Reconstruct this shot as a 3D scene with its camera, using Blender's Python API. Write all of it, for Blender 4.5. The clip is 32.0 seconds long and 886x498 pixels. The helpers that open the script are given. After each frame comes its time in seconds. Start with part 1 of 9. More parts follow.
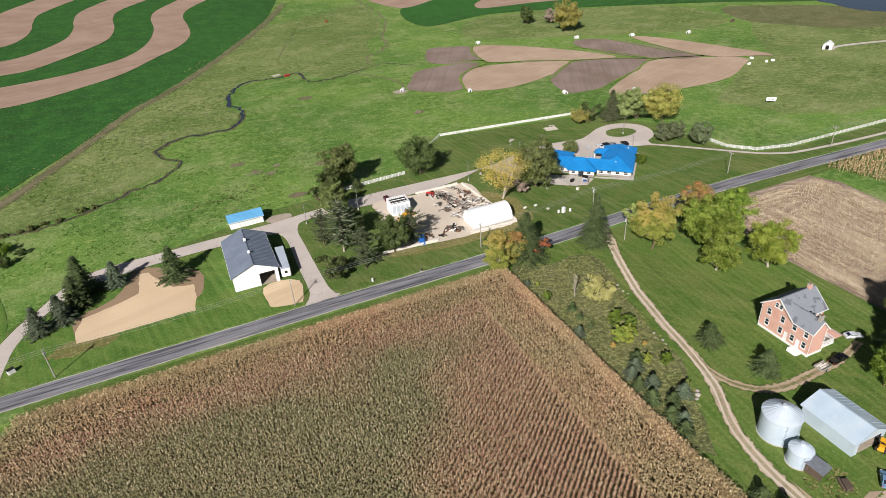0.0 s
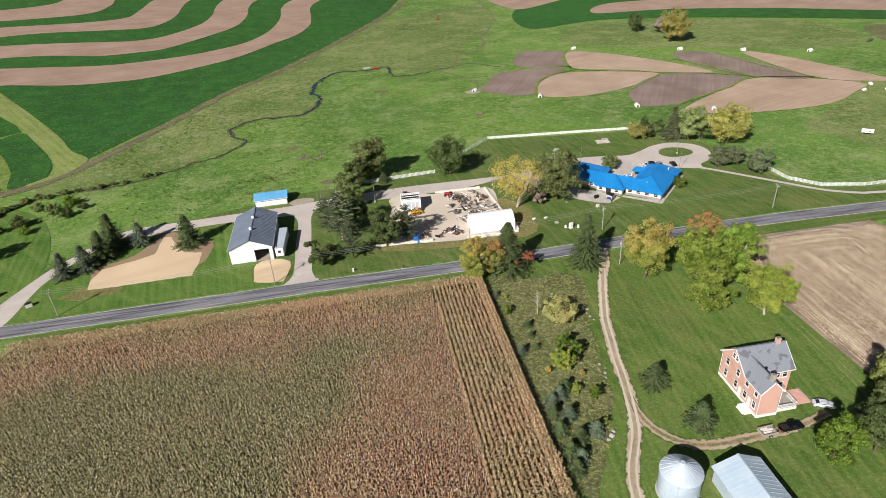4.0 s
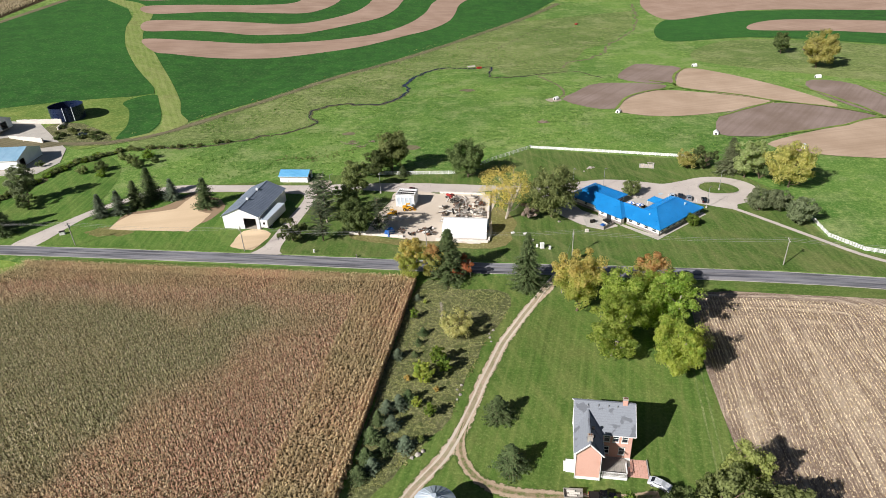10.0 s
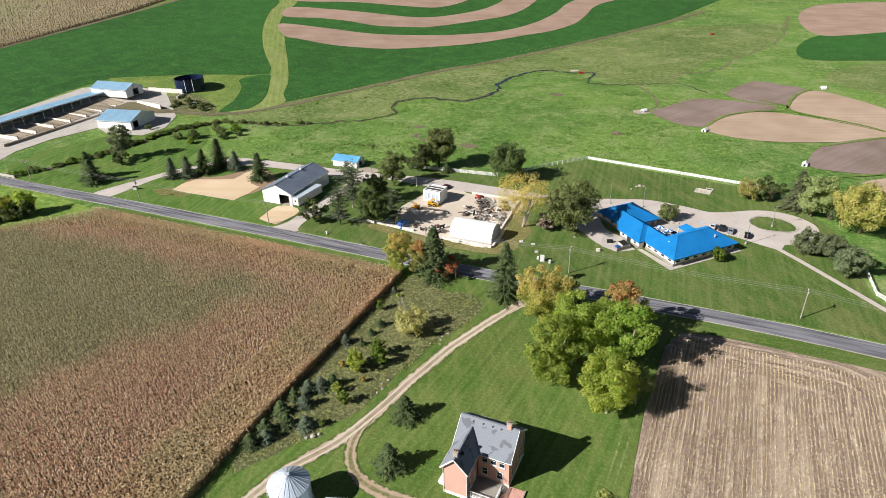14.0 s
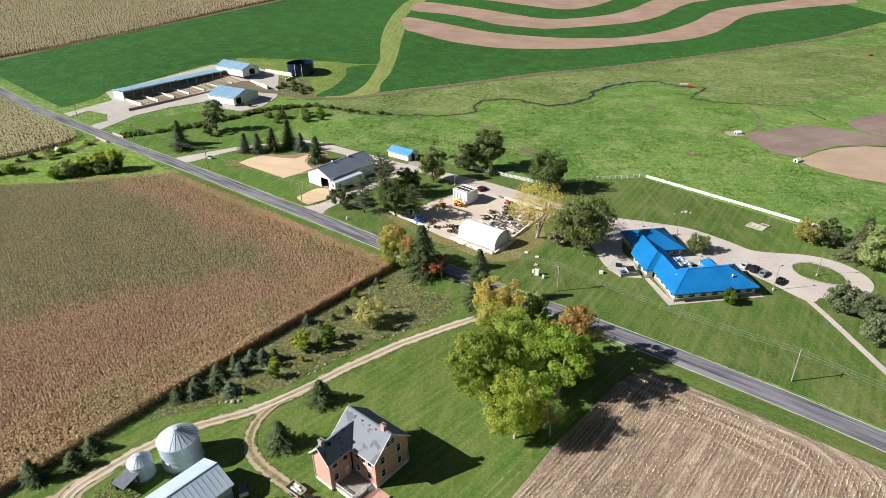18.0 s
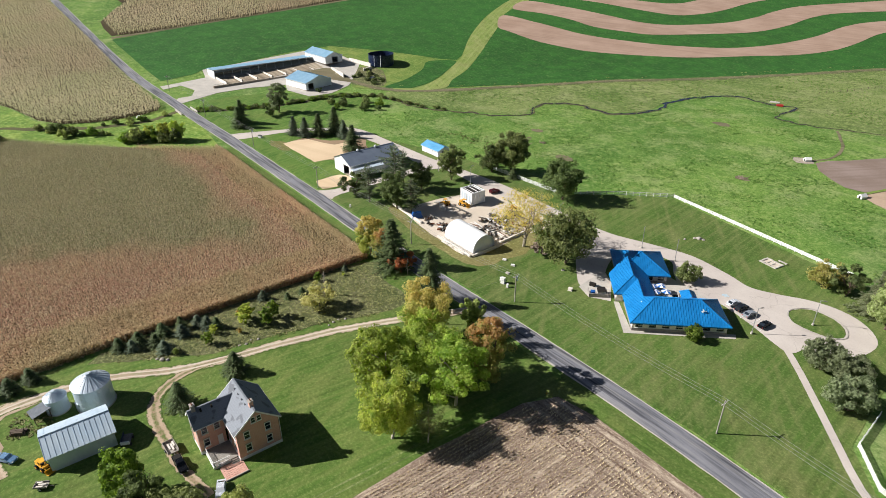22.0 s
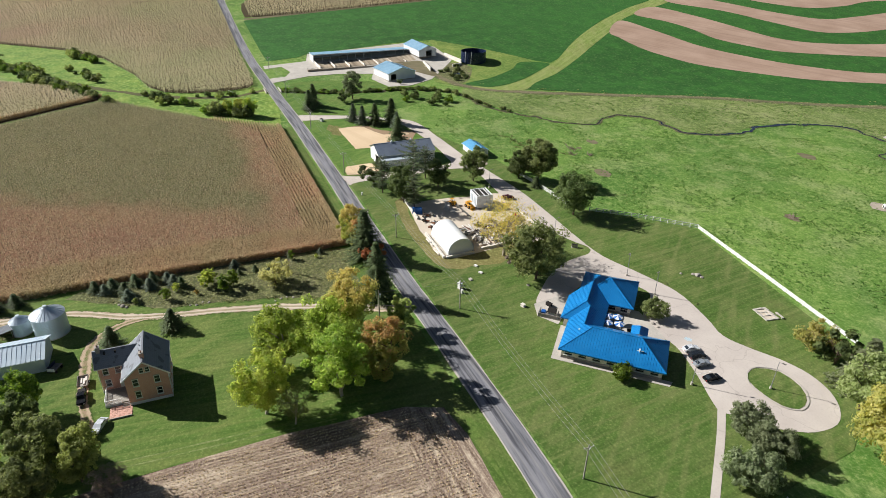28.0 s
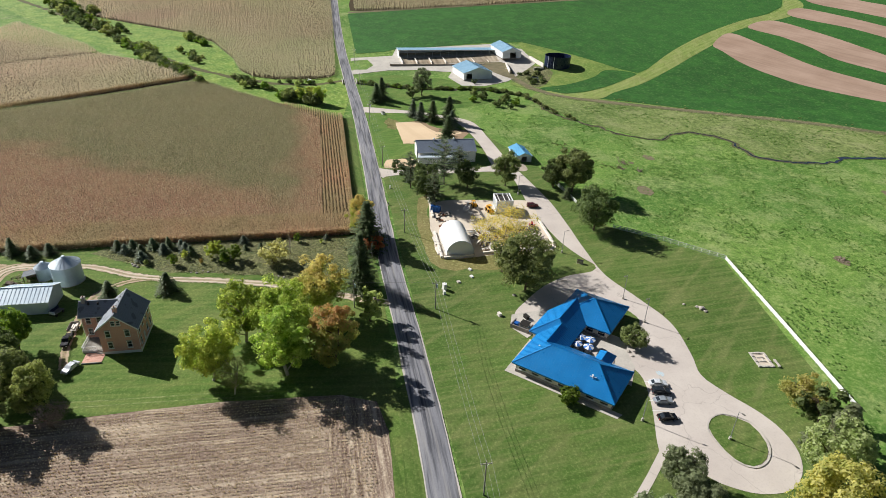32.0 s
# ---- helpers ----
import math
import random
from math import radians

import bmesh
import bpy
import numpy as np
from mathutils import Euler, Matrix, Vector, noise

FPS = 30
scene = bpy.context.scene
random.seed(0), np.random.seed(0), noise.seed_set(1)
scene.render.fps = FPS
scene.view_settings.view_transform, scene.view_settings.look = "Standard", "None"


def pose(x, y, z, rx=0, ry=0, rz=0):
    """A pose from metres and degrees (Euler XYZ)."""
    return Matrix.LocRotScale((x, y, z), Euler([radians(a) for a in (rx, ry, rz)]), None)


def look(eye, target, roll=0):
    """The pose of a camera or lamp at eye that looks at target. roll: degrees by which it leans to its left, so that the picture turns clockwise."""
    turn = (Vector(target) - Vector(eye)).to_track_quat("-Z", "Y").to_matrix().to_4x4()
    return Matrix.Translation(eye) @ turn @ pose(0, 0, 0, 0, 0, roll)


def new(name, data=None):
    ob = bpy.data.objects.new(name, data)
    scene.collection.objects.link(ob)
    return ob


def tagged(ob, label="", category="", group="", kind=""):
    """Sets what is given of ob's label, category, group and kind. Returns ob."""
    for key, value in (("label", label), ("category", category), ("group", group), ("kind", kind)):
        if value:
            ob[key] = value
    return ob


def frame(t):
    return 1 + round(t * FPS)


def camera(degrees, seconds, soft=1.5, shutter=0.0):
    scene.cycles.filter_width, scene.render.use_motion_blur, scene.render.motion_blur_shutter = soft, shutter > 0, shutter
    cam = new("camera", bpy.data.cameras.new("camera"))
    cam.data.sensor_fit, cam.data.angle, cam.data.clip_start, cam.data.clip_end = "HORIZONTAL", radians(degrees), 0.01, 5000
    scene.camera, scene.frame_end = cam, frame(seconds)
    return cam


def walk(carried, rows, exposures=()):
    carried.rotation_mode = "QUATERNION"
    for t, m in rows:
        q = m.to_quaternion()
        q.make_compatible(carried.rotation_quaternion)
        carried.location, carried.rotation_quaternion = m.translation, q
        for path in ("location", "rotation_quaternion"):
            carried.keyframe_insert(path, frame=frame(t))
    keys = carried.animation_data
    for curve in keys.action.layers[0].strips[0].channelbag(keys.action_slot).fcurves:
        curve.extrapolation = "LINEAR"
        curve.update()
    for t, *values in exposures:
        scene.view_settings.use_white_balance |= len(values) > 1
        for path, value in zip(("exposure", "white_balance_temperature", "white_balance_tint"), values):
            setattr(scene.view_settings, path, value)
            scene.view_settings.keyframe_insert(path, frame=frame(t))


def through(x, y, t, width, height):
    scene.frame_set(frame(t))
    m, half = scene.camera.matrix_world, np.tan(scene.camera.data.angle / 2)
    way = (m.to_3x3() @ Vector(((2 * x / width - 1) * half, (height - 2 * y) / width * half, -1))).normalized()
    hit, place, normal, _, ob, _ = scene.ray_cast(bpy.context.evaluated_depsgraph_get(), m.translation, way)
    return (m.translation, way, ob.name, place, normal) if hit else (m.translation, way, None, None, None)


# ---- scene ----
cam = camera(71.0, 32.0, soft=0.75)
METRES, EYE, TILT, LEAN, TURN = 318.3, 96.3, 0.0, 0.0, -22.0
ROWS = [
    (0.0, 0.0000, 0.0000, 0.0000, -1.97, -30.81, 3.30),
    (0.5, 0.0166, -0.0004, -0.0008, -0.06, -30.72, 3.25),
    (1.0, 0.0337, -0.0002, -0.0015, 1.99, -30.64, 3.26),
    (1.5, 0.0506, 0.0005, -0.0024, 3.92, -30.52, 3.25),
    (2.0, 0.0674, 0.0018, -0.0033, 5.59, -30.41, 3.24),
    (2.5, 0.0841, 0.0035, -0.0040, 7.28, -30.31, 3.21),
    (3.0, 0.1008, 0.0058, -0.0047, 8.90, -30.21, 3.18),
    (3.5, 0.1173, 0.0085, -0.0055, 10.63, -30.10, 3.16),
    (5.5, 0.1820, 0.0232, -0.0077, 16.51, -29.77, 2.97),
    (6.0, 0.1983, 0.0282, -0.0085, 18.10, -29.68, 2.91),
    (6.5, 0.2143, 0.0337, -0.0091, 19.88, -29.62, 2.83),
    (7.0, 0.2304, 0.0396, -0.0100, 21.57, -29.53, 2.80),
    (7.5, 0.2463, 0.0460, -0.0110, 23.24, -29.43, 2.77),
    (8.0, 0.2620, 0.0529, -0.0116, 24.97, -29.35, 2.74),
    (8.5, 0.2770, 0.0603, -0.0121, 26.52, -29.29, 2.64),
    (9.0, 0.2923, 0.0680, -0.0127, 27.97, -29.22, 2.58),
    (9.5, 0.3072, 0.0762, -0.0133, 29.42, -29.17, 2.51),
    (10.0, 0.3220, 0.0847, -0.0140, 31.10, -29.11, 2.42),
    (10.5, 0.3366, 0.0938, -0.0148, 32.96, -29.04, 2.36),
    (11.0, 0.3508, 0.1033, -0.0154, 34.86, -28.96, 2.29),
    (11.5, 0.3644, 0.1132, -0.0158, 36.85, -28.93, 2.17),
    (12.0, 0.3778, 0.1237, -0.0162, 38.87, -28.88, 2.06),
    (12.5, 0.3912, 0.1347, -0.0168, 40.78, -28.81, 2.00),
    (13.0, 0.4040, 0.1461, -0.0173, 42.69, -28.77, 1.93),
    (13.5, 0.4163, 0.1577, -0.0177, 44.64, -28.74, 1.83),
    (14.0, 0.4273, 0.1689, -0.0182, 46.57, -28.71, 1.74),
    (14.5, 0.4387, 0.1813, -0.0185, 48.71, -28.68, 1.62),
    (16.5, 0.4781, 0.2349, -0.0212, 56.33, -28.48, 1.30),
    (17.0, 0.4872, 0.2489, -0.0214, 58.18, -28.46, 1.20),
    (17.5, 0.4959, 0.2633, -0.0218, 60.10, -28.42, 1.11),
    (18.0, 0.5039, 0.2781, -0.0219, 61.99, -28.40, 1.03),
    (18.5, 0.5116, 0.2930, -0.0223, 63.83, -28.37, 0.92),
    (19.0, 0.5185, 0.3080, -0.0225, 65.61, -28.36, 0.81),
    (19.5, 0.5252, 0.3233, -0.0228, 67.33, -28.35, 0.72),
    (20.0, 0.5314, 0.3389, -0.0230, 68.85, -28.35, 0.64),
    (20.5, 0.5372, 0.3543, -0.0233, 70.29, -28.36, 0.53),
    (21.0, 0.5426, 0.3702, -0.0236, 71.84, -28.37, 0.46),
    (21.5, 0.5474, 0.3861, -0.0237, 73.54, -28.40, 0.35),
    (22.0, 0.5515, 0.4022, -0.0238, 75.19, -28.45, 0.25),
    (22.5, 0.5557, 0.4180, -0.0237, 76.46, -28.44, 0.12),
    (23.0, 0.5591, 0.4325, -0.0238, 77.65, -28.46, 0.02),
    (23.5, 0.5617, 0.4452, -0.0239, 78.94, -28.48, -0.06),
    (24.0, 0.5636, 0.4565, -0.0238, 80.43, -28.51, -0.16),
    (24.5, 0.5654, 0.4677, -0.0237, 82.05, -28.55, -0.28),
    (26.5, 0.5696, 0.5145, -0.0221, 87.10, -28.73, -0.63),
    (27.0, 0.5701, 0.5262, -0.0219, 88.30, -28.73, -0.71),
    (27.5, 0.5703, 0.5384, -0.0219, 89.38, -28.74, -0.77),
    (28.0, 0.5703, 0.5508, -0.0217, 90.38, -28.73, -0.83),
    (28.5, 0.5700, 0.5635, -0.0215, 91.41, -28.74, -0.90),
    (29.0, 0.5696, 0.5762, -0.0213, 92.92, -28.76, -1.00),
    (29.5, 0.5687, 0.5891, -0.0211, 94.48, -28.79, -1.11),
    (30.0, 0.5676, 0.6020, -0.0210, 95.93, -28.81, -1.22),
    (30.5, 0.5661, 0.6148, -0.0207, 97.50, -28.84, -1.36),
    (31.0, 0.5651, 0.6278, -0.0201, 99.25, -28.86, -1.49),
    (31.5, 0.5619, 0.6405, -0.0201, 101.01, -28.91, -1.63),
    (32.0, 0.5592, 0.6533, -0.0198, 102.65, -28.95, -1.75),
]
walk(cam, [(t, pose(0, 0, EYE, TILT, LEAN, TURN) @ pose(METRES * x, METRES * y, METRES * z, 90 + pitch, roll, yaw)) for t, x, y, z, yaw, pitch, roll in ROWS],
     exposures=[(0.0, 0.38, 6450, 15), (9.0, 0.54, 6400, 14), (19.0, 0.68, 6380, 13), (32.0, 0.61, 6350, 11)])

# ---- light ----
SUN_ELEVATION, SUN_FROM = 33.0, (-0.66, -0.75)
world = bpy.data.worlds.new("sky")
scene.world = world
world.use_nodes = True
_sky = world.node_tree.nodes.new("ShaderNodeTexSky")
_sky.sky_type, _sky.sun_disc = "NISHITA", False
_sky.sun_elevation = radians(SUN_ELEVATION)
_sky.sun_rotation = math.atan2(SUN_FROM[0], SUN_FROM[1])
_back = world.node_tree.nodes["Background"]
world.node_tree.links.new(_sky.outputs[0], _back.inputs[0])
_back.inputs[1].default_value = 0.028
sun_data = bpy.data.lights.new("sun", "SUN")
sun_data.energy, sun_data.angle, sun_data.color = 5.0, radians(0.53), (1.0, 0.97, 0.92)
sun = new("sun", sun_data)
_hor = Vector((*SUN_FROM, 0)).normalized()
sun.matrix_world = look(_hor * 300 + Vector((0, 0, 300 * math.tan(radians(SUN_ELEVATION)))), (0, 0, 0))

# ---- materials ----
def rgb(h):
    """Linear colour of an sRGB hex string."""
    c = [int(h[i:i + 2], 16) / 255 for i in (0, 2, 4)]
    return tuple(v / 12.92 if v <= 0.04045 else ((v + 0.055) / 1.055) ** 2.4 for v in c) + (1.0,)


class Nodes:
    """A short way to write node trees."""

    def __init__(self, name, rough=0.8, metal=0.0, spec=0.5):
        self.m = bpy.data.materials.new(name)
        self.m.use_nodes = True
        self.t = self.m.node_tree
        self.b = self.t.nodes["Principled BSDF"]
        self.b.inputs["Roughness"].default_value = rough
        self.b.inputs["Metallic"].default_value = metal
        self.b.inputs["Specular IOR Level"].default_value = spec
        self.pos = self.n("ShaderNodeNewGeometry").outputs["Position"]

    def n(self, kind, **ins):
        node = self.t.nodes.new(kind)
        for key, value in ins.items():
            self.put(node.inputs[key.replace("_", " ")], value)
        return node

    def put(self, socket, value):
        if isinstance(value, bpy.types.NodeSocket):
            self.t.links.new(value, socket)
        else:
            socket.default_value = value

    def noise(self, scale, detail=4.0, rough=0.55, vec=None, stretch=None, turn=0.0):
        vec = self.pos if vec is None else vec
        if stretch:
            mp = self.n("ShaderNodeMapping")
            self.put(mp.inputs["Vector"], vec)
            mp.inputs["Rotation"].default_value = (0, 0, radians(turn))
            sc = self.n("ShaderNodeMapping")
            self.put(sc.inputs["Vector"], mp.outputs[0])
            sc.inputs["Scale"].default_value = stretch
            vec = sc.outputs[0]
        node = self.n("ShaderNodeTexNoise", Scale=scale, Detail=detail, Roughness=rough)
        self.put(node.inputs["Vector"], vec)
        return node.outputs["Fac"]

    def ramp(self, fac, lo, hi, a=0.0, b=1.0):
        node = self.n("ShaderNodeMapRange")
        for key, value in zip(("Value", "From Min", "From Max", "To Min", "To Max"), (fac, lo, hi, a, b)):
            self.put(node.inputs[key], value)
        return node.outputs[0]

    def mix(self, fac, a, b, kind="MIX"):
        node = self.t.nodes.new("ShaderNodeMix")
        node.data_type, node.blend_type = "RGBA", kind
        self.put(node.inputs[0], fac)
        self.put(node.inputs[6], a)
        self.put(node.inputs[7], b)
        return node.outputs[2]

    def math(self, op, a, b=0.0):
        node = self.t.nodes.new("ShaderNodeMath")
        node.operation = op
        self.put(node.inputs[0], a)
        self.put(node.inputs[1], b)
        return node.outputs[0]

    def colour(self, value):
        self.put(self.b.inputs["Base Color"], value)
        return self

    def bump(self, fac, strength=0.4, distance=0.1):
        node = self.n("ShaderNodeBump", Strength=strength, Distance=distance)
        self.put(node.inputs["Height"], fac)
        self.put(self.b.inputs["Normal"], node.outputs[0])
        return self

    def random(self):
        return self.n("ShaderNodeObjectInfo").outputs["Random"]

    def island(self):
        return self.n("ShaderNodeNewGeometry").outputs["Random Per Island"]


def worn(name, a, b, fine=8.0, broad=0.5, rough=0.8, metal=0.0, bump=0.15, spec=0.4, jitter=0.0):
    """Two tones mixed at a broad and a fine scale, with a little relief."""
    k = Nodes(name, rough, metal, spec)
    f = k.noise(fine, 5)
    g = k.noise(broad, 3)
    s = k.math("ADD", k.math("MULTIPLY", f, 0.5), k.math("MULTIPLY", g, 0.5))
    c = k.mix(k.ramp(s, 0.36, 0.64), rgb(a), rgb(b))
    if jitter:
        c = k.mix(k.math("MULTIPLY", k.random(), jitter), c, (0.02, 0.02, 0.02, 1))
    k.colour(c)
    if bump:
        k.bump(f, bump, 0.05)
    return k.m


def grass(name, a, b, c, broad=0.03, fine=1.6, bump=0.5, speck=0.75):
    """Turf in three tones with a fine speckle."""
    k = Nodes(name, 0.9, spec=0.15)
    f, m, g = k.noise(fine, 6, 0.65), k.noise(0.11, 6, 0.68), k.noise(broad, 3)
    col = k.mix(k.ramp(g, 0.35, 0.65), rgb(a), rgb(b))
    col = k.mix(k.ramp(m, 0.42, 0.68, 0, 0.85), col, rgb(c))
    col = k.mix(k.ramp(f, 0.44, 0.64, 0.0, speck), col, k.mix(0.6, col, (0.015, 0.028, 0.005, 1)))
    col = k.mix(k.ramp(f, 0.46, 0.34, 0.0, speck), col, k.mix(0.55, col, rgb("b9bd80")))
    k.colour(col).bump(f, bump, 0.25)
    return k.m


def pasture(name, a, b, dry, dark, tussock=0.6):
    """Grazed turf: broad drifts of green, thin dry streaks, and scattered darker tussocks in flocks."""
    k = Nodes(name, 0.92, spec=0.1)
    g, m = k.noise(0.013, 4, 0.6), k.noise(0.06, 5, 0.65)
    f, t = k.noise(1.1, 6, 0.8), k.noise(0.34, 6, 0.74)
    flock = k.noise(0.022, 4, 0.6)
    col = k.mix(k.ramp(g, 0.42, 0.58), rgb(a), rgb(b))
    col = k.mix(k.ramp(m, 0.48, 0.68, 0.0, 0.75), col, rgb(dry))
    col = k.mix(k.ramp(f, 0.49, 0.34, 0.0, 0.65), col, k.mix(0.6, col, rgb("b4b880")))
    col = k.mix(k.ramp(f, 0.5, 0.64, 0.0, 0.65), col, k.mix(0.75, col, rgb(dark)))
    col = k.mix(k.ramp(t, 0.48, 0.36, 0.0, 0.6), col, k.mix(0.6, col, rgb("a4ae6a")))
    spots = k.math("MULTIPLY", k.ramp(t, 0.51, 0.6), k.ramp(flock, 0.44, 0.6, 0.06, 1.0))
    col = k.mix(k.math("MULTIPLY", spots, tussock), col, rgb(dark))
    k.colour(col).bump(k.math("ADD", k.math("MULTIPLY", f, 0.4), t), 0.8, 0.3)
    return k.m


def rutted(name, pale, brown, green, middle):
    """A driven track (UV: y across from 0 to 1): bare wheel ruts, ragged grass at its edges and down the middle."""
    k = Nodes(name, 0.95, spec=0.1)
    sep = k.n("ShaderNodeSeparateXYZ")
    k.put(sep.inputs[0], k.n("ShaderNodeTexCoord").outputs["UV"])
    c = k.math("MULTIPLY", k.math("ABSOLUTE", k.math("SUBTRACT", sep.outputs["Y"], 0.5)), 2.0)
    n1, n2, f, g = k.noise(0.7, 5, 0.7), k.noise(0.4, 5, 0.7), k.noise(3.5, 5, 0.75), k.noise(0.16, 3)
    col = k.mix(k.ramp(f, 0.36, 0.64), rgb(pale), k.mix(0.5, rgb(pale), rgb(brown)))
    col = k.mix(k.ramp(g, 0.45, 0.65, 0.0, 0.6), col, rgb(brown))
    mid = k.math("MULTIPLY", k.ramp(k.math("ADD", c, k.math("SUBTRACT", n2, 0.5)), 0.42, 0.18), middle)
    col = k.mix(mid, col, k.mix(k.ramp(n1, 0.4, 0.6), rgb(brown), rgb(green)))
    edge = k.ramp(k.math("ADD", c, k.math("MULTIPLY", k.math("SUBTRACT", n1, 0.5), 1.5)), 0.72, 0.86)
    col = k.mix(edge, col, k.mix(k.ramp(f, 0.4, 0.62), rgb(green), rgb("46562a")))
    k.colour(col).bump(f, 0.5, 0.1)
    return k.m


def mown(name, a, b, c, angle, width=2.4):
    """Short turf: soft patches, streaks along the mower's passes and a fine grain."""
    k = Nodes(name, 0.9, spec=0.12)
    f, m, g = k.noise(1.6, 6, 0.75), k.noise(0.12, 5, 0.6), k.noise(0.025, 3)
    st = k.noise(0.7, 4, 0.6, stretch=(0.04, 1, 1), turn=-angle)
    sway = k.noise(0.35, 3, 0.5, stretch=(0.15, 1, 1), turn=-angle - 35)
    col = k.mix(k.ramp(g, 0.36, 0.64), rgb(a), rgb(b))
    col = k.mix(k.ramp(m, 0.44, 0.74, 0, 0.45), col, rgb(c))
    col = k.mix(k.ramp(k.noise(0.05, 5, 0.65), 0.5, 0.68, 0, 0.5), col, k.mix(0.6, rgb(c), rgb("5a5432")))
    col = k.mix(k.ramp(st, 0.5, 0.66, 0, 0.65), col, k.mix(0.65, col, rgb(c)))
    col = k.mix(k.ramp(st, 0.46, 0.32, 0, 0.5), col, k.mix(0.4, col, (0.015, 0.03, 0.006, 1)))
    col = k.mix(k.ramp(sway, 0.5, 0.7, 0, 0.5), col, rgb(c))
    mp = k.n("ShaderNodeMapping")
    k.put(mp.inputs["Vector"], k.pos)
    mp.inputs["Rotation"].default_value = (0, 0, radians(-angle + 90))
    w = k.n("ShaderNodeTexWave", Scale=0.314 / width, Distortion=1.6, Detail=2.0)
    k.put(w.inputs["Vector"], mp.outputs[0])
    w.inputs["Detail Scale"].default_value = 0.3
    col = k.mix(k.ramp(w.outputs["Fac"], 0.25, 0.75, 0.0, 0.30), col, k.mix(0.35, col, (0.01, 0.025, 0.004, 1)))
    col = k.mix(k.ramp(f, 0.46, 0.64, 0, 0.6), col, k.mix(0.5, col, (0.015, 0.03, 0.006, 1)))
    col = k.mix(k.ramp(f, 0.46, 0.34, 0, 0.4), col, k.mix(0.5, col, rgb("b4b878")))
    k.colour(col).bump(f, 0.5, 0.15)
    return k.m


def soil(name, a, b, c=None, angle=0.0, row=0.9, rough=0.95, line=0.35):
    """Tilled or gravelled ground, with long streaks of the tool along an angle."""
    k = Nodes(name, rough, spec=0.1)
    f, g = k.noise(3.0, 6, 0.7), k.noise(0.05, 4)
    st = k.noise(1.0 / row, 3, 0.5, stretch=(0.03, 1, 1), turn=-angle)
    s = k.math("ADD", k.math("MULTIPLY", f, 0.4), k.math("MULTIPLY", g, 0.6))
    col = k.mix(k.ramp(s, 0.38, 0.62), rgb(a), rgb(b))
    if c:
        col = k.mix(k.ramp(st, 0.42, 0.68, 0, line * 2), col, rgb(c))
    k.colour(col).bump(f, 0.35, 0.12)
    return k.m


def stubble(name):
    """Harvested rows: straw lines between darker soil, turning along the road at the headland."""
    k = Nodes(name, 0.95, spec=0.1)
    sep = k.n("ShaderNodeSeparateXYZ")
    k.put(sep.inputs[0], k.pos)
    x, y = sep.outputs["X"], sep.outputs["Y"]
    dx = k.math("MAXIMUM", k.math("SUBTRACT", x, 176.0), 0.0)
    dy = k.math("MAXIMUM", k.math("SUBTRACT", y, 119.0), 0.0)
    turn = k.math("SQRT", k.math("ADD", k.math("MULTIPLY", dx, dx), k.math("MULTIPLY", dy, dy)))
    head = k.ramp(k.math("ADD", dy, k.math("MULTIPLY", k.noise(0.12, 5, 0.7), 16.0)), 6.5, 13.0)
    sway = k.math("MULTIPLY", k.noise(0.05, 2), 3.0)

    def pattern(u, v):
        u = k.math("ADD", k.math("ADD", u, sway), k.math("MULTIPLY", k.noise(0.6, 3), 0.3))
        comb = k.n("ShaderNodeCombineXYZ")
        k.put(comb.inputs[0], u)
        k.put(comb.inputs[1], k.math("MULTIPLY", v, 0.05))
        gap = k.math("ABSOLUTE", k.math("SUBTRACT", k.math("FRACT", k.math("DIVIDE", u, 5.4)), 0.5))
        return (k.noise(0.32, 2, 0.5, vec=comb.outputs[0]), k.noise(1.9, 4, 0.75, vec=comb.outputs[0]),
                k.math("SINE", k.math("MULTIPLY", u, 6.283 / 0.76)), k.ramp(gap, 0.11, 0.03))

    def blend(p, q):
        return k.math("ADD", k.math("MULTIPLY", p, k.math("SUBTRACT", 1.0, head)), k.math("MULTIPLY", q, head))

    band, lines, rows, tram = [blend(p, q) for p, q in zip(pattern(x, y), pattern(turn, k.math("SUBTRACT", x, y)))]
    f, g, sp = k.noise(2.6, 6, 0.8), k.noise(0.07, 5, 0.65), k.noise(2.2, 6, 0.85)
    col = k.mix(k.ramp(g, 0.35, 0.65), rgb("76645a"), rgb("847363"))
    col = k.mix(k.math("MULTIPLY", k.ramp(rows, -0.2, 0.8), k.ramp(f, 0.4, 0.6, 0.05, 0.4)), col, rgb("ae9a82"))
    col = k.mix(k.ramp(lines, 0.52, 0.66, 0, 0.7), col, rgb("c4b399"))
    col = k.mix(k.ramp(lines, 0.47, 0.34, 0, 0.75), col, rgb("58473a"))
    col = k.mix(k.ramp(band, 0.52, 0.62, 0, 0.5), col, rgb("bfae98"))
    col = k.mix(k.math("MULTIPLY", tram, k.ramp(k.noise(0.25, 4, 0.7), 0.42, 0.6, 0.1, 0.75)), col, rgb("cbbba4"))
    col = k.mix(k.ramp(sp, 0.52, 0.66, 0, 0.5), col, rgb("5a4837"))
    col = k.mix(k.ramp(sp, 0.48, 0.36, 0, 0.55), col, rgb("d8c9b2"))
    relief = k.math("ADD", k.math("MULTIPLY", f, 0.5), k.math("ADD", k.math("MULTIPLY", rows, 0.12), k.math("MULTIPLY", lines, 0.9)))
    k.colour(col).bump(relief, 0.5, 0.2)
    return k.m


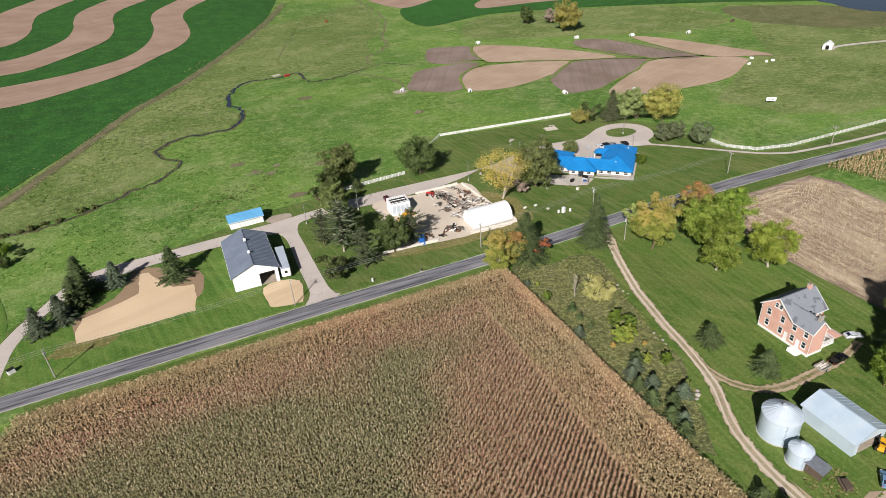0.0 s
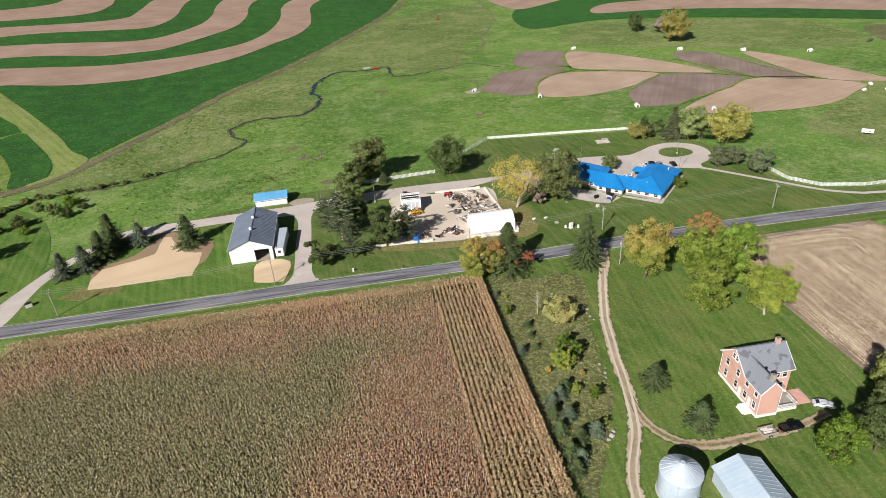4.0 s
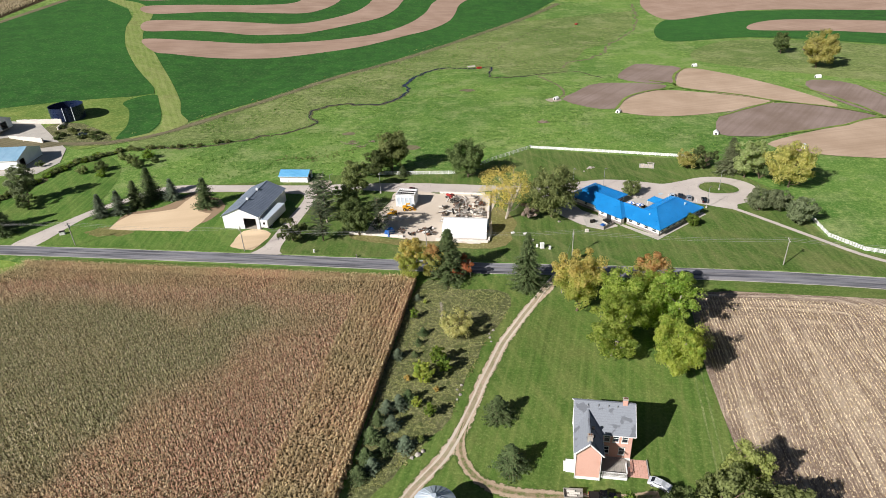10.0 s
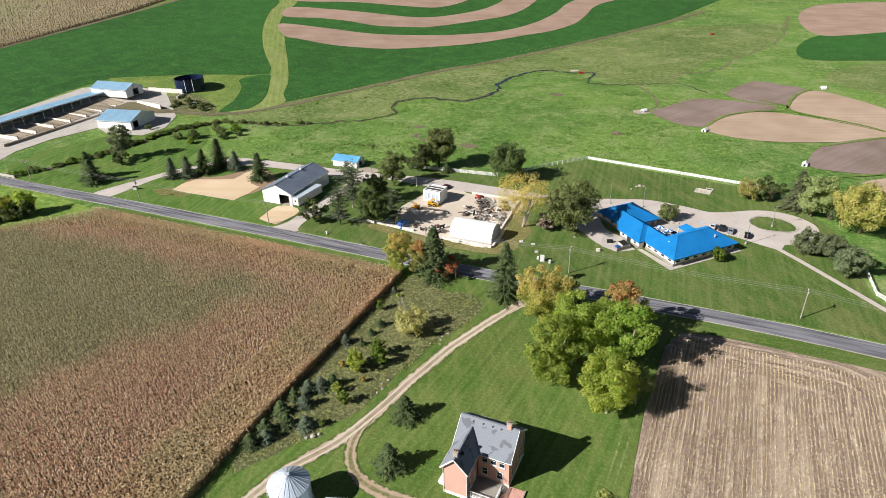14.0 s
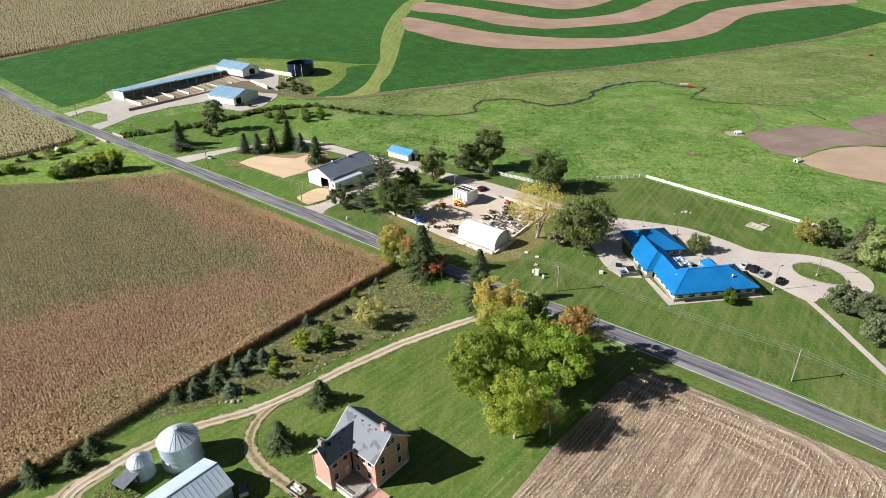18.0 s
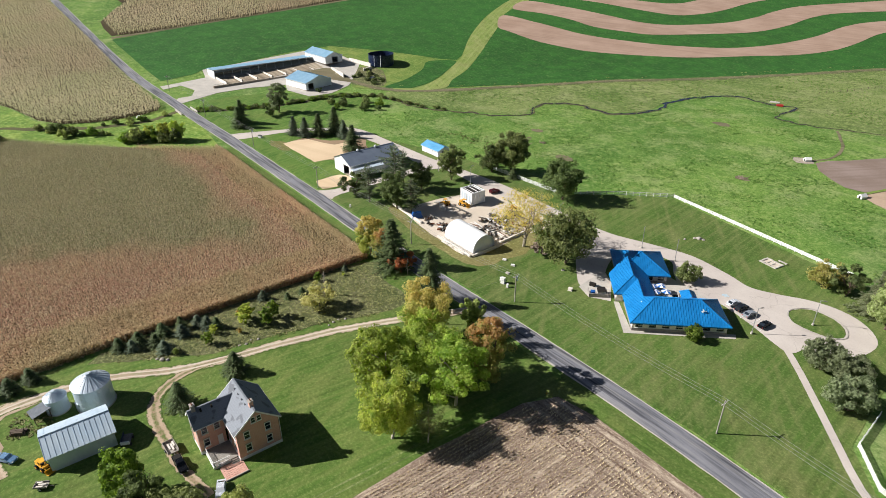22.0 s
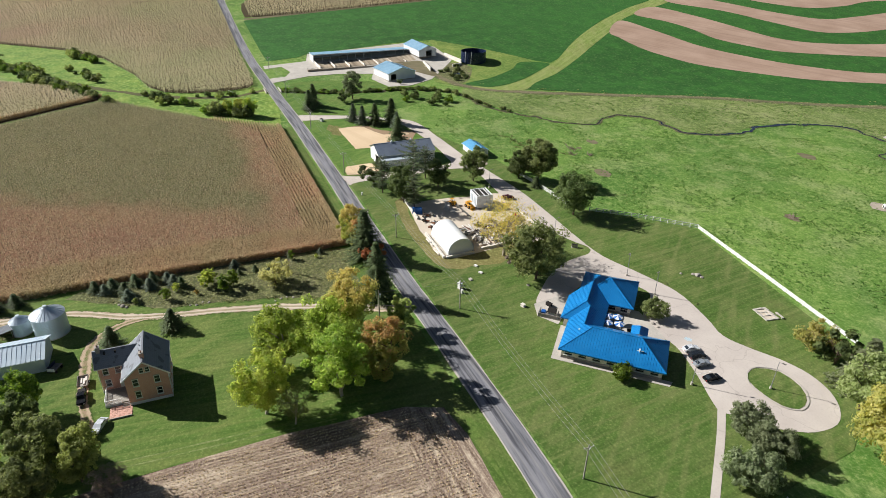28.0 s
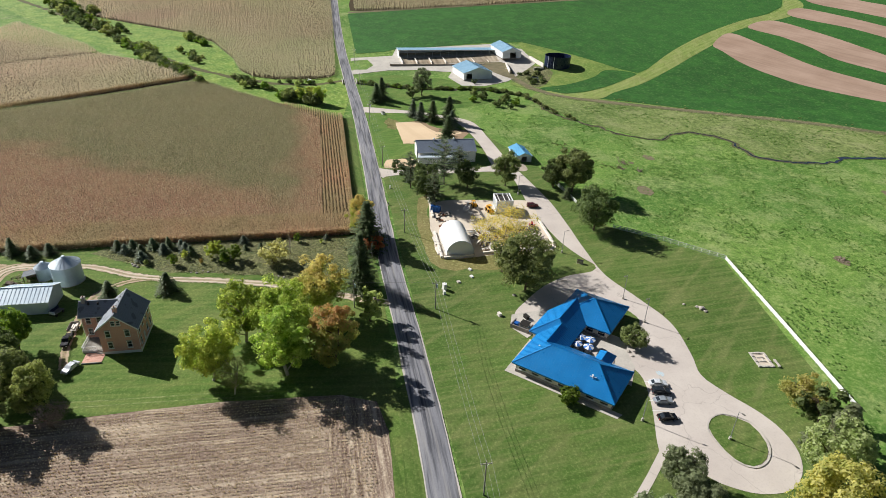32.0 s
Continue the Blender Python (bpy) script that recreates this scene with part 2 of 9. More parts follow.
def foliage(name, a, b, c, through=0.5):
    """Leaves in three tones: from leaf to leaf, and from bough to bough."""
    k = Nodes(name, 0.65, spec=0.25)
    g = k.noise(0.55, 3)
    col = k.mix(k.island(), rgb(a), rgb(b))
    col = k.mix(k.ramp(g, 0.48, 0.62), col, rgb(c))
    hsv = k.n("ShaderNodeHueSaturation", Saturation=1.0)
    k.put(hsv.inputs["Value"], k.ramp(k.random(), 0, 1, 0.85, 1.15))
    k.put(hsv.inputs["Hue"], k.ramp(k.random(), 0, 1, 0.49, 0.51))
    k.put(hsv.inputs["Color"], col)
    k.colour(hsv.outputs[0])
    lit = k.n("ShaderNodeHueSaturation", Saturation=1.08, Value=1.35)
    k.put(lit.inputs["Color"], hsv.outputs[0])
    tr = k.n("ShaderNodeBsdfTranslucent")
    k.put(tr.inputs["Color"], lit.outputs[0])
    mx = k.n("ShaderNodeMixShader", Fac=through)
    k.put(mx.inputs[1], k.b.outputs[0])
    k.put(mx.inputs[2], tr.outputs[0])
    k.put(k.t.nodes["Material Output"].inputs[0], mx.outputs[0])
    return k.m


def turning(name, top, bright, green, level, through=0.55):
    """Autumn leaves: turned at the crown's top and outer boughs, still green below."""
    k = Nodes(name, 0.65, spec=0.25)
    sep = k.n("ShaderNodeSeparateXYZ")
    k.put(sep.inputs[0], k.n("ShaderNodeTexCoord").outputs["Generated"])
    g = k.noise(0.5, 3)
    s = k.math("ADD", sep.outputs["Z"], k.math("MULTIPLY", k.math("SUBTRACT", g, 0.5), 1.3))
    warm = k.mix(k.island(), rgb(top), rgb(bright))
    leaf = k.mix(k.island(), rgb(green), k.mix(0.45, rgb(green), rgb(bright)))
    col = k.mix(k.ramp(s, level - 0.14, level + 0.14), leaf, warm)
    k.colour(col)
    lit = k.n("ShaderNodeHueSaturation", Saturation=1.05, Value=1.3)
    k.put(lit.inputs["Color"], col)
    tr = k.n("ShaderNodeBsdfTranslucent")
    k.put(tr.inputs["Color"], lit.outputs[0])
    mx = k.n("ShaderNodeMixShader", Fac=through)
    k.put(mx.inputs[1], k.b.outputs[0])
    k.put(mx.inputs[2], tr.outputs[0])
    k.put(k.t.nodes["Material Output"].inputs[0], mx.outputs[0])
    return k.m


def crop(name, dry, red, green, pale, patch, field=False, vary=1.0):
    """Ripening corn: patches of dry tan, reddish and grey green over the field, leaf by leaf."""
    k = Nodes(name, 0.8, spec=0.15)
    big, mid = k.noise(patch, 4, 0.6), k.noise(patch * 5, 4, 0.65)
    r = k.island()
    if field:
        # greener in the middle, red and dry towards the slope's foot and the road
        sep = k.n("ShaderNodeSeparateXYZ")
        k.put(sep.inputs[0], k.pos)
        x, y = sep.outputs["X"], sep.outputs["Y"]
        foot = k.math("SUBTRACT", x, k.math("ADD", -19.0, k.math("MULTIPLY", y, 0.63)))
        edge = k.math("MULTIPLY", k.math("SUBTRACT", y, 110.0), 1.6)
        s = k.math("ADD", k.math("MAXIMUM", foot, edge), k.math("MULTIPLY", k.math("SUBTRACT", mid, 0.5), 60.0))
        s = k.math("ADD", s, k.math("MULTIPLY", k.math("SUBTRACT", big, 0.5), 40.0))
        g = k.ramp(s, -9.0, 9.0, 1.0, 0.0)
    else:
        g = k.ramp(big, 0.40, 0.60)
    leaf_a = k.mix(g, rgb(red), rgb(green))
    leaf_b = k.mix(g, rgb(dry), k.mix(0.45, rgb(dry), rgb(green)))
    col = k.mix(k.ramp(k.math("ADD", k.math("MULTIPLY", k.math("SUBTRACT", r, 0.5), vary), mid), 0.42, 0.62), leaf_a, leaf_b)
    col = k.mix(k.ramp(r, 0.72, 1.0, 0.0, 0.85 * vary), col, rgb(pale))
    col = k.mix(k.ramp(r, 0.0, 0.16, 0.5 * vary, 0.0), col, rgb("463a20"))
    k.colour(col)
    tr = k.n("ShaderNodeBsdfTranslucent")
    k.put(tr.inputs["Color"], col)
    mx = k.n("ShaderNodeMixShader", Fac=0.42)
    k.put(mx.inputs[1], k.b.outputs[0])
    k.put(mx.inputs[2], tr.outputs[0])
    k.put(k.t.nodes["Material Output"].inputs[0], mx.outputs[0])
    return k.m


def asphalt(name):
    """Old asphalt: darker wheel paths and sealed cracks along its length (UV: x along, y across from 0 to 1)."""
    k = Nodes(name, 0.85, spec=0.3)
    uv = k.n("ShaderNodeTexCoord").outputs["UV"]
    f = k.noise(4.0, 6, 0.7)
    st = k.noise(6.0, 4, 0.6, vec=uv, stretch=(0.008, 1, 1))
    broad = k.noise(0.06, 3)
    blot = k.noise(0.9, 4, 0.6, vec=uv, stretch=(0.05, 6, 1))
    col = k.mix(k.ramp(f, 0.3, 0.7), rgb("77777c"), rgb("8b8b8f"))
    col = k.mix(k.ramp(st, 0.44, 0.62, 0, 0.95), col, rgb("3e3f44"))
    col = k.mix(k.ramp(blot, 0.5, 0.68, 0, 0.55), col, rgb("a09d98"))
    col = k.mix(k.ramp(broad, 0.4, 0.65, 0, 0.35), col, rgb("5c5d62"))
    k.colour(col).bump(f, 0.2, 0.03)
    return k.m


def paving(name, a, b, crack):
    """Pale concrete or chip-sealed yard with stains and wandering cracks."""
    k = Nodes(name, 0.9, spec=0.25)
    f, g = k.noise(2.5, 6, 0.7), k.noise(0.09, 4, 0.6)
    col = k.mix(k.ramp(g, 0.35, 0.65), rgb(a), rgb(b))
    col = k.mix(k.ramp(f, 0.5, 0.75, 0, 0.3), col, rgb("8f867c"))
    warp = k.n("ShaderNodeVectorMath")
    warp.operation = "ADD"
    k.put(warp.inputs[0], k.pos)
    nz = k.n("ShaderNodeTexNoise", Scale=0.15, Detail=3.0)
    k.put(nz.inputs["Vector"], k.pos)
    sc = k.n("ShaderNodeVectorMath")
    sc.operation = "SCALE"
    k.put(sc.inputs[0], nz.outputs["Color"])
    sc.inputs["Scale"].default_value = 9.0
    k.put(warp.inputs[1], sc.outputs[0])
    v = k.n("ShaderNodeTexVoronoi", Scale=0.07)
    v.feature = "DISTANCE_TO_EDGE"
    k.put(v.inputs["Vector"], warp.outputs[0])
    col = k.mix(k.ramp(v.outputs["Distance"], 0.0, 0.009, 0.35, 0.0), col, rgb(crack))
    k.colour(col).bump(f, 0.15, 0.03)
    return k.m


def brick_mat(name):
    k = Nodes(name, 0.85, spec=0.2)
    f, g = k.noise(5.0, 5), k.noise(0.4, 3)
    col = k.mix(k.ramp(f, 0.3, 0.7), rgb("c49684"), rgb("d2aa9a"))
    col = k.mix(k.ramp(g, 0.45, 0.7, 0, 0.45), col, rgb("b48270"))
    w = k.n("ShaderNodeSeparateXYZ")
    k.put(w.inputs[0], k.pos)
    course = k.math("FRACT", k.math("MULTIPLY", w.outputs["Z"], 12.5))
    col = k.mix(k.ramp(course, 0.84, 0.9, 0, 0.35), col, rgb("b7a999"))
    k.colour(col).bump(f, 0.2, 0.02)
    return k.m


def metal_sheet(name, a, b, rough=0.4, metal=0.6, rib=None, spec=0.5):
    """Painted or galvanised sheet, rib = metres between corrugations drawn as relief."""
    k = Nodes(name, rough, metal, spec)
    f, g = k.noise(1.2, 4), k.noise(0.25, 3)
    col = k.mix(k.ramp(g, 0.35, 0.65), rgb(a), rgb(b))
    col = k.mix(k.math("MULTIPLY", k.random(), 0.12), col, rgb(a))
    st = k.noise(2.0, 3, stretch=(4, 4, 0.3))
    col = k.mix(k.ramp(st, 0.55, 0.75, 0, 0.25), col, k.mix(0.5, col, (0.25, 0.24, 0.22, 1)))
    k.colour(col)
    k.put(k.b.inputs["Roughness"], k.ramp(f, 0.3, 0.7, rough * 0.8, min(1, rough * 1.25)))
    if rib:
        w = k.n("ShaderNodeSeparateXYZ")
        k.put(w.inputs[0], k.pos)
        k.bump(k.math("SINE", k.math("MULTIPLY", w.outputs["Z"], 6.283 / rib)), 0.5, 0.02)
    return k.m


def glass_mat(name, tone="1c2228", rough=0.08):
    k = Nodes(name, rough, 0.0, 0.6)
    k.colour(k.mix(k.noise(0.8, 2), rgb(tone), rgb("2c343c")))
    return k.m


def shingle_mat(name, a, b, row=0.3):
    k = Nodes(name, 0.85, spec=0.25)
    f, g = k.noise(6.0, 5, 0.6), k.noise(0.55, 3, 0.4)
    w = k.n("ShaderNodeSeparateXYZ")
    k.put(w.inputs[0], k.pos)
    course = k.math("FRACT", k.math("MULTIPLY", w.outputs["Z"], 1 / row))
    col = k.mix(k.ramp(f, 0.3, 0.7), rgb(a), rgb(b))
    col = k.mix(k.ramp(g, 0.58, 0.62, 0, 0.65), col, rgb("56585c"))
    col = k.mix(k.ramp(course, 0.85, 1.0, 0, 0.3), col, rgb("3a3c40"))
    k.colour(col).bump(f, 0.25, 0.03)
    return k.m


MAT = dict(
    pasture=pasture("pasture_grass", "4f7430", "67873c", "87945e", "3a5222", 0.62),
    rough_grass=pasture("rough_grass", "5c713a", "707f48", "8a8e62", "424e28", 0.7),
    valley=grass("valley_grass", "5c7c30", "6c8c38", "8ea04c", 0.05, 0.6, bump=0.8, speck=0.6),
    worn_grass=grass("worn_brown_grass", "6e6e40", "7c7648", "8d8258", 0.05, 1.2, speck=0.5),
    lane_bank=grass("lane_bank_grass", "5c6440", "6a6a4a", "78784e", 0.05, 0.9, bump=0.9),
    lawn=mown("mown_lawn", "4a642b", "577133", "7c8050", 96),
    lawn_lush=mown("lush_lawn", "4a6c2b", "577932", "788b48", 100),
    lawn_house=mown("mown_lawn_house", "4f6a2c", "5b7634", "7c844a", 84, 2.0),
    verge=mown("road_verge", "4a6429", "567031", "747c48", 2),
    clover=grass("alfalfa_field", "284f21", "2e5c25", "386a2a", 0.006, 0.7, bump=0.5, speck=0.2),
    waterway=mown("mown_waterway", "768a44", "869650", "9a9e66", 125, 3.5),
    meadow=grass("unmown_meadow", "586038", "686846", "7c7858", 0.05, 1.1, bump=1.0, speck=0.8),
    clover_light=grass("field_margin", "5b7634", "68803a", "85914b", 0.03, 0.8, speck=0.4),
    tilled=soil("tilled_strip", "977f6d", "aa9280", "867060", 30, 2.5, line=0.22),
    tilled_dark=soil("fallow_plot", "7c6c60", "93837a", "6c5d52", 60, 1.6, line=0.16),
    tilled_pale=soil("harvested_plot", "a28c76", "b8a28c", "8f7b66", 20, 1.6, line=0.16),
    stubble=stubble("stubble_field"),
    under_corn=soil("soil_under_corn", "3e3524", "4a402c"),
    gravel=soil("gravel", "bdb09d", "cfc3b2"),
    sand=soil("pale_sand", "c8b090", "d6bf9e", "b8a080", 20, 3.0, line=0.15),
    wet_sand=soil("trodden_earth", "8c7760", "9a846a"),
    track=soil("farm_track", "96846e", "baa891", "77674f", 68, 0.8, line=0.1),
    track_ruts=rutted("rutted_farm_track", "c6b39d", "9c8872", "586c34", 0.5),
    track_faint=rutted("half_grown_track", "b8a48c", "96826a", "566a33", 1.0),
    mud=soil("creek_mud", "4f4f36", "626040"),
    dirt_lane=soil("dirt_lane", "716a52", "7f775e", "55523c", 60, 1.0),
    asphalt=asphalt("old_asphalt"),
    paving=paving("yard_paving", "b6aca3", "c3bab0", "7a736c"),
    concrete=worn("concrete", "a59f95", "bdb7ac", 4, 0.3, 0.9),
    concrete_old=worn("stained_concrete", "8f8373", "b0a594", 3, 0.25, 0.9),
    blue_metal=metal_sheet("blue_roof_steel", "1474b2", "1c82c2", 0.33, 0.1),
    pale_blue=metal_sheet("pale_blue_roof_steel", "7ca2ba", "90b2c6", 0.42, 0.1),
    blue_small=metal_sheet("light_blue_roof_steel", "5fa3cc", "6fb0d4", 0.4, 0.1),
    slate_metal=metal_sheet("slate_roof_steel", "6b7583", "77818e", 0.45, 0.0),
    galv=metal_sheet("galvanised_steel", "b8c4cd", "cad4db", 0.42, 0.2),
    galv_ribbed=metal_sheet("corrugated_galvanised_steel", "b0bfca", "c0cdd6", 0.45, 0.15, 0.32),
    galv_roof=metal_sheet("weathered_roof_sheet", "b2c4d0", "c2d0d8", 0.45, 0.15),
    white_metal=metal_sheet("white_steel_siding", "d9dcdc", "e6e8e6", 0.5, 0.0),
    white=worn("white_paint", "d6d6d2", "e4e4e0", 6, 0.4, 0.6),
    white_fabric=worn("white_fabric", "e2e3e2", "edeeec", 3, 0.3, 0.55, bump=0.05),
    cream=worn("cream_siding", "cfc8bc", "ddd6cb", 4, 0.3, 0.7),
    grey_stone=worn("grey_stone_veneer", "7c7671", "97908a", 3.5, 0.4, 0.9, bump=0.5),
    brick=brick_mat("house_brick"),
    shingle=shingle_mat("asphalt_shingles", "777c82", "868b91"),
    glass=glass_mat("window_glass"),
    dark=worn("dark_interior", "15130f", "211d18", 3, 0.4, 0.9),
    navy=metal_sheet("navy_enamelled_steel", "16233f", "1e2d4c", 0.3, 0.2),
    bark=worn("bark", "54473a", "6d5d4c", 6, 1.0, 0.95, bump=0.6),
    bark_pale=worn("pale_bark", "958b7e", "b3a99b", 6, 1.0, 0.95, bump=0.5),
    wood=worn("weathered_wood", "88837a", "a19c92", 6, 0.8, 0.9),
    slate_board=worn("slate_grey_boards", "5c6166", "74797e", 5, 0.8, 0.9),
    pen_floor=soil("pen_bedding", "948672", "aea28e", "6a5e4e", 0, 2.5, line=0.45),
    wood_dark=worn("dark_wood", "4d4034", "65574a", 6, 0.8, 0.9),
    rust=worn("rusty_iron", "5e3f2e", "7b5038", 6, 0.9, 0.85),
    yellow=worn("yellow_machine_paint", "c98f16", "d9a226", 4, 0.8, 0.5),
    red=worn("red_paint", "9a2420", "ae3330", 4, 0.8, 0.5),
    blue_tarp=worn("blue_tarpaulin", "164f95", "2262ad", 3, 0.5, 0.5),
    tyre=worn("tyre_rubber", "1a1a1a", "262626", 6, 1.0, 0.85),
    scrap=worn("grey_scrap_steel", "55524d", "7e7a73", 5, 0.8, 0.6, 0.3),
    chrome=worn("grey_steel_pole", "8b8d8e", "a2a4a5", 4, 0.5, 0.5, 0.4),
    water=glass_mat("creek_water", "1d2a3a", 0.06),
    cable=worn("weathered_aluminium_cable", "7f7f7b", "959590", 4, 1.0, 0.6),
    stone=worn("field_stone", "8b857c", "aaa398", 4, 0.8, 0.9, bump=0.5),
    leaf_green=foliage("leaves_green", "6a8632", "8ca044", "56702a"),
    leaf_dark=foliage("leaves_dark_green", "5e6d3e", "788552", "4b5a32"),
    leaf_yellow=foliage("leaves_yellow_green", "a4b050", "c4c870", "8ea24a", 0.64),
    leaf_maple=foliage("maple_leaves_turning", "92a64a", "bac26c", "7c9240", 0.66),
    leaf_gold=foliage("leaves_golden", "c0aa5c", "d4be7a", "a49c54"),
    leaf_rust=foliage("leaves_rust_red", "9c5e42", "b0744e", "865a36"),
    leaf_orange=turning("leaves_turning_ochre", "b6aa60", "ccbc76", "98a64e", 0.62),
    leaf_red=turning("leaves_turning_red", "b49a64", "be9464", "9aa658", 0.74),
    leaf_straw=foliage("leaves_straw_yellow", "aca65c", "c4bc7c", "969850", 0.55),
    leaf_pale=foliage("leaves_pale_green", "98a45a", "b4ba76", "7e8a4a"),
    leaf_olive=foliage("leaves_olive", "767f4c", "929a62", "606a3e"),
    leaf_willow=foliage("willow_leaves", "bebc78", "d2ce92", "a6a866"),
    leaf_bright=foliage("leaves_bright_pale_green", "a0b072", "bec892", "8a9c5c"),
    leaf_grey=foliage("leaves_grey_green", "78815f", "939c76", "626c4c"),
    needles=foliage("spruce_needles", "50603a", "68774c", "404f2e", 0.25),
    needles_blue=foliage("blue_spruce_needles", "58654f", "6e7a62", "47533f", 0.2),
    needles_pine=foliage("pine_needles", "566345", "6b7755", "46523a", 0.25),
    twigs=worn("bare_twigs", "7d6d5f", "97877a", 5, 1.0, 0.95),
    corn=crop("corn_leaves", "d8c298", "c49a82", "9ea074", "f0e4c6", 0.011, True),
    corn_dry=crop("corn_leaves_dry", "d4bc90", "c49c80", "b2a47c", "e8d8b2", 0.03),
    corn_far=crop("corn_leaves_far", "e8dab8", "dcc4aa", "d0cea2", "f0e8d2", 0.005, vary=0.3),
    weeds=foliage("meadow_weeds", "70743e", "928e5c", "5a6232", 0.25),
    straw=foliage("chopped_straw", "c8b693", "e0d2b4", "a8946f", 0.1),
    tuft=foliage("grass_tufts", "486828", "5c7c36", "7e924c", 0.35),
)

# ---- building tools ----
from mathutils import geometry

UP = Vector((0, 0, 1))


def soft(v, k=12.0):
    return np.where(v / k > 30, v, k * np.log1p(np.exp(np.clip(v / k, -30, 30))))


def height(x, y):
    """The lie of the land: flat by the road, rising gently to the fields in the north-west."""
    x, y = np.asarray(x, float), np.asarray(y, float)
    d = -0.84 * (x + 134) + 0.54 * (y - 228)
    return 0.105 * soft(d - 4) + 1.6 / (1 + np.exp(np.clip((x + 115) / 14, -40, 40)))


def ground_z(x, y):
    return float(height(x, y))


def mesh(name, verts, faces):
    me = bpy.data.meshes.new(name)
    me.from_pydata([tuple(v) for v in verts], [], [tuple(f) for f in faces])
    return me


def quads_mesh(name, corners, material, smooth=False):
    """A mesh of loose faces from an array of shape (faces, corners, 3)."""
    n, c, _ = corners.shape
    me = bpy.data.meshes.new(name)
    me.vertices.add(n * c)
    me.vertices.foreach_set("co", corners.reshape(-1).astype(np.float32))
    me.loops.add(n * c)
    me.loops.foreach_set("vertex_index", np.arange(n * c, dtype=np.int32))
    me.polygons.add(n)
    me.polygons.foreach_set("loop_start", np.arange(0, n * c, c, dtype=np.int32))
    me.polygons.foreach_set("loop_total", np.full(n, c, dtype=np.int32))
    me.update(calc_edges=True)
    me.materials.append(MAT[material])
    return me


def part(name, bm, material, parent=None, label="", smooth=False):
    """Link a bmesh (or a mesh) as one object, under a thing or a part."""
    if isinstance(bm, bmesh.types.BMesh):
        me = bpy.data.meshes.new(name)
        bmesh.ops.recalc_face_normals(bm, faces=bm.faces)
        bm.to_mesh(me)
        bm.free()
    else:
        me = bm
    if not me.materials:
        me.materials.append(MAT[material])
    if smooth:
        me.polygons.foreach_set("use_smooth", [True] * len(me.polygons))
    ob = new(name, me)
    ob.parent = parent
    if label:
        ob["label"] = label
    return ob


def thing(name, label, category, m=None, group="", kind=""):
    """An Empty at a thing's base, to carry its parts."""
    ob = new(name)
    ob.empty_display_size = 0.2
    if m is not None:
        ob.matrix_world = m
    return tagged(ob, label, category, group, kind)


def at(x, y, rz=0.0, z=None):
    return pose(x, y, ground_z(x, y) if z is None else z, 0, 0, rz)


def box(x0, y0, z0, x1, y1, z1, bm=None, m=None, bevel=0.0):
    bm = bm or bmesh.new()
    mat = Matrix.Translation(((x0 + x1) / 2, (y0 + y1) / 2, (z0 + z1) / 2)) @ Matrix.Diagonal((x1 - x0, y1 - y0, z1 - z0, 1))
    made = bmesh.ops.create_cube(bm, size=1, matrix=(m @ mat) if m else mat)
    if bevel:
        edges = {e for v in made["verts"] for e in v.link_edges}
        bmesh.ops.bevel(bm, geom=list(edges), offset=bevel, segments=1, affect="EDGES")
    return bm


def beam(a, b, w, h=None, bm=None):
    """A straight bar from a to b."""
    bm = bm or bmesh.new()
    a, b = Vector(a), Vector(b)
    m = (b - a).to_track_quat("Z", "Y").to_matrix().to_4x4()
    bmesh.ops.create_cube(bm, size=1, matrix=Matrix.Translation((a + b) / 2) @ m @ Matrix.Diagonal((w, h or w, (b - a).length, 1)))
    return bm


def rod(a, b, r, r2=None, seg=8, bm=None):
    bm = bm or bmesh.new()
    a, b = Vector(a), Vector(b)
    m = (b - a).to_track_quat("Z", "Y").to_matrix().to_4x4()
    bmesh.ops.create_cone(bm, cap_ends=True, segments=seg, radius1=r, radius2=r if r2 is None else r2, depth=(b - a).length, matrix=Matrix.Translation((a + b) / 2) @ m)
    return bm


def tube(points, r, bm, seg=4):
    """A bent pipe through points, in one piece."""
    rows = []
    for i, p in enumerate(points):
        d = (Vector(points[min(i + 1, len(points) - 1)]) - Vector(points[max(i - 1, 0)])).normalized()
        a = d.orthogonal().normalized()
        b = d.cross(a)
        if rows and a.dot(last) < 0.5:
            a = (last - d * last.dot(d)).normalized()
            b = d.cross(a)
        last = a
        rows.append([bm.verts.new(Vector(p) + (a * math.cos(k * 6.2832 / seg) + b * math.sin(k * 6.2832 / seg)) * r) for k in range(seg)])
    for p, q in zip(rows, rows[1:]):
        for k in range(seg):
            bm.faces.new((p[k], p[(k + 1) % seg], q[(k + 1) % seg], q[k]))
    return bm


def poly(points, bm=None, thick=0.0):
    """A flat slab: a polygon with thickness below it."""
    bm = bm or bmesh.new()
    vs = [bm.verts.new(p) for p in points]
    f = bm.faces.new(vs)
    if thick:
        f.normal_update()
        down = -f.normal * thick if f.normal.z >= 0 else f.normal * thick
        r = bmesh.ops.extrude_face_region(bm, geom=[f])
        for v in r["geom"]:
            if isinstance(v, bmesh.types.BMVert):
                v.co += down
    return bm


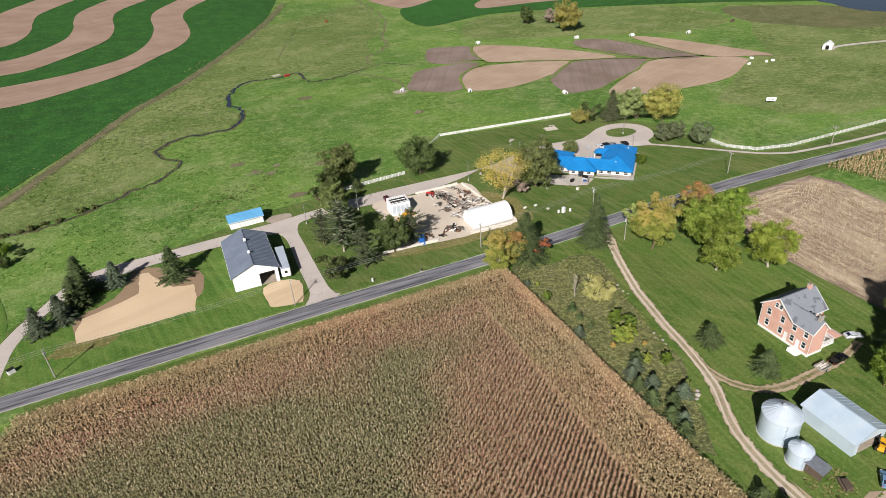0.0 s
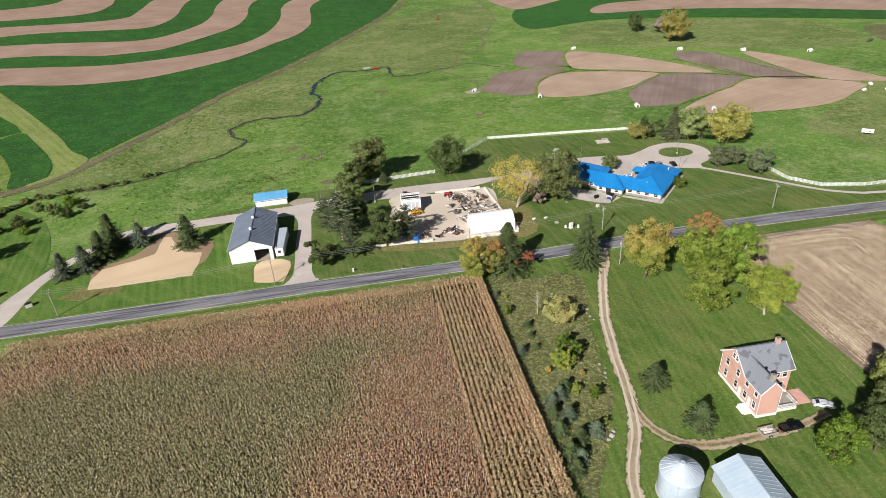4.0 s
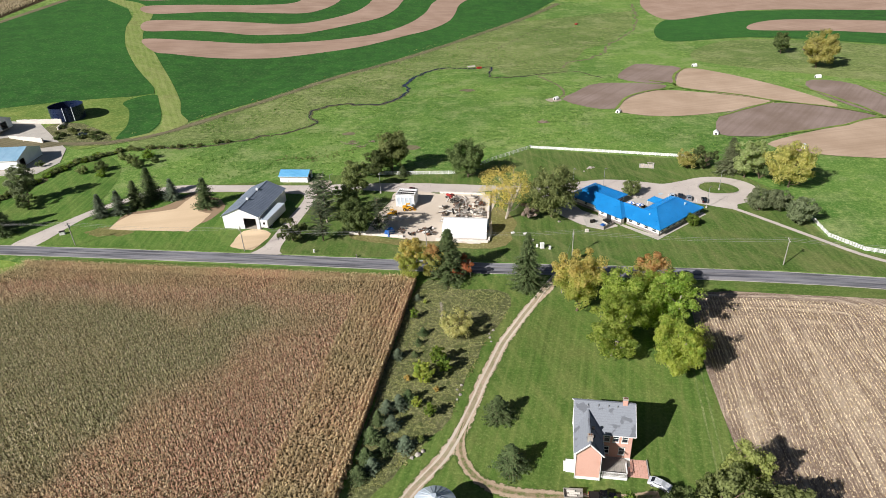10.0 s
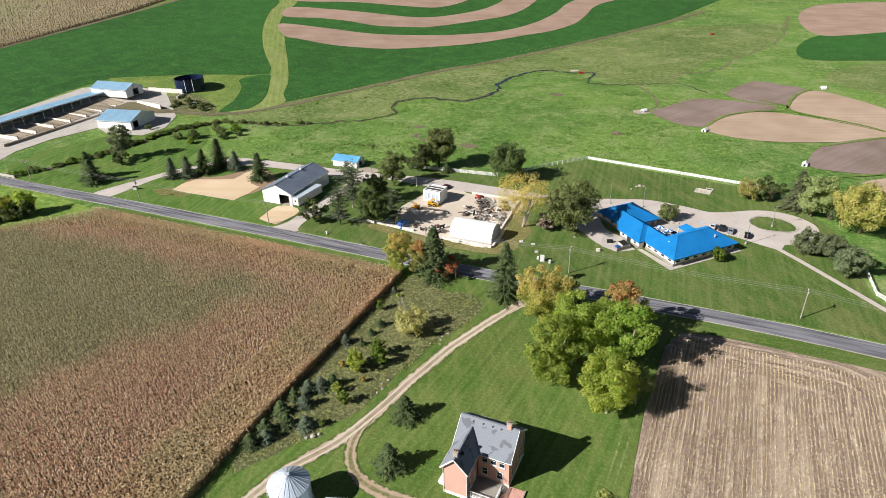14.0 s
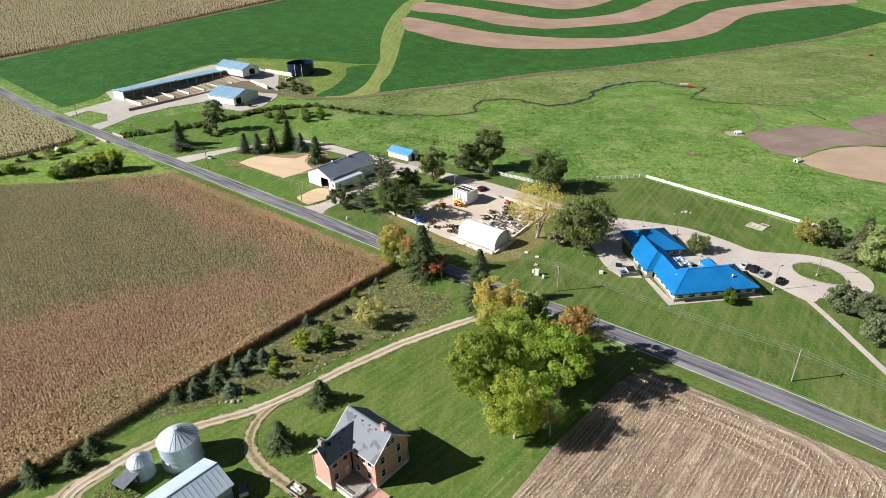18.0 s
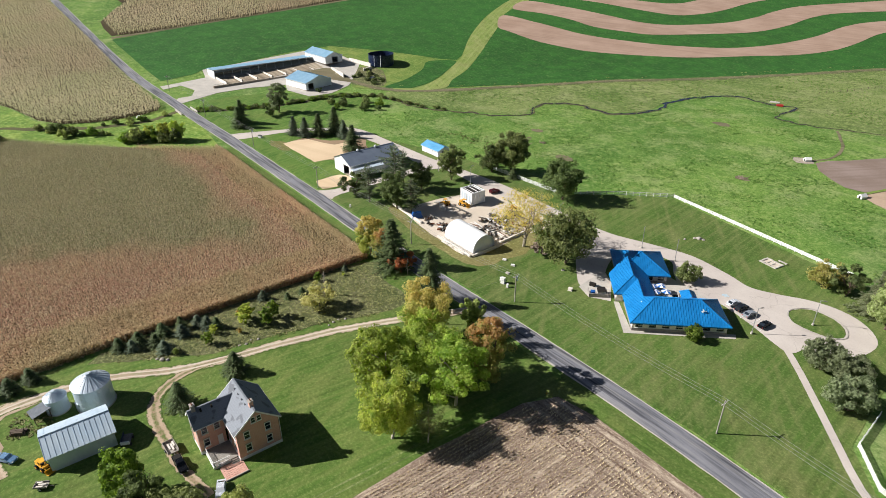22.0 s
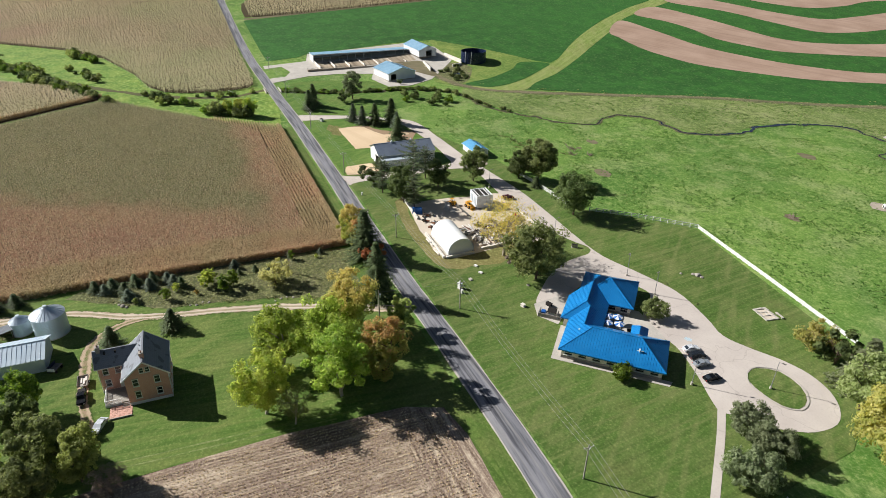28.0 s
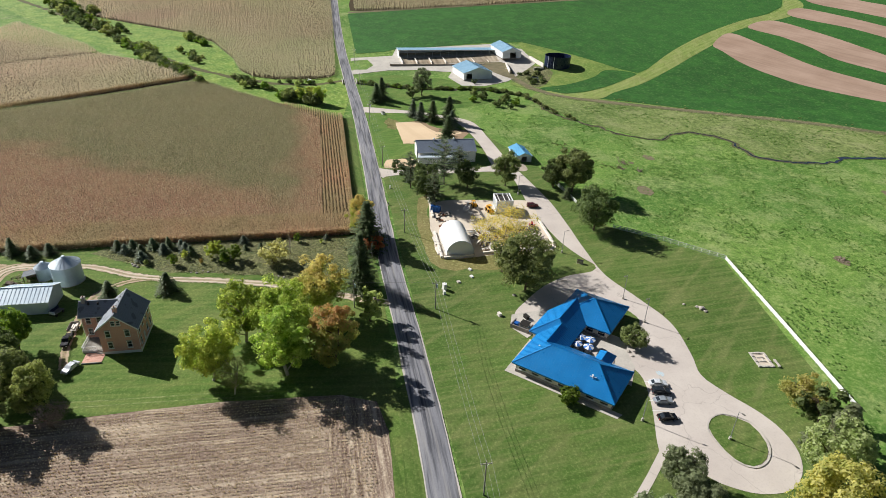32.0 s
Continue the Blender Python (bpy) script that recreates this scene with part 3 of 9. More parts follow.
def curve_through(points, step=3.0, closed=False):
    """Points along a smooth line through the given ones."""
    p = [np.array(q, float) for q in points]
    n, out = len(p), []
    for i in range(n if closed else n - 1):
        p0, p1, p2, p3 = [p[j % n] if closed else p[min(max(j, 0), n - 1)] for j in (i - 1, i, i + 1, i + 2)]
        k = max(2, int(np.linalg.norm(p2 - p1) / step))
        for s in range(k):
            t = s / k
            out.append(0.5 * (2 * p1 + (p2 - p0) * t + (2 * p0 - 5 * p1 + 4 * p2 - p3) * t * t + (3 * p1 - p0 - 3 * p2 + p3) * t ** 3))
    if not closed:
        out.append(p[-1])
    return np.array(out)


def inside(px, py, outline):
    """Which points lie in an outline."""
    hit = np.zeros(px.shape, bool)
    ox, oy = outline[:, 0], outline[:, 1]
    for i in range(len(outline)):
        x0, y0, x1, y1 = ox[i - 1], oy[i - 1], ox[i], oy[i]
        if y0 != y1:
            hit ^= ((y0 > py) != (y1 > py)) & (px < (x1 - x0) * (py - y0) / (y1 - y0) + x0)
    return hit


def zone(name, outline, lift, material, label, category="ground", smooth=True, step=3.0, cell=9.0, kind="structure", ragged=0.0):
    """A piece of the ground: an outline laid over the land, lift above it."""
    line = curve_through(outline, step, True) if smooth else np.concatenate([
        np.linspace(a, b, max(2, int(math.dist(a, b) / (cell * 0.7))), endpoint=False) for a, b in zip(np.array(outline, float), np.roll(np.array(outline, float), -1, 0))])
    if ragged:
        for i, p in enumerate(line):
            p += [ragged * noise.noise((p[0] * 0.7, p[1] * 0.7, 3.1)), ragged * noise.noise((p[0] * 0.7, p[1] * 0.7, 9.7))]
    n = len(line)
    x0, y0, x1, y1 = *line.min(0), *line.max(0)
    gx, gy = np.meshgrid(np.arange(x0 + cell / 2, x1, cell), np.arange(y0 + cell / 2, y1, cell))
    keep = inside(gx, gy, line)
    pts = np.concatenate([line, np.stack([gx[keep], gy[keep]], 1)])
    v2, _, faces, *_ = geometry.delaunay_2d_cdt([Vector(p) for p in pts], [(i, (i + 1) % n) for i in range(n)], [], 1, 1e-4)
    v2 = np.array([tuple(v) for v in v2])
    cen = np.array([v2[list(f)].mean(0) for f in faces])
    ok = inside(cen[:, 0], cen[:, 1], line)
    z = height(v2[:, 0], v2[:, 1]) + lift
    me = mesh(name, np.column_stack([v2, z]), [f if geometry.normal([Vector((*v2[i], 0)) for i in f]).z > 0 else f[::-1] for f, o in zip(faces, ok) if o])
    return tagged(part(name, me, material), label, category, kind=kind)


def ribbon(name, centre, width, lift, material, label, category="road", step=4.0, kind="structure", across=4, jitter=0.0, crown=0.0, wander=0.0):
    """A strip of ground along a line; its UV runs along and across."""
    line = curve_through(centre, step)
    if wander:
        for p in line:
            p += [wander * (noise.noise((p[0] * 0.16, p[1] * 0.16, 5.3)) + 0.5 * noise.noise((p[0] * 0.5, p[1] * 0.5, 2.2))), wander * (noise.noise((p[0] * 0.16, p[1] * 0.16, 7.9)) + 0.5 * noise.noise((p[0] * 0.5, p[1] * 0.5, 8.2)))]
    tan = np.gradient(line, axis=0)
    tan /= np.linalg.norm(tan, axis=1)[:, None] + 1e-9
    nor = np.stack([-tan[:, 1], tan[:, 0]], 1)
    s = np.concatenate([[0], np.cumsum(np.linalg.norm(np.diff(line, axis=0), axis=1))])
    w = width if np.ndim(width) == 0 else np.interp(np.linspace(0, 1, len(line)), np.linspace(0, 1, len(width)), width)
    w = np.full(len(line), w) if np.ndim(w) == 0 else w
    side = [w, w]
    if jitter:
        side = [w * (1 + jitter * np.array([noise.noise((q * 0.13, e * 9.3, 1.7)) + 0.35 * noise.noise((q * 0.9, e * 4.1, 0.7)) for q in s])) for e in (0.1, 1.2)]
    verts, uv = [], []
    for j in range(across + 1):
        f = j / across - 0.5
        q = line + nor * (side[f > 0] * f)[:, None]
        verts.append(np.column_stack([q, height(q[:, 0], q[:, 1]) + lift + crown * (1 - 4 * f * f)]))
        uv.append(np.column_stack([s, np.full(len(s), j / across)]))
    n = len(line)
    faces = [(j * n + i, j * n + i + 1, (j + 1) * n + i + 1, (j + 1) * n + i) for j in range(across) for i in range(n - 1)]
    me = mesh(name, np.concatenate(verts), faces)
    lay, allu = me.uv_layers.new(name="UVMap"), np.concatenate(uv)
    idx = np.array([f for fc in faces for f in fc])
    lay.data.foreach_set("uv", allu[idx].reshape(-1))
    return tagged(part(name, me, material), label, category, kind=kind)


def roof_panels(corners, along, width, material, parent, thick=0.05, seam=0.04, name="roof_panel"):
    """A roof slope of sheets laid side by side: corners in order, along = unit direction of the eave."""
    pts = [Vector(c) for c in corners]
    nrm = geometry.normal(pts)
    if nrm.z < 0:
        nrm.negate()
    along = Vector(along).normalized()
    lo, hi = min(p.dot(along) for p in pts), max(p.dot(along) for p in pts)
    count = max(1, round((hi - lo) / width))
    w = (hi - lo) / count
    for i in range(count):
        a, b = lo + i * w, lo + (i + 1) * w
        bm = bmesh.new()
        f = bm.faces.new([bm.verts.new(p) for p in pts])
        for off, side in ((a + 0.004, -1), (b - 0.004, 1)):
            bmesh.ops.bisect_plane(bm, geom=bm.verts[:] + bm.edges[:] + bm.faces[:], plane_co=along * off, plane_no=along * side, clear_outer=True)
        if not bm.faces:
            bm.free()
            continue
        r = bmesh.ops.extrude_face_region(bm, geom=bm.faces[:])
        for v in r["geom"]:
            if isinstance(v, bmesh.types.BMVert):
                v.co += nrm * thick
        # the raised seam along one edge
        ss = [v.co.copy() for v in bm.verts if abs(v.co.dot(along) - (a + 0.004)) < 0.01]
        if len(ss) >= 2:
            ss.sort(key=lambda c: c.z)
            if (ss[-1] - ss[0]).length > 0.4:
                beam(ss[0] + nrm * (thick + seam / 2), ss[-1] + nrm * (thick * 0.5 + seam / 2), 0.07, seam, bm)
        part(name, bm, material, parent)


def wall_with_openings(p0, p1, z0, z1, openings, thick, material, parent, name="wall", inward=1):
    """A straight wall from p0 to p1 with real openings (start, end, sill, head) along it; inward: the side its thickness goes to."""
    p0, p1 = Vector((*p0, 0)), Vector((*p1, 0))
    d = (p1 - p0).normalized()
    n = Vector((-d.y, d.x, 0)) * inward
    length = (p1 - p0).length - thick - 0.003  # butts against the next wall
    xs = sorted({0.0, length, *[v for o in openings for v in o[:2]]})
    zs = sorted({z0, z1, *[v for o in openings for v in o[2:4]]})
    bm = bmesh.new()
    m = Matrix((( d.x, n.x, 0, p0.x), (d.y, n.y, 0, p0.y), (0, 0, 1, 0), (0, 0, 0, 1)))
    # solid cells, merged upwards
    for a, b in zip(xs, xs[1:]):
        run = None
        for c, e in zip(zs, zs[1:]):
            hole = any(o[0] - 1e-6 <= a and b <= o[1] + 1e-6 and o[2] - 1e-6 <= c and e <= o[3] + 1e-6 for o in openings)
            if hole:
                if run:
                    box(a, 0, run[0], b, thick, run[1], bm, m)
                run = None
            else:
                run = (run[0] if run else c, e)
        if run:
            box(a, 0, run[0], b, thick, run[1], bm, m)
    bmesh.ops.remove_doubles(bm, verts=bm.verts, dist=0.001)
    return part(name, bm, material, parent), m


def window_in(m, a, b, sill, head, parent, frame_mat="white", depth=0.14, bar=0.11, cross=True, proud=0.05):
    """A window set in an opening: frame, pane, sill, in the coordinates m of its wall (x along, y inwards)."""
    bm = bmesh.new()
    box(a - bar, -proud, sill - bar, a, depth, head + bar, bm, m)
    box(b, -proud, sill - bar, b + bar, depth, head + bar, bm, m)
    box(a, -proud, head, b, depth, head + bar, bm, m)
    box(a, -proud, sill - bar, b, depth, sill, bm, m)
    if cross:
        z = (sill + head) / 2
        box(a, depth - 0.1, z - 0.035, b, depth - 0.03, z + 0.035, bm, m)
    w = part("window", bm, frame_mat, parent, "white window frame")
    part("pane", box(a, depth - 0.05, sill, b, depth - 0.02, head, None, m), "glass", w, "dark window glass")
    part("sill", box(a - bar - 0.06, -proud - 0.09, sill - bar - 0.08, b + bar + 0.06, 0.0, sill - bar, None, m), frame_mat, w)
    return w


def door_in(m, a, b, head, parent, material="white", depth=0.12, sill=0.0):
    d = part("door", box(a + 0.05, depth - 0.06, sill, b - 0.05, depth, head - 0.05, None, m), material, parent)
    bm = bmesh.new()
    box(a, -0.04, sill, a + 0.05, depth, head, bm, m)
    box(b - 0.05, -0.04, sill, b, depth, head, bm, m)
    box(a, -0.04, head - 0.05, b, depth, head + 0.08, bm, m)
    part("door_frame", bm, "white", d)
    part("handle", box(b - 0.2, depth - 0.13, sill + 0.95, b - 0.12, depth - 0.06, sill + 1.05, None, m), "chrome", d)
    return d

# ---- the land ----
def land():
    g = lambda a, b, s, far: np.concatenate([-np.geomspace(4500, far[0], 8), np.arange(a, b, s), np.geomspace(far[1], 4500, 8)])
    xs, ys = g(-640, 640, 8, (660, 660)), g(-240, 900, 8, (260, 930))
    gx, gy = np.meshgrid(xs, ys)
    bump = np.array([noise.noise((a * 0.02, b * 0.02, 0.5)) for a, b in zip(gx.ravel(), gy.ravel())])
    z = height(gx, gy).ravel()
    z = np.minimum(z, 60) - 0.02 - 0.04 * np.abs(bump)
    nx = len(xs)
    faces = [(j * nx + i, j * nx + i + 1, (j + 1) * nx + i + 1, (j + 1) * nx + i) for j in range(len(ys) - 1) for i in range(nx - 1)]
    me = mesh("ground", np.column_stack([gx.ravel(), gy.ravel(), z]), faces)
    tagged(part("ground", me, "pasture", smooth=True), "wide green cattle pasture with tufts and bare patches", "ground", kind="structure")


land()

ROAD = [(-900, 122), (-488, 127.5), (-300, 129), (-195, 131), (-117, 134), (-61, 136.4), (16, 138), (84, 138.6), (125, 140.2), (171, 140.9), (240, 138.4), (500, 130), (900, 118)]
ribbon("road_shoulder", ROAD, 6.1, 0.10, "concrete", "narrow gravel shoulder beside the country road", "road", jitter=0.08)
ribbon("road", ROAD, 5.5, 0.14, "asphalt", "old grey asphalt country road with darker sealed streaks", "road", across=6, crown=0.06)

# mown grass
zone("lawn_lot", [(-62, 140.5), (22, 142), (88, 142.6), (170, 144.8), (262, 142), (420, 137), (420, 151), (262, 152.5), (209, 153.2), (196, 156.8), (188.6, 165), (187, 176), (184, 200), (175, 215), (166, 224), (155, 229), (98.5, 237.6), (85, 224.6), (70, 208), (43, 206), (20, 204), (-16, 193), (-40, 190), (-58, 168)],
     0.05, "lawn", "mown green lawn with mower stripes round the office", smooth=False)
zone("lawn_barn", [(-61, 140.8), (16.2, 142), (18, 186), (-12, 185.6), (-36, 182), (-52, 168)], 0.062, "lawn_lush", "lush green lawn round the pole barn", smooth=False)
zone("lawn_west", [(-66, 140), (-108, 137.5), (-128, 152), (-120, 186), (-104, 204), (-92, 222), (-70, 204), (-58, 168)], 0.05, "lawn_lush", "mown lawn between the creek and the far barns")
zone("lawn_house", [(71, -60), (143, -60), (143, 60), (141.5, 100), (143.5, 128), (154, 133), (170, 134.5), (130, 136), (84, 134.8), (70, 134.4), (73, 60)], 0.05, "lawn_house", "mown lawn round the brick house", smooth=False)
zone("verge_south", [(-50, 133.2), (70, 134.9), (70, 129.8), (-49, 128.6)], 0.05, "verge", "grass verge between road and corn", smooth=False)
zone("verge_east", [(146, 130.6), (155, 132), (193, 131.8), (262, 134), (420, 128), (420, 133.5), (262, 137), (171, 138.4), (140, 138.2), (144, 133)], 0.045, "verge", "mown grass verge between road and stubble", smooth=False)
zone("meadow", [(71.6, 126.5), (84, 127.2), (96, 126.4), (96.6, 117), (92.5, 105), (89.5, 92), (87.6, 79), (82.6, 69.5), (77.6, 60.5), (72.4, 58)], 0.09, "meadow", "unmown brown-green meadow with planted saplings", ragged=1.0)

# contour strips on the rising ground
zone("field_green_strips", [(-84, 252), (-68, 283), (-40, 333), (12, 424), (76, 552), (120, 700), (-100, 800), (-420, 720), (-284, 518), (-225, 478), (-200, 438), (-184, 408), (-160, 381), (-138, 353), (-118, 328), (-97, 300), (-86, 280), (-78, 266)],
     0.10, "clover", "dark green alfalfa between the contour strips", smooth=False, cell=14)
zone("field_strip_tilled", [(-160.7, 382.5), (-146, 380.8), (-121, 381), (-98, 387.5), (-76, 398), (-46, 424), (-28, 444), (-8, 477), (8, 503), (18, 535), (19.5, 567), (18.5, 604), (26, 636), (47, 678), (80, 740), (50, 745), (21, 682), (-1, 633), (-7, 601), (-6.5, 561), (-13, 517), (-28, 481), (-55, 453), (-83, 435), (-113, 421), (-150, 415), (-183, 408)],
     0.22, "tilled", "tilled brown contour strip winding over the slope", cell=12)
zone("field_strip_tilled", [(-195, 429), (-168, 438), (-143, 442.5), (-119, 443), (-96, 454), (-80, 465), (-57, 500), (-40, 532), (-34.5, 567), (-35.5, 608), (-30, 639), (-6, 686), (25, 745), (-10, 750), (-39, 691), (-60.5, 638), (-64, 601), (-63, 573), (-68, 538), (-87, 500), (-106, 484), (-133, 477), (-172, 469.5), (-208, 457)],
     0.22, "tilled", "tilled brown contour strip winding over the slope", cell=12)
zone("field_strip_tilled", [(-218, 479), (-176, 500), (-135, 511), (-105, 524), (-94, 548), (-91, 575), (-92, 602), (-89, 636), (-66, 695), (-40, 750), (-75, 755), (-100, 690), (-120, 630), (-123, 585), (-128, 554), (-156, 535), (-207, 517.5), (-238, 500)],
     0.22, "tilled", "tilled brown contour strip winding over the slope", cell=12)
zone("field_strip_tilled", [(-256, 521), (-216, 537), (-161, 565), (-150, 600), (-152, 640), (-130, 700), (-165, 720), (-190, 640), (-200, 600), (-240, 570), (-290, 545)],
     0.22, "tilled", "tilled brown contour strip winding over the slope", cell=12)
zone("field_green_west", [(-184, 140.5), (-296, 138.8), (-301, 243), (-303, 372), (-310, 500), (-284, 516), (-245, 489), (-227, 465), (-213.5, 435), (-187, 391), (-154, 350), (-123, 318), (-117.5, 309), (-126, 301), (-160, 281), (-192, 256), (-195.5, 231), (-192, 167), (-187, 160)],
     0.10, "clover", "broad dark green alfalfa field", smooth=False, cell=14)
zone("field_green_small", [(-125.5, 292), (-116.5, 307.5), (-106, 294), (-95, 277), (-88, 262), (-87, 247), (-97, 241), (-103.6, 260), (-115, 280)], 0.12, "clover", "small green alfalfa plot", cell=8)
zone("waterway", [(-281, 515), (-244, 489.5), (-226.5, 466), (-213, 435), (-186, 391), (-153.6, 350), (-122.8, 318), (-116, 309.5), (-109, 299), (-96, 280), (-87.4, 264), (-84.5, 253), (-92, 243), (-84, 243), (-78.5, 254), (-75, 268), (-86.6, 282), (-98.5, 302.5), (-118.7, 330), (-138.6, 355), (-160, 382), (-184, 409), (-200, 439), (-219, 482), (-250, 512)],
     0.16, "waterway", "pale mown grass waterway winding between the fields", cell=8)
zone("farmyard_grass", [(-176, 252), (-191, 257), (-160, 279.5), (-127, 299), (-114, 279), (-103, 259), (-96, 241), (-108, 226), (-145, 252)], 0.09, "clover_light", "rough grass round the slurry tank")

# plots fanning out in the eastern pasture
for lift, (mat, pts) in enumerate((("tilled_dark", [(157, 391), (170, 387), (182, 380), (171, 345), (144, 356)]),
                 ("tilled_dark", [(112, 312), (119, 326), (133, 345), (168, 340), (150, 320), (137, 296), (124, 299)]),
                 ("tilled_pale", [(184, 378), (202, 368), (228, 333), (240, 301), (207, 316), (177, 334), (174, 346)]),
                 ("tilled_pale", [(150, 320), (170, 330), (214, 309), (186, 291), (160, 284), (143, 288), (138, 296)]),
                 ("tilled_dark", [(187, 289), (217, 307), (251, 286), (224, 270), (201, 258), (181, 257), (178, 265)]),
                 ("tilled_pale", [(194, 247), (222, 267), (255, 283), (294, 259), (281, 246), (258, 234), (230, 233), (207, 237)]),
                 ("tilled_dark", [(245, 351), (265, 338), (279, 275), (253, 289), (238, 331)]),
                 ("tilled_pale", [(278, 334), (291, 326), (312, 257), (303, 257.5), (281, 275)]))):
    zone("field_plot", pts, 0.09 + 0.02 * lift, mat, "bare fan-shaped trial plot in the pasture" if mat == "tilled_dark" else "harvested fan-shaped trial plot in the pasture", cell=14, step=6)
for line in ([(160, 350), (172, 343), (175, 334), (201, 321), (214.6, 310.8), (240, 298.6), (253, 287.4), (281, 274)], [(137.6, 294), (145, 316), (157, 328), (172, 335)], [(172, 338), (176, 364), (185, 381)], [(183, 284), (201, 299), (215, 309.8)],
             [(188, 251), (211, 263), (231, 272), (253, 284.6), (281, 274)], [(233, 340), (242.6, 320), (250, 301), (253.4, 288)], [(281, 274), (272, 300), (264, 340)]):
    ribbon("plot_margin", line, 1.5, 0.30, "clover_light", "narrow green grass strip between two plots", "ground", jitter=0.5, step=3.0)
zone("field_pasture_east", [(228, 211), (262, 233), (292, 256), (316, 262), (345, 300), (372, 326), (400, 300), (430, 240), (400, 190), (330, 168), (263, 166), (238, 182)], 0.035, "rough_grass", "drier square of rough pasture", smooth=False)
zone("field_green_far", [(184, 462), (196, 545), (260, 585), (420, 560), (560, 440), (480, 345), (400, 395), (308, 448), (244, 470)], 0.10, "clover", "far dark green field", cell=18)
zone("field_tilled_far", [(196, 553), (214, 720), (420, 760), (560, 640), (430, 575), (280, 590)], 0.12, "tilled", "far tilled brown field", cell=18)
zone("field_tilled_far", [(250, 500), (290, 540), (420, 500), (500, 420), (460, 400), (380, 455), (310, 488)], 0.14, "tilled", "far tilled brown strip", cell=18)
zone("field_pasture_dry", [(196, 398), (205, 440), (244, 464), (308, 442), (372, 400), (362, 336), (318, 330), (284, 344), (252, 362)], 0.035, "rough_grass", "drier olive pasture beyond the plots", cell=14)
zone("field_marsh", [(370, 330), (395, 372), (450, 330), (470, 285), (440, 262), (400, 270), (380, 300)], 0.08, "meadow", "brown rough marsh beside the far pond", cell=14)
zone("pond", [(455, 296), (458, 330), (480, 350), (640, 320), (640, 230), (500, 250)], 0.12, "water", "far blue pond", "water", cell=20)
zone("field_brown_west", [(-306, 141), (-299, 182), (-299, 242), (-306, 372), (-330, 520), (-640, 600), (-640, 172), (-402, 172), (-384, 160), (-362, 149), (-352, 143.5), (-330, 141)], 0.10, "under_corn", "soil under the far corn", smooth=False, cell=14)
zone("field_lane", [(-298, 139.5), (-303, 139.5), (-303.5, 243), (-306, 372), (-314, 505), (-308, 506), (-302, 372), (-299.5, 243)], 0.16, "dirt_lane", "pale grass lane along the far field", smooth=False)
zone("field_stubble", [(143.4, -60), (143.4, 62), (142.2, 84), (141.6, 101), (142.6, 124), (145.5, 131.2), (154, 132.6), (193, 132.4), (197, 124), (195, 100), (190, -60)], 0.09, "stubble", "harvested stubble field with pale rows of straw", smooth=False, ragged=0.5)
zone("wood_edge_west", [(-116, 133), (-76, 132), (-52, 129), (-66, 110), (-80, 92), (-100, 71), (-124, 52), (-160, 20), (-250, -60), (-430, -190), (-440, -130), (-330, -70), (-262, 16), (-226, 42), (-172, 63), (-141, 70), (-128, 78), (-121, 92), (-121, 114), (-126, 125)], 0.06, "valley", "grassy creek valley with scrub", smooth=False)

zone("pasture_beyond", [(-88, 236), (-78, 250), (-66, 270), (-37, 331), (-24, 358), (14, 420), (76, 548), (176, 600), (168, 520), (145, 454), (129, 438), (118, 392), (115, 370), (98, 364), (81, 361), (72, 380), (55, 383), (28, 374), (19, 346), (24, 326), (22, 313), (14, 305), (-3, 304), (-18, 291), (-16, 279), (-9, 268), (-15, 260), (-34, 246), (-53, 236), (-80, 231)], 0.045, "rough_grass", "greyer rough pasture beyond the creek", smooth=False, cell=12)

# creek and lanes
CREEK = [(-114, 133), (-106, 152), (-98, 180), (-96, 205), (-86, 224), (-78, 229), (-66, 231), (-52, 234), (-42, 238), (-33, 244), (-23, 250.5), (-14, 258), (-6.5, 268.5), (-13.5, 279), (-16, 290), (-3, 301.5), (15, 302.5), (24, 312), (27, 326), (21.5, 346), (25, 361.5), (35, 381), (55, 381), (62, 383.6), (68, 383), (68.6, 369), (73.3, 359.5), (89, 360.5), (105.8, 369.6), (117.4, 372), (126.5, 366.8), (134, 358)]
GULLY = [(113, 380), (116, 394), (127, 404), (140, 425), (142, 444), (150, 463), (170, 520), (180, 640)]
ribbon("creek_bank", CREEK, [2.4, 2.6, 2.6, 2.4, 2.2, 2.4, 3.2, 2.4, 1.8, 1.3, 1.0], 0.07, "mud", "muddy bank with dark sedge along the creek", "creek", jitter=1.3, step=1.0, wander=2.2)
ribbon("creek_water", CREEK, [0.4, 0.35, 0.3, 0.3, 0.3, 0.35, 0.4, 0.45, 0.5, 0.7, 1.4, 2.2, 1.6, 0.9, 0.6, 0.4, 0.3, 0.25], 0.12, "water", "narrow winding creek", "water", jitter=1.1, step=1.0, wander=2.2)
ribbon("gully", GULLY, 1.5, 0.06, "dirt_lane", "dry winding gully in the far pasture", "path", jitter=1.2, step=1.5, wander=3.0)
CREEK_WEST = [(-118, 131), (-111, 118), (-111, 100), (-118, 82), (-134, 60), (-150, 42), (-184, 16), (-253, -31), (-352, -104), (-430, -170)]
ribbon("creek_bank_west", CREEK_WEST, 4.0, 0.09, "mud", "dark bank of the creek west of the road", "creek", jitter=0.7)
LANE = [(-146, 222), (-134, 226), (-122, 231), (-103, 234.5), (-90, 240.5), (-80, 250), (-69, 268), (-39, 331), (-26, 358), (12, 420), (74, 548), (110, 640)]
ribbon("field_lane_bank", LANE, 6.4, 0.13, "lane_bank", "rough grass bank beside the dirt lane", "lane", jitter=0.35)
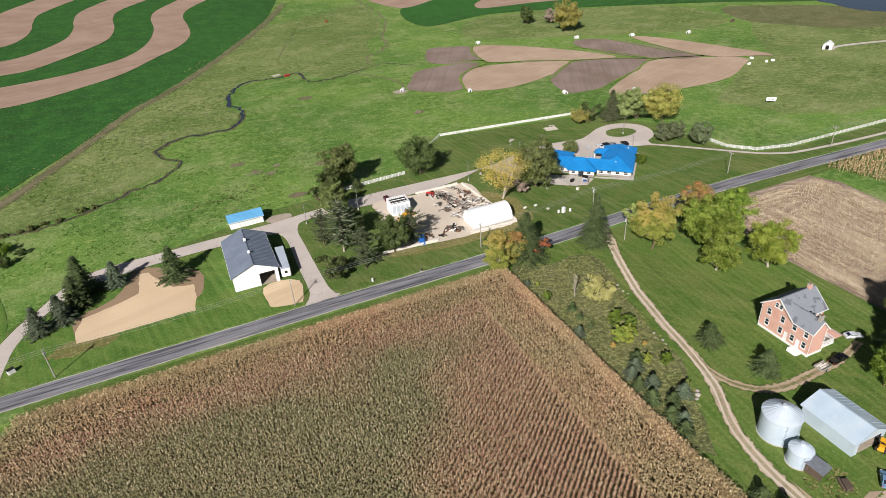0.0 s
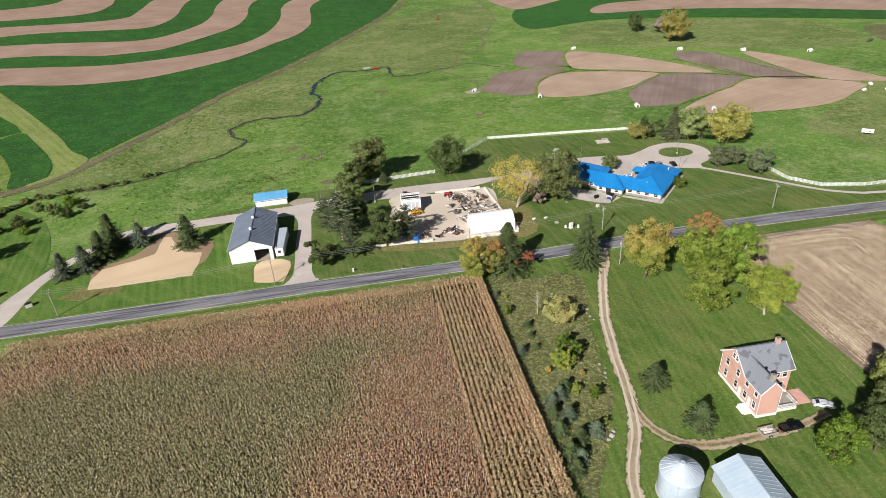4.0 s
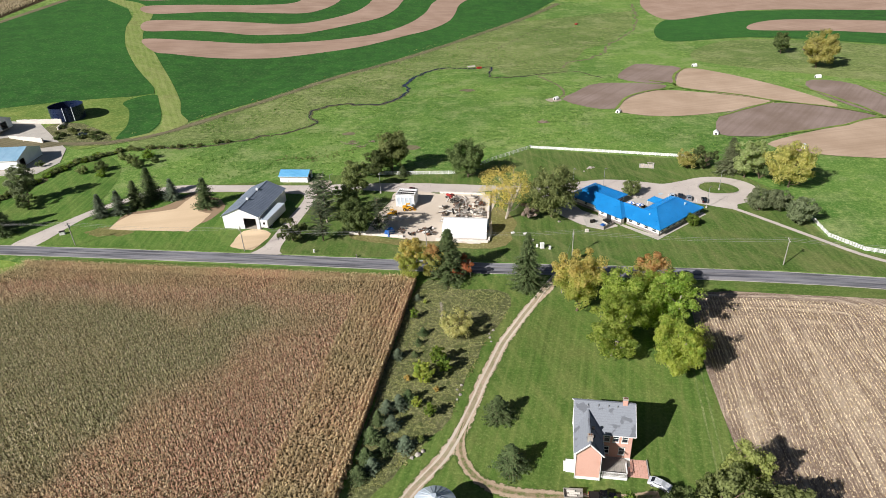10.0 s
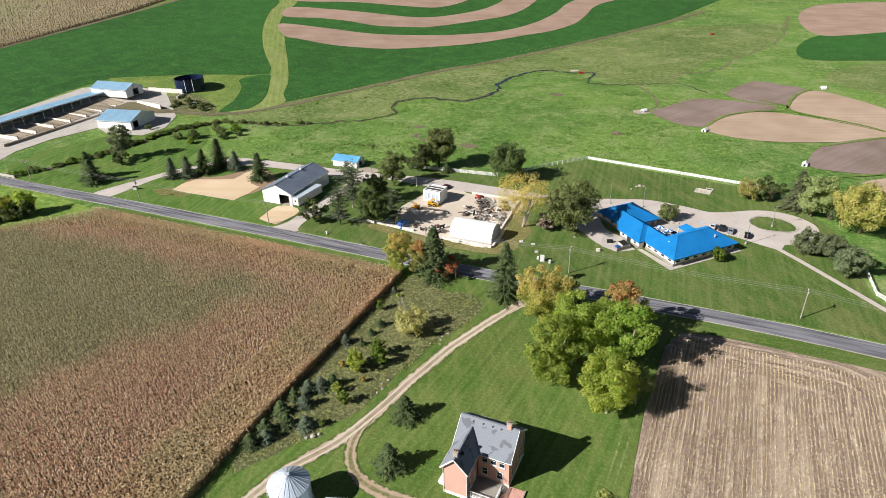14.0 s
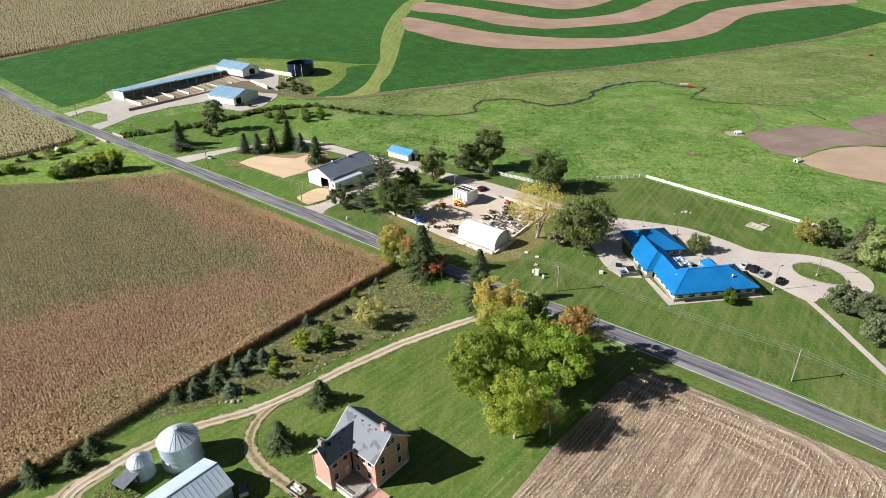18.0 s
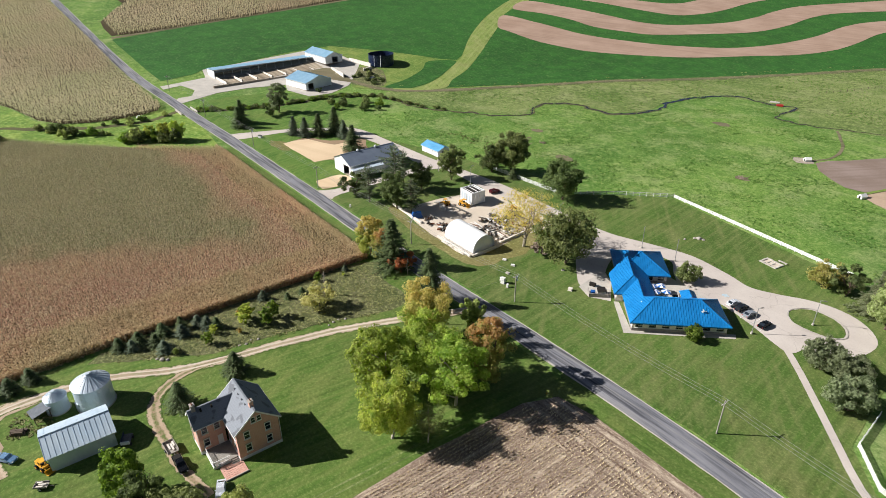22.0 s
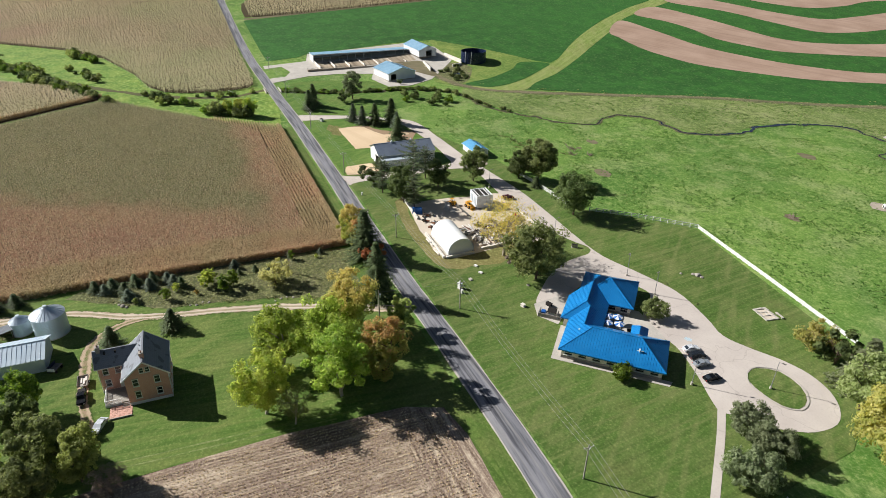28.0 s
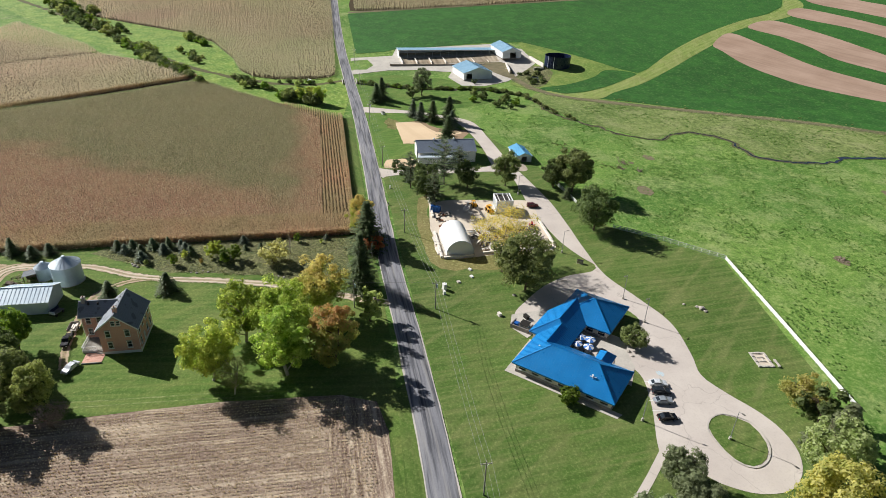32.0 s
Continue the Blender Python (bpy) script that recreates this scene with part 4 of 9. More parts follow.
ribbon("field_lane_dirt", LANE, [3.2, 2.4, 1.6, 1.2, 1.1], 0.19, "dirt_lane", "brown dirt lane between pasture and fields", "lane", jitter=0.4)
ribbon("cow_path", [(107, 311), (113, 322), (110, 340), (98, 362)], 1.2, 0.06, "dirt_lane", "trodden cattle path", "path", jitter=0.5)
zone("cattle_spot", [(103, 312), (108, 315), (112, 311), (107, 307)], 0.08, "concrete_old", "trodden bare spot beside a hut", "ground")

# driveways and yards
zone("drive_north", [(16.4, 140.6), (26, 141.6), (24.2, 146), (23.6, 172), (24, 186), (30, 190.6), (55.7, 190), (79, 191.6), (92, 195.2), (97, 197.6), (100.4, 195.6), (102.2, 187.3), (106.4, 179.5), (112.4, 172.9), (119, 167.6), (124.5, 171), (118, 178.5), (114, 187), (115.5, 194), (124.5, 198.6), (130, 193), (135.5, 188.4), (141, 188.6), (146, 189.6), (155, 187.4), (166.8, 183.4), (168.4, 187), (173.4, 189.8), (176, 192.8), (178, 197.2), (178, 203), (175, 207.4), (170.3, 210.2), (164.4, 210.8), (158.5, 209), (153, 205.8), (146.5, 203.2), (139.2, 204.8), (126.8, 206), (114.7, 202.5), (102.3, 198.4), (87, 198), (70, 198.4), (52, 198.2), (29, 195.6), (14, 193.6), (-14, 192), (-40, 189), (-52, 174), (-57, 166), (-63.4, 150), (-66.5, 139.2), (-58, 139.4), (-54.6, 160), (-46, 176), (-36, 182.6), (-12, 186), (10, 186), (18.4, 183), (18.8, 160), (18.6, 146)],
     0.10, "paving", "pale worn asphalt driveway and parking lot", "pavement", step=1.5)
zone("court_paving", [(134, 172.5), (148, 186), (142, 189.5), (131, 190.5), (125, 184), (129, 181)], 0.12, "concrete", "pale concrete courtyard of the office", "pavement", smooth=False)
zone("office_gravel_bed", [(139.4, 159.8), (157.0, 178.8), (156, 180.4), (139.4, 162.4), (130, 169.6), (129.0, 168.7)], 0.115, "concrete", "narrow gravel bed along the office wall", "ground", smooth=False)
zone("lot_island", [(159.6, 198), (158.8, 201.2), (161.6, 205.2), (167, 205.4), (170.7, 203), (172, 199.4), (169.9, 196.9), (166, 196), (162, 196.2)], 0.16, "lawn", "oval grass island in the turning circle", "ground")
ribbon("kerb_island", [(159.4, 198), (158.5, 201.3), (161.5, 205.6), (167, 205.8), (171, 203.2), (172.4, 199.4), (170, 196.5), (166, 195.6), (162, 195.8), (159.4, 198)], 0.3, 0.24, "concrete", "pale concrete kerb round the grass island", "kerb", step=1.0)
ribbon("path_east", [(166.4, 184.2), (172, 178.8), (180, 170.4), (187, 163), (194, 155.8), (202, 150.8), (212, 148.4), (250, 145.4), (330, 143.6)], 1.6, 0.11, "paving", "pale concrete footpath across the lawn", "path")
zone("sand_arena", [(-40.4, 152.8), (-24.5, 153.1), (-11.2, 153.6), (-10.2, 160), (-10.6, 167.2), (-16, 168.8), (-19, 173), (-22.4, 181), (-24.8, 181.4), (-25.2, 176), (-25.4, 170), (-32, 166.8), (-39.4, 164.4), (-41, 158)], 0.12, "sand", "pale tan sand pad", "ground", ragged=0.5, smooth=False, cell=2.5)
zone("sand_margin", [(-39, 156), (-30, 157), (-20, 157), (-11.5, 158), (-8.4, 164), (-7.4, 171), (-11, 177.5), (-25.6, 185), (-28.4, 177), (-33.6, 169.6), (-39, 167), (-42, 162)], 0.09, "wet_sand", "trodden brown earth beside the sand pad", "ground", ragged=1.0)
zone("gravel_spill", [(-47, 149.4), (-40, 147.8), (-33, 149), (-30, 152.6), (-38, 154.4), (-45, 153)], 0.075, "worn_grass", "pale gravel and thin grass beside the sand pad", "ground", ragged=2.2, step=1.2, cell=2.5)
zone("sand_apron", [(7.4, 146), (8.6, 144.2), (15.8, 143.4), (17.2, 148), (17.8, 154.2), (12, 157.2), (7.4, 155), (7, 150)], 0.13, "sand", "tan sand apron before the barn door", "ground", ragged=0.5)
zone("worn_grass", [(44, 154), (58, 150.6), (74, 149.4), (90, 150.6), (95, 157), (96, 168), (93, 176), (88, 180), (86, 168), (88, 156), (60, 154), (46, 157)], 0.07, "worn_grass", "thin brown worn grass beside the yard", "ground", ragged=1.2)
zone("yard", [(48.5, 158), (49, 172), (51, 181), (51.6, 190.2), (64, 190.6), (66, 189.4), (86.6, 189), (87.6, 172), (88.4, 155), (73, 153.2), (60, 154.4), (50, 156)], 0.11, "gravel", "tan gravel storage yard", "ground", ragged=0.6)
TRACK = [(109.4, 137.6), (107.1, 129.6), (103.1, 122), (99.3, 112), (96.3, 103), (93.8, 92.8), (92.1, 83.7), (90.8, 76), (88.6, 70), (85.1, 63.2), (82.4, 57), (81, 50), (80.6, 43.8), (80.4, 38.6), (82.5, 35.3), (86.7, 34.2), (92.7, 34.6), (101, 36)]
for off in (-0.68, 0.68):
    line = curve_through(TRACK, 4)
    tan = np.gradient(line, axis=0)
    tan /= np.linalg.norm(tan, axis=1)[:, None]
    ribbon("track_wheel_rut", [tuple(p) for p in (line + np.stack([-tan[:, 1], tan[:, 0]], 1) * off)[::4]], 0.45, 0.13, "gravel", "pale worn wheel rut of the farm track", "track", jitter=0.9, step=1.2)
ribbon("track_farm", TRACK, 3.1, 0.10, "track_ruts", "rutted pale gravel farm track to the house", "track", jitter=0.15, step=1.2)
ribbon("track_house", [(91.2, 78), (90.9, 73.9), (91.3, 70.1), (92.9, 66.8), (95.2, 64.4), (97.9, 62.9), (100.8, 62.3), (104.5, 62.1), (110, 62.4), (118, 62.8), (127, 64.8)], [1.2, 2.6, 2.9, 2.7, 2.4, 2.0], 0.115, "track_faint", "worn dirt track to the house", "track", jitter=0.15, step=1.2)
zone("track_bins", [(79.2, 46), (78.4, 39), (79.6, 34.2), (84, 31.6), (90, 31.8), (98, 34), (92, 37), (87, 36.6), (83.6, 37.4), (82.4, 40.6), (82.2, 46)], 0.09, "track", "wide bare turning place behind the bins", "track", ragged=0.8)
ribbon("track_south", [(80.2, 36), (78.6, 28), (78, 14), (80, -20)], 2.8, 0.085, "track_faint", "worn dirt track along the corn", "track", jitter=0.2, step=1.5)
for off in (0.0, 1.5):
    ribbon("mower_track", [(137.4 + off, 66), (138 + off, 74), (138.4 + off, 86), (138.8 + off, 98), (139.6 + off, 110)], 0.35, 0.07, "rough_grass", "pale wheel line along the edge of the lawn", "path", jitter=0.8, step=1.5)
zone("feedlot_paving", [(-172, 136.6), (-176, 164), (-193, 168), (-192, 236), (-176, 252), (-146, 253), (-112, 226), (-103, 210), (-104, 197), (-122, 192), (-133, 196), (-139, 176), (-139, 158), (-131, 139), (-129, 133.6), (-135, 133.4), (-141, 138), (-141, 145), (-152, 150), (-167, 147), (-164, 136.4)], 0.13, "concrete", "pale concrete farmyard", "pavement", smooth=False)
zone("feedlot_earth", [(-122, 226), (-118, 232), (-148, 234), (-152, 226), (-150, 214)], 0.16, "dirt_lane", "churned brown farmyard earth", "ground")
zone("pen_floor", [(-168.6, 169.4), (-152.4, 169.6), (-152.8, 200), (-153, 231), (-168.2, 231)], 0.17, "pen_floor", "trodden straw and earth floor of the cattle pens", "ground", smooth=False)
zone("tank_scrub", [(-140, 250), (-128, 258), (-104, 246), (-100, 238), (-118, 233)], 0.12, "meadow", "patch of rough scrub behind the farmyard", ragged=1.5)
zone("farm_puddle", [(-122, 244), (-119, 247), (-114, 246), (-115, 242)], 0.18, "water", "small dark puddle", "water")
for x, y, r in ((14, 254, 2.2), (19, 244, 1.0), (47, 237, 3.0), (30, 212, 2.4), (103, 274, 2.0), (60, 330, 3.0), (20, 196.5, 3.0)):
    zone("bare_patch", [(x + r * 1.5 * math.cos(a), y + r * math.sin(a)) for a in np.linspace(0, 6.28, 7)[:-1]], 0.07, "concrete_old" if x == 20 else "dirt_lane", "bare trodden patch in the grass", ragged=0.8)

# ---- plants ----
def leaf_faces(rng, centres, normals, size, droop=0.0):
    """Kite-shaped leaves at the centres, facing about the normals."""
    n = len(centres)
    nv = normals + rng.normal(0, 0.5, (n, 3))
    nv /= np.linalg.norm(nv, axis=1)[:, None] + 1e-9
    t = np.cross(nv, rng.normal(0, 1, (n, 3)))
    t /= np.linalg.norm(t, axis=1)[:, None] + 1e-9
    b = np.cross(nv, t)
    s = size * rng.uniform(0.6, 1.3, (n, 1))
    f = np.stack([centres - t * s, centres + b * s * 0.55 + nv * s * 0.15, centres + t * s, centres - b * s * 0.55 + nv * s * 0.15], 1)
    return f


def branch(bm, a, b, r0, r1, seg=6, bend=None):
    a, b = Vector(a), Vector(b)
    mid = (a + b) / 2 + (Vector(bend) if bend is not None else Vector((0, 0, 0)))
    rod(a, mid, r0, (r0 + r1) / 2, seg, bm)
    rod(mid, b, (r0 + r1) / 2, r1, seg, bm)


def broadleaf_meshes(seed, tall, wide, bare, leaves, leaf, clumps, sparse=0.0, squat=1.0, stems=1):
    """Trunk with limbs, and a crown of leaf clumps of uneven outline."""
    rng = np.random.default_rng(seed)
    bm = bmesh.new()
    r0 = tall * 0.022
    cz, rz, rx = bare + (tall - bare) * 0.52, (tall - bare) * 0.52, wide / 2
    for s in range(stems):
        lean = rng.normal(0, 0.06 + 0.12 * (stems > 1), 2) * tall
        top = Vector((lean[0], lean[1], cz + rz * 0.3))
        branch(bm, (rng.normal(0, 0.1 * (stems > 1)), 0, -0.2), top, r0, r0 * 0.35, 8, (rng.normal(0, 0.2), rng.normal(0, 0.2), 0))
        for i in range(7):
            a = i * 2.4 + rng.uniform(0, 1)
            z = bare * 0.8 + (cz - bare * 0.8) * (i / 6)
            base = top * (z / top.z)
            tip = Vector((math.cos(a) * rx * 0.6, math.sin(a) * rx * 0.6, z + rz * rng.uniform(0.25, 0.7)))
            branch(bm, base, tip, r0 * 0.45, r0 * 0.1, 5, (0, 0, rng.uniform(-0.4, 0.6)))
            branch(bm, base.lerp(tip, 0.55), tip + Vector((rng.normal(0, 0.06) * rx, rng.normal(0, 0.06) * rx, rz * 0.15)), r0 * 0.2, r0 * 0.06, 4)
    wood = bpy.data.meshes.new("trunk")
    bm.to_mesh(wood)
    bm.free()
    cen, nor = [], []
    per = leaves // clumps
    for i in range(clumps):
        u = rng.normal(0, 1, 3)
        u /= np.linalg.norm(u)
        rad = rng.uniform(0.6, 1.02) if rng.random() > 0.2 else rng.uniform(0.15, 0.5)
        u[2] = u[2] * 0.9 + 0.08
        lobe = 1 + 0.22 * noise.noise((u[0] * 1.7 + seed, u[1] * 1.7, u[2] * 1.7))
        c = np.array([u[0] * rx * rad * lobe, u[1] * rx * rad * lobe, cz + u[2] * rz * rad * lobe * squat])
        cr = rx * rng.uniform(0.13, 0.29)
        k = int(per * rng.uniform(0.6, 1.4) * (1 - sparse))
        d = rng.normal(0, 1, (k, 3))
        d /= np.linalg.norm(d, axis=1)[:, None]
        q = c + d * cr * rng.uniform(0.2, 1.06, (k, 1)) ** 0.5 * np.array([1, 1, 0.8])
        cen.append(q)
        nor.append(d * 0.9 + u * 0.35 + np.array([0, 0, 0.25]))
    cen, nor = np.concatenate(cen), np.concatenate(nor)
    ok = cen[:, 2] > bare * 0.6
    return wood, leaf_faces(rng, cen[ok], nor[ok], leaf)


def conifer_meshes(seed, tall, wide, bare, step, leaf, gap=0.0, pine=False, per=13):
    """Straight trunk with whorls of boughs, each a fan of drooping sprays."""
    rng = np.random.default_rng(seed)
    bm = bmesh.new()
    rod((0, 0, -0.2), (0, 0, tall * 0.96), tall * 0.018, 0.03, 7, bm)
    faces = []
    z = bare
    while z < tall * 0.985:
        f = (z - bare) / (tall - bare)
        reach = wide / 2 * (((1 - f) ** 0.8) if not pine else math.sin(math.pi * (0.18 + 0.8 * f)) ** 0.7)
        reach = max(reach, 0.12)
        n = max(5, int((per if not pine else 8) * (0.45 + 0.55 * (1 - f))))
        for i in range(n):
            if rng.random() < gap:
                continue
            a = i * 6.283 / n + rng.uniform(-0.3, 0.3)
            rr = reach * rng.uniform(0.5, 1.18)
            d = np.array([math.cos(a), math.sin(a), 0])
            side = np.array([-d[1], d[0], 0])
            slope = rng.uniform(-0.42, -0.12) if not pine else rng.uniform(0.0, 0.4)
            if rr > 1.0:
                rod((0, 0, z), tuple(d * rr * 0.85 + np.array([0, 0, z + slope * rr * 0.85])), 0.05, 0.015, 4, bm)
            m = max(2, int(rr / leaf * 1.25))
            for j in range(m):
                q = (j + rng.uniform(0.2, 1)) / m
                c = d * rr * q + np.array([0, 0, z + slope * rr * q + (0.12 * rr * q * q if not pine else 0)])
                for sgn in ((-1, 1) if not pine else (-1, 0, 1)):
                    w = leaf * rng.uniform(0.8, 1.5) * (1.15 - 0.5 * q)
                    out = (d * rng.uniform(0.5, 0.9) + side * sgn * rng.uniform(0.5, 1.0)) * w + np.array([0, 0, -w * rng.uniform(0.15, 0.55) if not pine else w * rng.uniform(-0.2, 0.5)])
                    wid = np.cross(out, [0, 0, 1])
                    wid = wid / (np.linalg.norm(wid) + 1e-9) * w * 0.36
                    faces.append([c, c + out * 0.5 + wid, c + out, c + out * 0.5 - wid])
        z += step * rng.uniform(0.8, 1.2) * (1 - 0.45 * f)
    wood = bpy.data.meshes.new("trunk")
    bm.to_mesh(wood)
    bm.free()
    return wood, np.array(faces)


TREES = {}


def tree(kind, x, y, scale=1.0, leaf_mat="leaf_green", bark="bark", label="", wide=1.0, name="tree", category="tree", group="", turn=None):
    """A tree of a kind; the first of each kind and foliage is built, the others share its meshes."""
    key = (kind, leaf_mat, bark)
    if key not in TREES:
        wood, faces = KINDS[kind]()
        wood.materials.append(MAT[bark])
        crown = quads_mesh("crown", faces, leaf_mat)
        TREES[key] = (wood, crown)
    wood, crown = TREES[key]
    t = thing(name, label, category, group=group)
    rz = turn if turn is not None else (x * 37.0 + y * 91.0) % 360
    t.matrix_world = at(x, y, rz) @ Matrix.Diagonal((scale * wide, scale * wide, scale, 1))
    for nm, me in (("trunk", wood), ("crown", crown)):
        ob = new(nm, me)
        ob.parent = t
    return t


KINDS = dict(
    maple=lambda: broadleaf_meshes(3, 15, 12.5, 1.2, 16500, 0.245, 105),
    maple_tall=lambda: broadleaf_meshes(8, 15, 10.5, 1.1, 15000, 0.245, 98),
    round=lambda: broadleaf_meshes(11, 11, 11, 1.0, 11500, 0.26, 92),
    round_b=lambda: broadleaf_meshes(14, 11, 9.5, 0.9, 10500, 0.26, 86),
    open=lambda: broadleaf_meshes(21, 13, 12.5, 2.6, 7600, 0.16, 120, 0.1, stems=2),
    young=lambda: broadleaf_meshes(31, 4.4, 3.6, 0.1, 3000, 0.18, 40),
    willow=lambda: broadleaf_meshes(35, 5.0, 6.4, 0.1, 5200, 0.18, 60, 0.1, stems=3),
    bush=lambda: broadleaf_meshes(41, 3.2, 4.2, 0.1, 2000, 0.2, 24, stems=3),
    juniper=lambda: broadleaf_meshes(47, 6.5, 7.5, 0.1, 7500, 0.23, 80, stems=3),
    scrub=lambda: broadleaf_meshes(55, 4.2, 5.6, 0.05, 1200, 0.36, 46, stems=2),
    spruce=lambda: conifer_meshes(61, 11, 7.4, 0.4, 0.44, 0.45, 0.12, per=15),
    spruce_b=lambda: conifer_meshes(64, 12, 7.4, 0.7, 0.44, 0.46, 0.12, per=17),
    spruce_big=lambda: conifer_meshes(67, 14, 9.8, 0.8, 0.42, 0.46, 0.1, per=20),
    spruce_young=lambda: conifer_meshes(71, 2.1, 3.2, 0.05, 0.16, 0.24, per=15),
    cedar=lambda: conifer_meshes(77, 5.2, 5.5, 0.1, 0.26, 0.3, per=16),
    pine=lambda: conifer_meshes(81, 13, 9.5, 2.4, 0.75, 0.62, 0.22, True),
)


def scatter(name, outline, count, seed, size, material, label, category="grass", blades=3, clump=None):
    """Loose tufts over an outline, as one body of stuff."""
    rng = np.random.default_rng(seed)
    line = np.array(outline, float)
    lo, hi = line.min(0), line.max(0)
    p = rng.uniform(lo, hi, (count * 3, 2))
    p = p[inside(p[:, 0], p[:, 1], line)]
    if clump:
        keep = np.array([noise.noise((a * clump, b * clump, seed)) for a, b in p]) > rng.uniform(-0.3, 0.55, len(p))
        p = p[keep]
    p = p[:count]
    n = len(p)
    z = height(p[:, 0], p[:, 1])
    faces = []
    for k in range(blades):
        a = rng.uniform(0, 6.28, n)
        s = size * rng.uniform(0.5, 1.4, n)
        d = np.stack([np.cos(a), np.sin(a)], 1)
        w = np.stack([-d[:, 1], d[:, 0]], 1) * (s * 0.55)[:, None]
        lean = d * (s * 0.7)[:, None]
        faces.append(np.stack([np.column_stack([p - w, z]), np.column_stack([p + w, z]), np.column_stack([p + lean + w * 0.5, z + s * 0.4]), np.column_stack([p + lean - w * 0.5, z + s * 0.4])], 1))
    me = quads_mesh(name, np.concatenate(faces), material)
    return tagged(part(name, me, material), label, category, kind="stuff")


def corn(name, outline, angle, spacing, gap, tall, blades, width, seed, material, label, jitter=0.12, spread=0.6, low=0.5):
    """Rows of corn plants over an outline, as one body of stuff."""
    rng = np.random.default_rng(seed)
    line = np.array(outline, float)
    c, s = math.cos(radians(angle)), math.sin(radians(angle))
    rot = np.array([[c, s], [-s, c]])
    local = line @ rot.T
    lo, hi = local.min(0), local.max(0)
    u, v = np.meshgrid(np.arange(lo[0], hi[0], gap), np.arange(lo[1], hi[1], spacing))
    p = np.stack([u.ravel() + rng.uniform(-gap, gap, u.size) * 0.4, v.ravel() + rng.normal(0, jitter, u.size)], 1) @ rot
    p = p[inside(p[:, 0], p[:, 1], line)]
    n = len(p)
    z = height(p[:, 0], p[:, 1])
    h = tall * rng.uniform(0.8, 1.1, n)
    faces = []
    for k in range(blades):
        a = rng.uniform(0, 6.28, n)
        d = np.stack([np.cos(a), np.sin(a)], 1)
        f = 1.0 - low * k / max(1, blades - 1)
        z0 = z + h * (f - rng.uniform(0.02, 0.12, n))
        reach = rng.uniform(0.6, 1.05, n) * spread * (0.75 + 0.5 * (1 - f))
        w = np.stack([-d[:, 1], d[:, 0]], 1) * (width * rng.uniform(0.7, 1.2, n))[:, None]
        end, mid = p + d * reach[:, None], p + d * (reach * 0.15)[:, None]
        up, down = rng.uniform(0.0, 0.18, n), rng.uniform(-0.22, 0.12, n)
        faces.append(np.stack([np.column_stack([mid - w, z0 + up]), np.column_stack([mid + w, z0 + up]), np.column_stack([end + w * 0.7, z0 + down]), np.column_stack([end - w * 0.7, z0 + down])], 1))
    a = rng.uniform(0, 3.14, n)
    w = np.stack([np.cos(a), np.sin(a)], 1) * width * 0.22
    faces.append(np.stack([np.column_stack([p - w, z]), np.column_stack([p + w, z]), np.column_stack([p + w, z + h * 0.8]), np.column_stack([p - w, z + h * 0.8])], 1))
    me = quads_mesh(name, np.concatenate(faces), material)
    return tagged(part(name, me, material), label, "corn", kind="stuff")


# corn
zone("field_corn_soil", [(70.2, 130), (-50, 128.4), (-66, 109.5), (-81, 92), (-100, 72), (-122, 52), (-80, -10), (-20, -110), (72, -110), (70.6, 58)], 0.08, "under_corn", "dark soil under the standing corn", smooth=False)
corn("corn_main", [(57.4, 119.8), (-46, 118), (-70, 98), (-80, 90), (-99, 71), (-118, 53), (-90, 11), (-66, -29), (57.6, 18)], 41, 0.92, 0.40, 2.4, 7, 0.095, 5, "corn", "ripening brown and grey-green corn in rows", jitter=0.07, spread=0.44)
corn("corn_south", [(56.4, 17.4), (-68, -30.6), (-42, -70), (71.2, -70), (71, 22)], 41, 1.5, 0.9, 2.4, 4, 0.26, 15, "corn", "ripening corn at the far end of the field")
corn("corn_headland", [(56.3, 129.6), (-50, 128), (-64, 111), (-72, 101), (-70, 98.6), (-46, 118.4), (56.3, 119.5)], 1.5, 1.1, 0.42, 2.4, 6, 0.12, 6, "corn_dry", "dry tan corn rows beside the road", jitter=0.1, spread=0.58)
corn("corn_east_rows", [(70, 129.8), (56.2, 129.5), (56.6, 18), (71, 22.5), (70.4, 58)], 90, 1.06, 0.40, 2.4, 7, 0.115, 7, "corn_dry", "dry tan corn in straight rows at the edge of the field", jitter=0.12, spread=0.6)
corn("corn_edge_east", [(71.0, 129.9), (68.8, 129.9), (69.4, 15), (72, 15), (71.2, 58)], 90, 0.7, 0.17, 2.4, 9, 0.16, 17, "corn_dry", "dense last rows of corn at the meadow", jitter=0.06, spread=0.42, low=0.95)
corn("corn_edge_road", [(70, 130.2), (-50, 128.6), (-52, 126.8), (70, 128.6)], 0.8, 0.7, 0.2, 2.4, 8, 0.16, 18, "corn_dry", "dense last rows of corn at the road", jitter=0.06, spread=0.42, low=0.95)
corn("corn_second", [(-126.5, 50), (-150, 28), (-183, -18), (-152, -66), (-130, -105), (-40, -110), (-86, -11)], 20, 1.1, 0.8, 2.4, 4, 0.22, 8, "corn_far", "ripening corn beyond the grass gap", jitter=0.45, spread=0.85, low=0.18)
corn("corn_edge_second", [(-126.5, 50), (-86, -11), (-42, -78), (-43.6, -79), (-87.8, -12.2), (-128.2, 48.6)], -56.4, 0.7, 0.3, 2.4, 8, 0.2, 19, "corn_dry", "dense last rows of corn at the grass gap", jitter=0.06, spread=0.42, low=0.95)
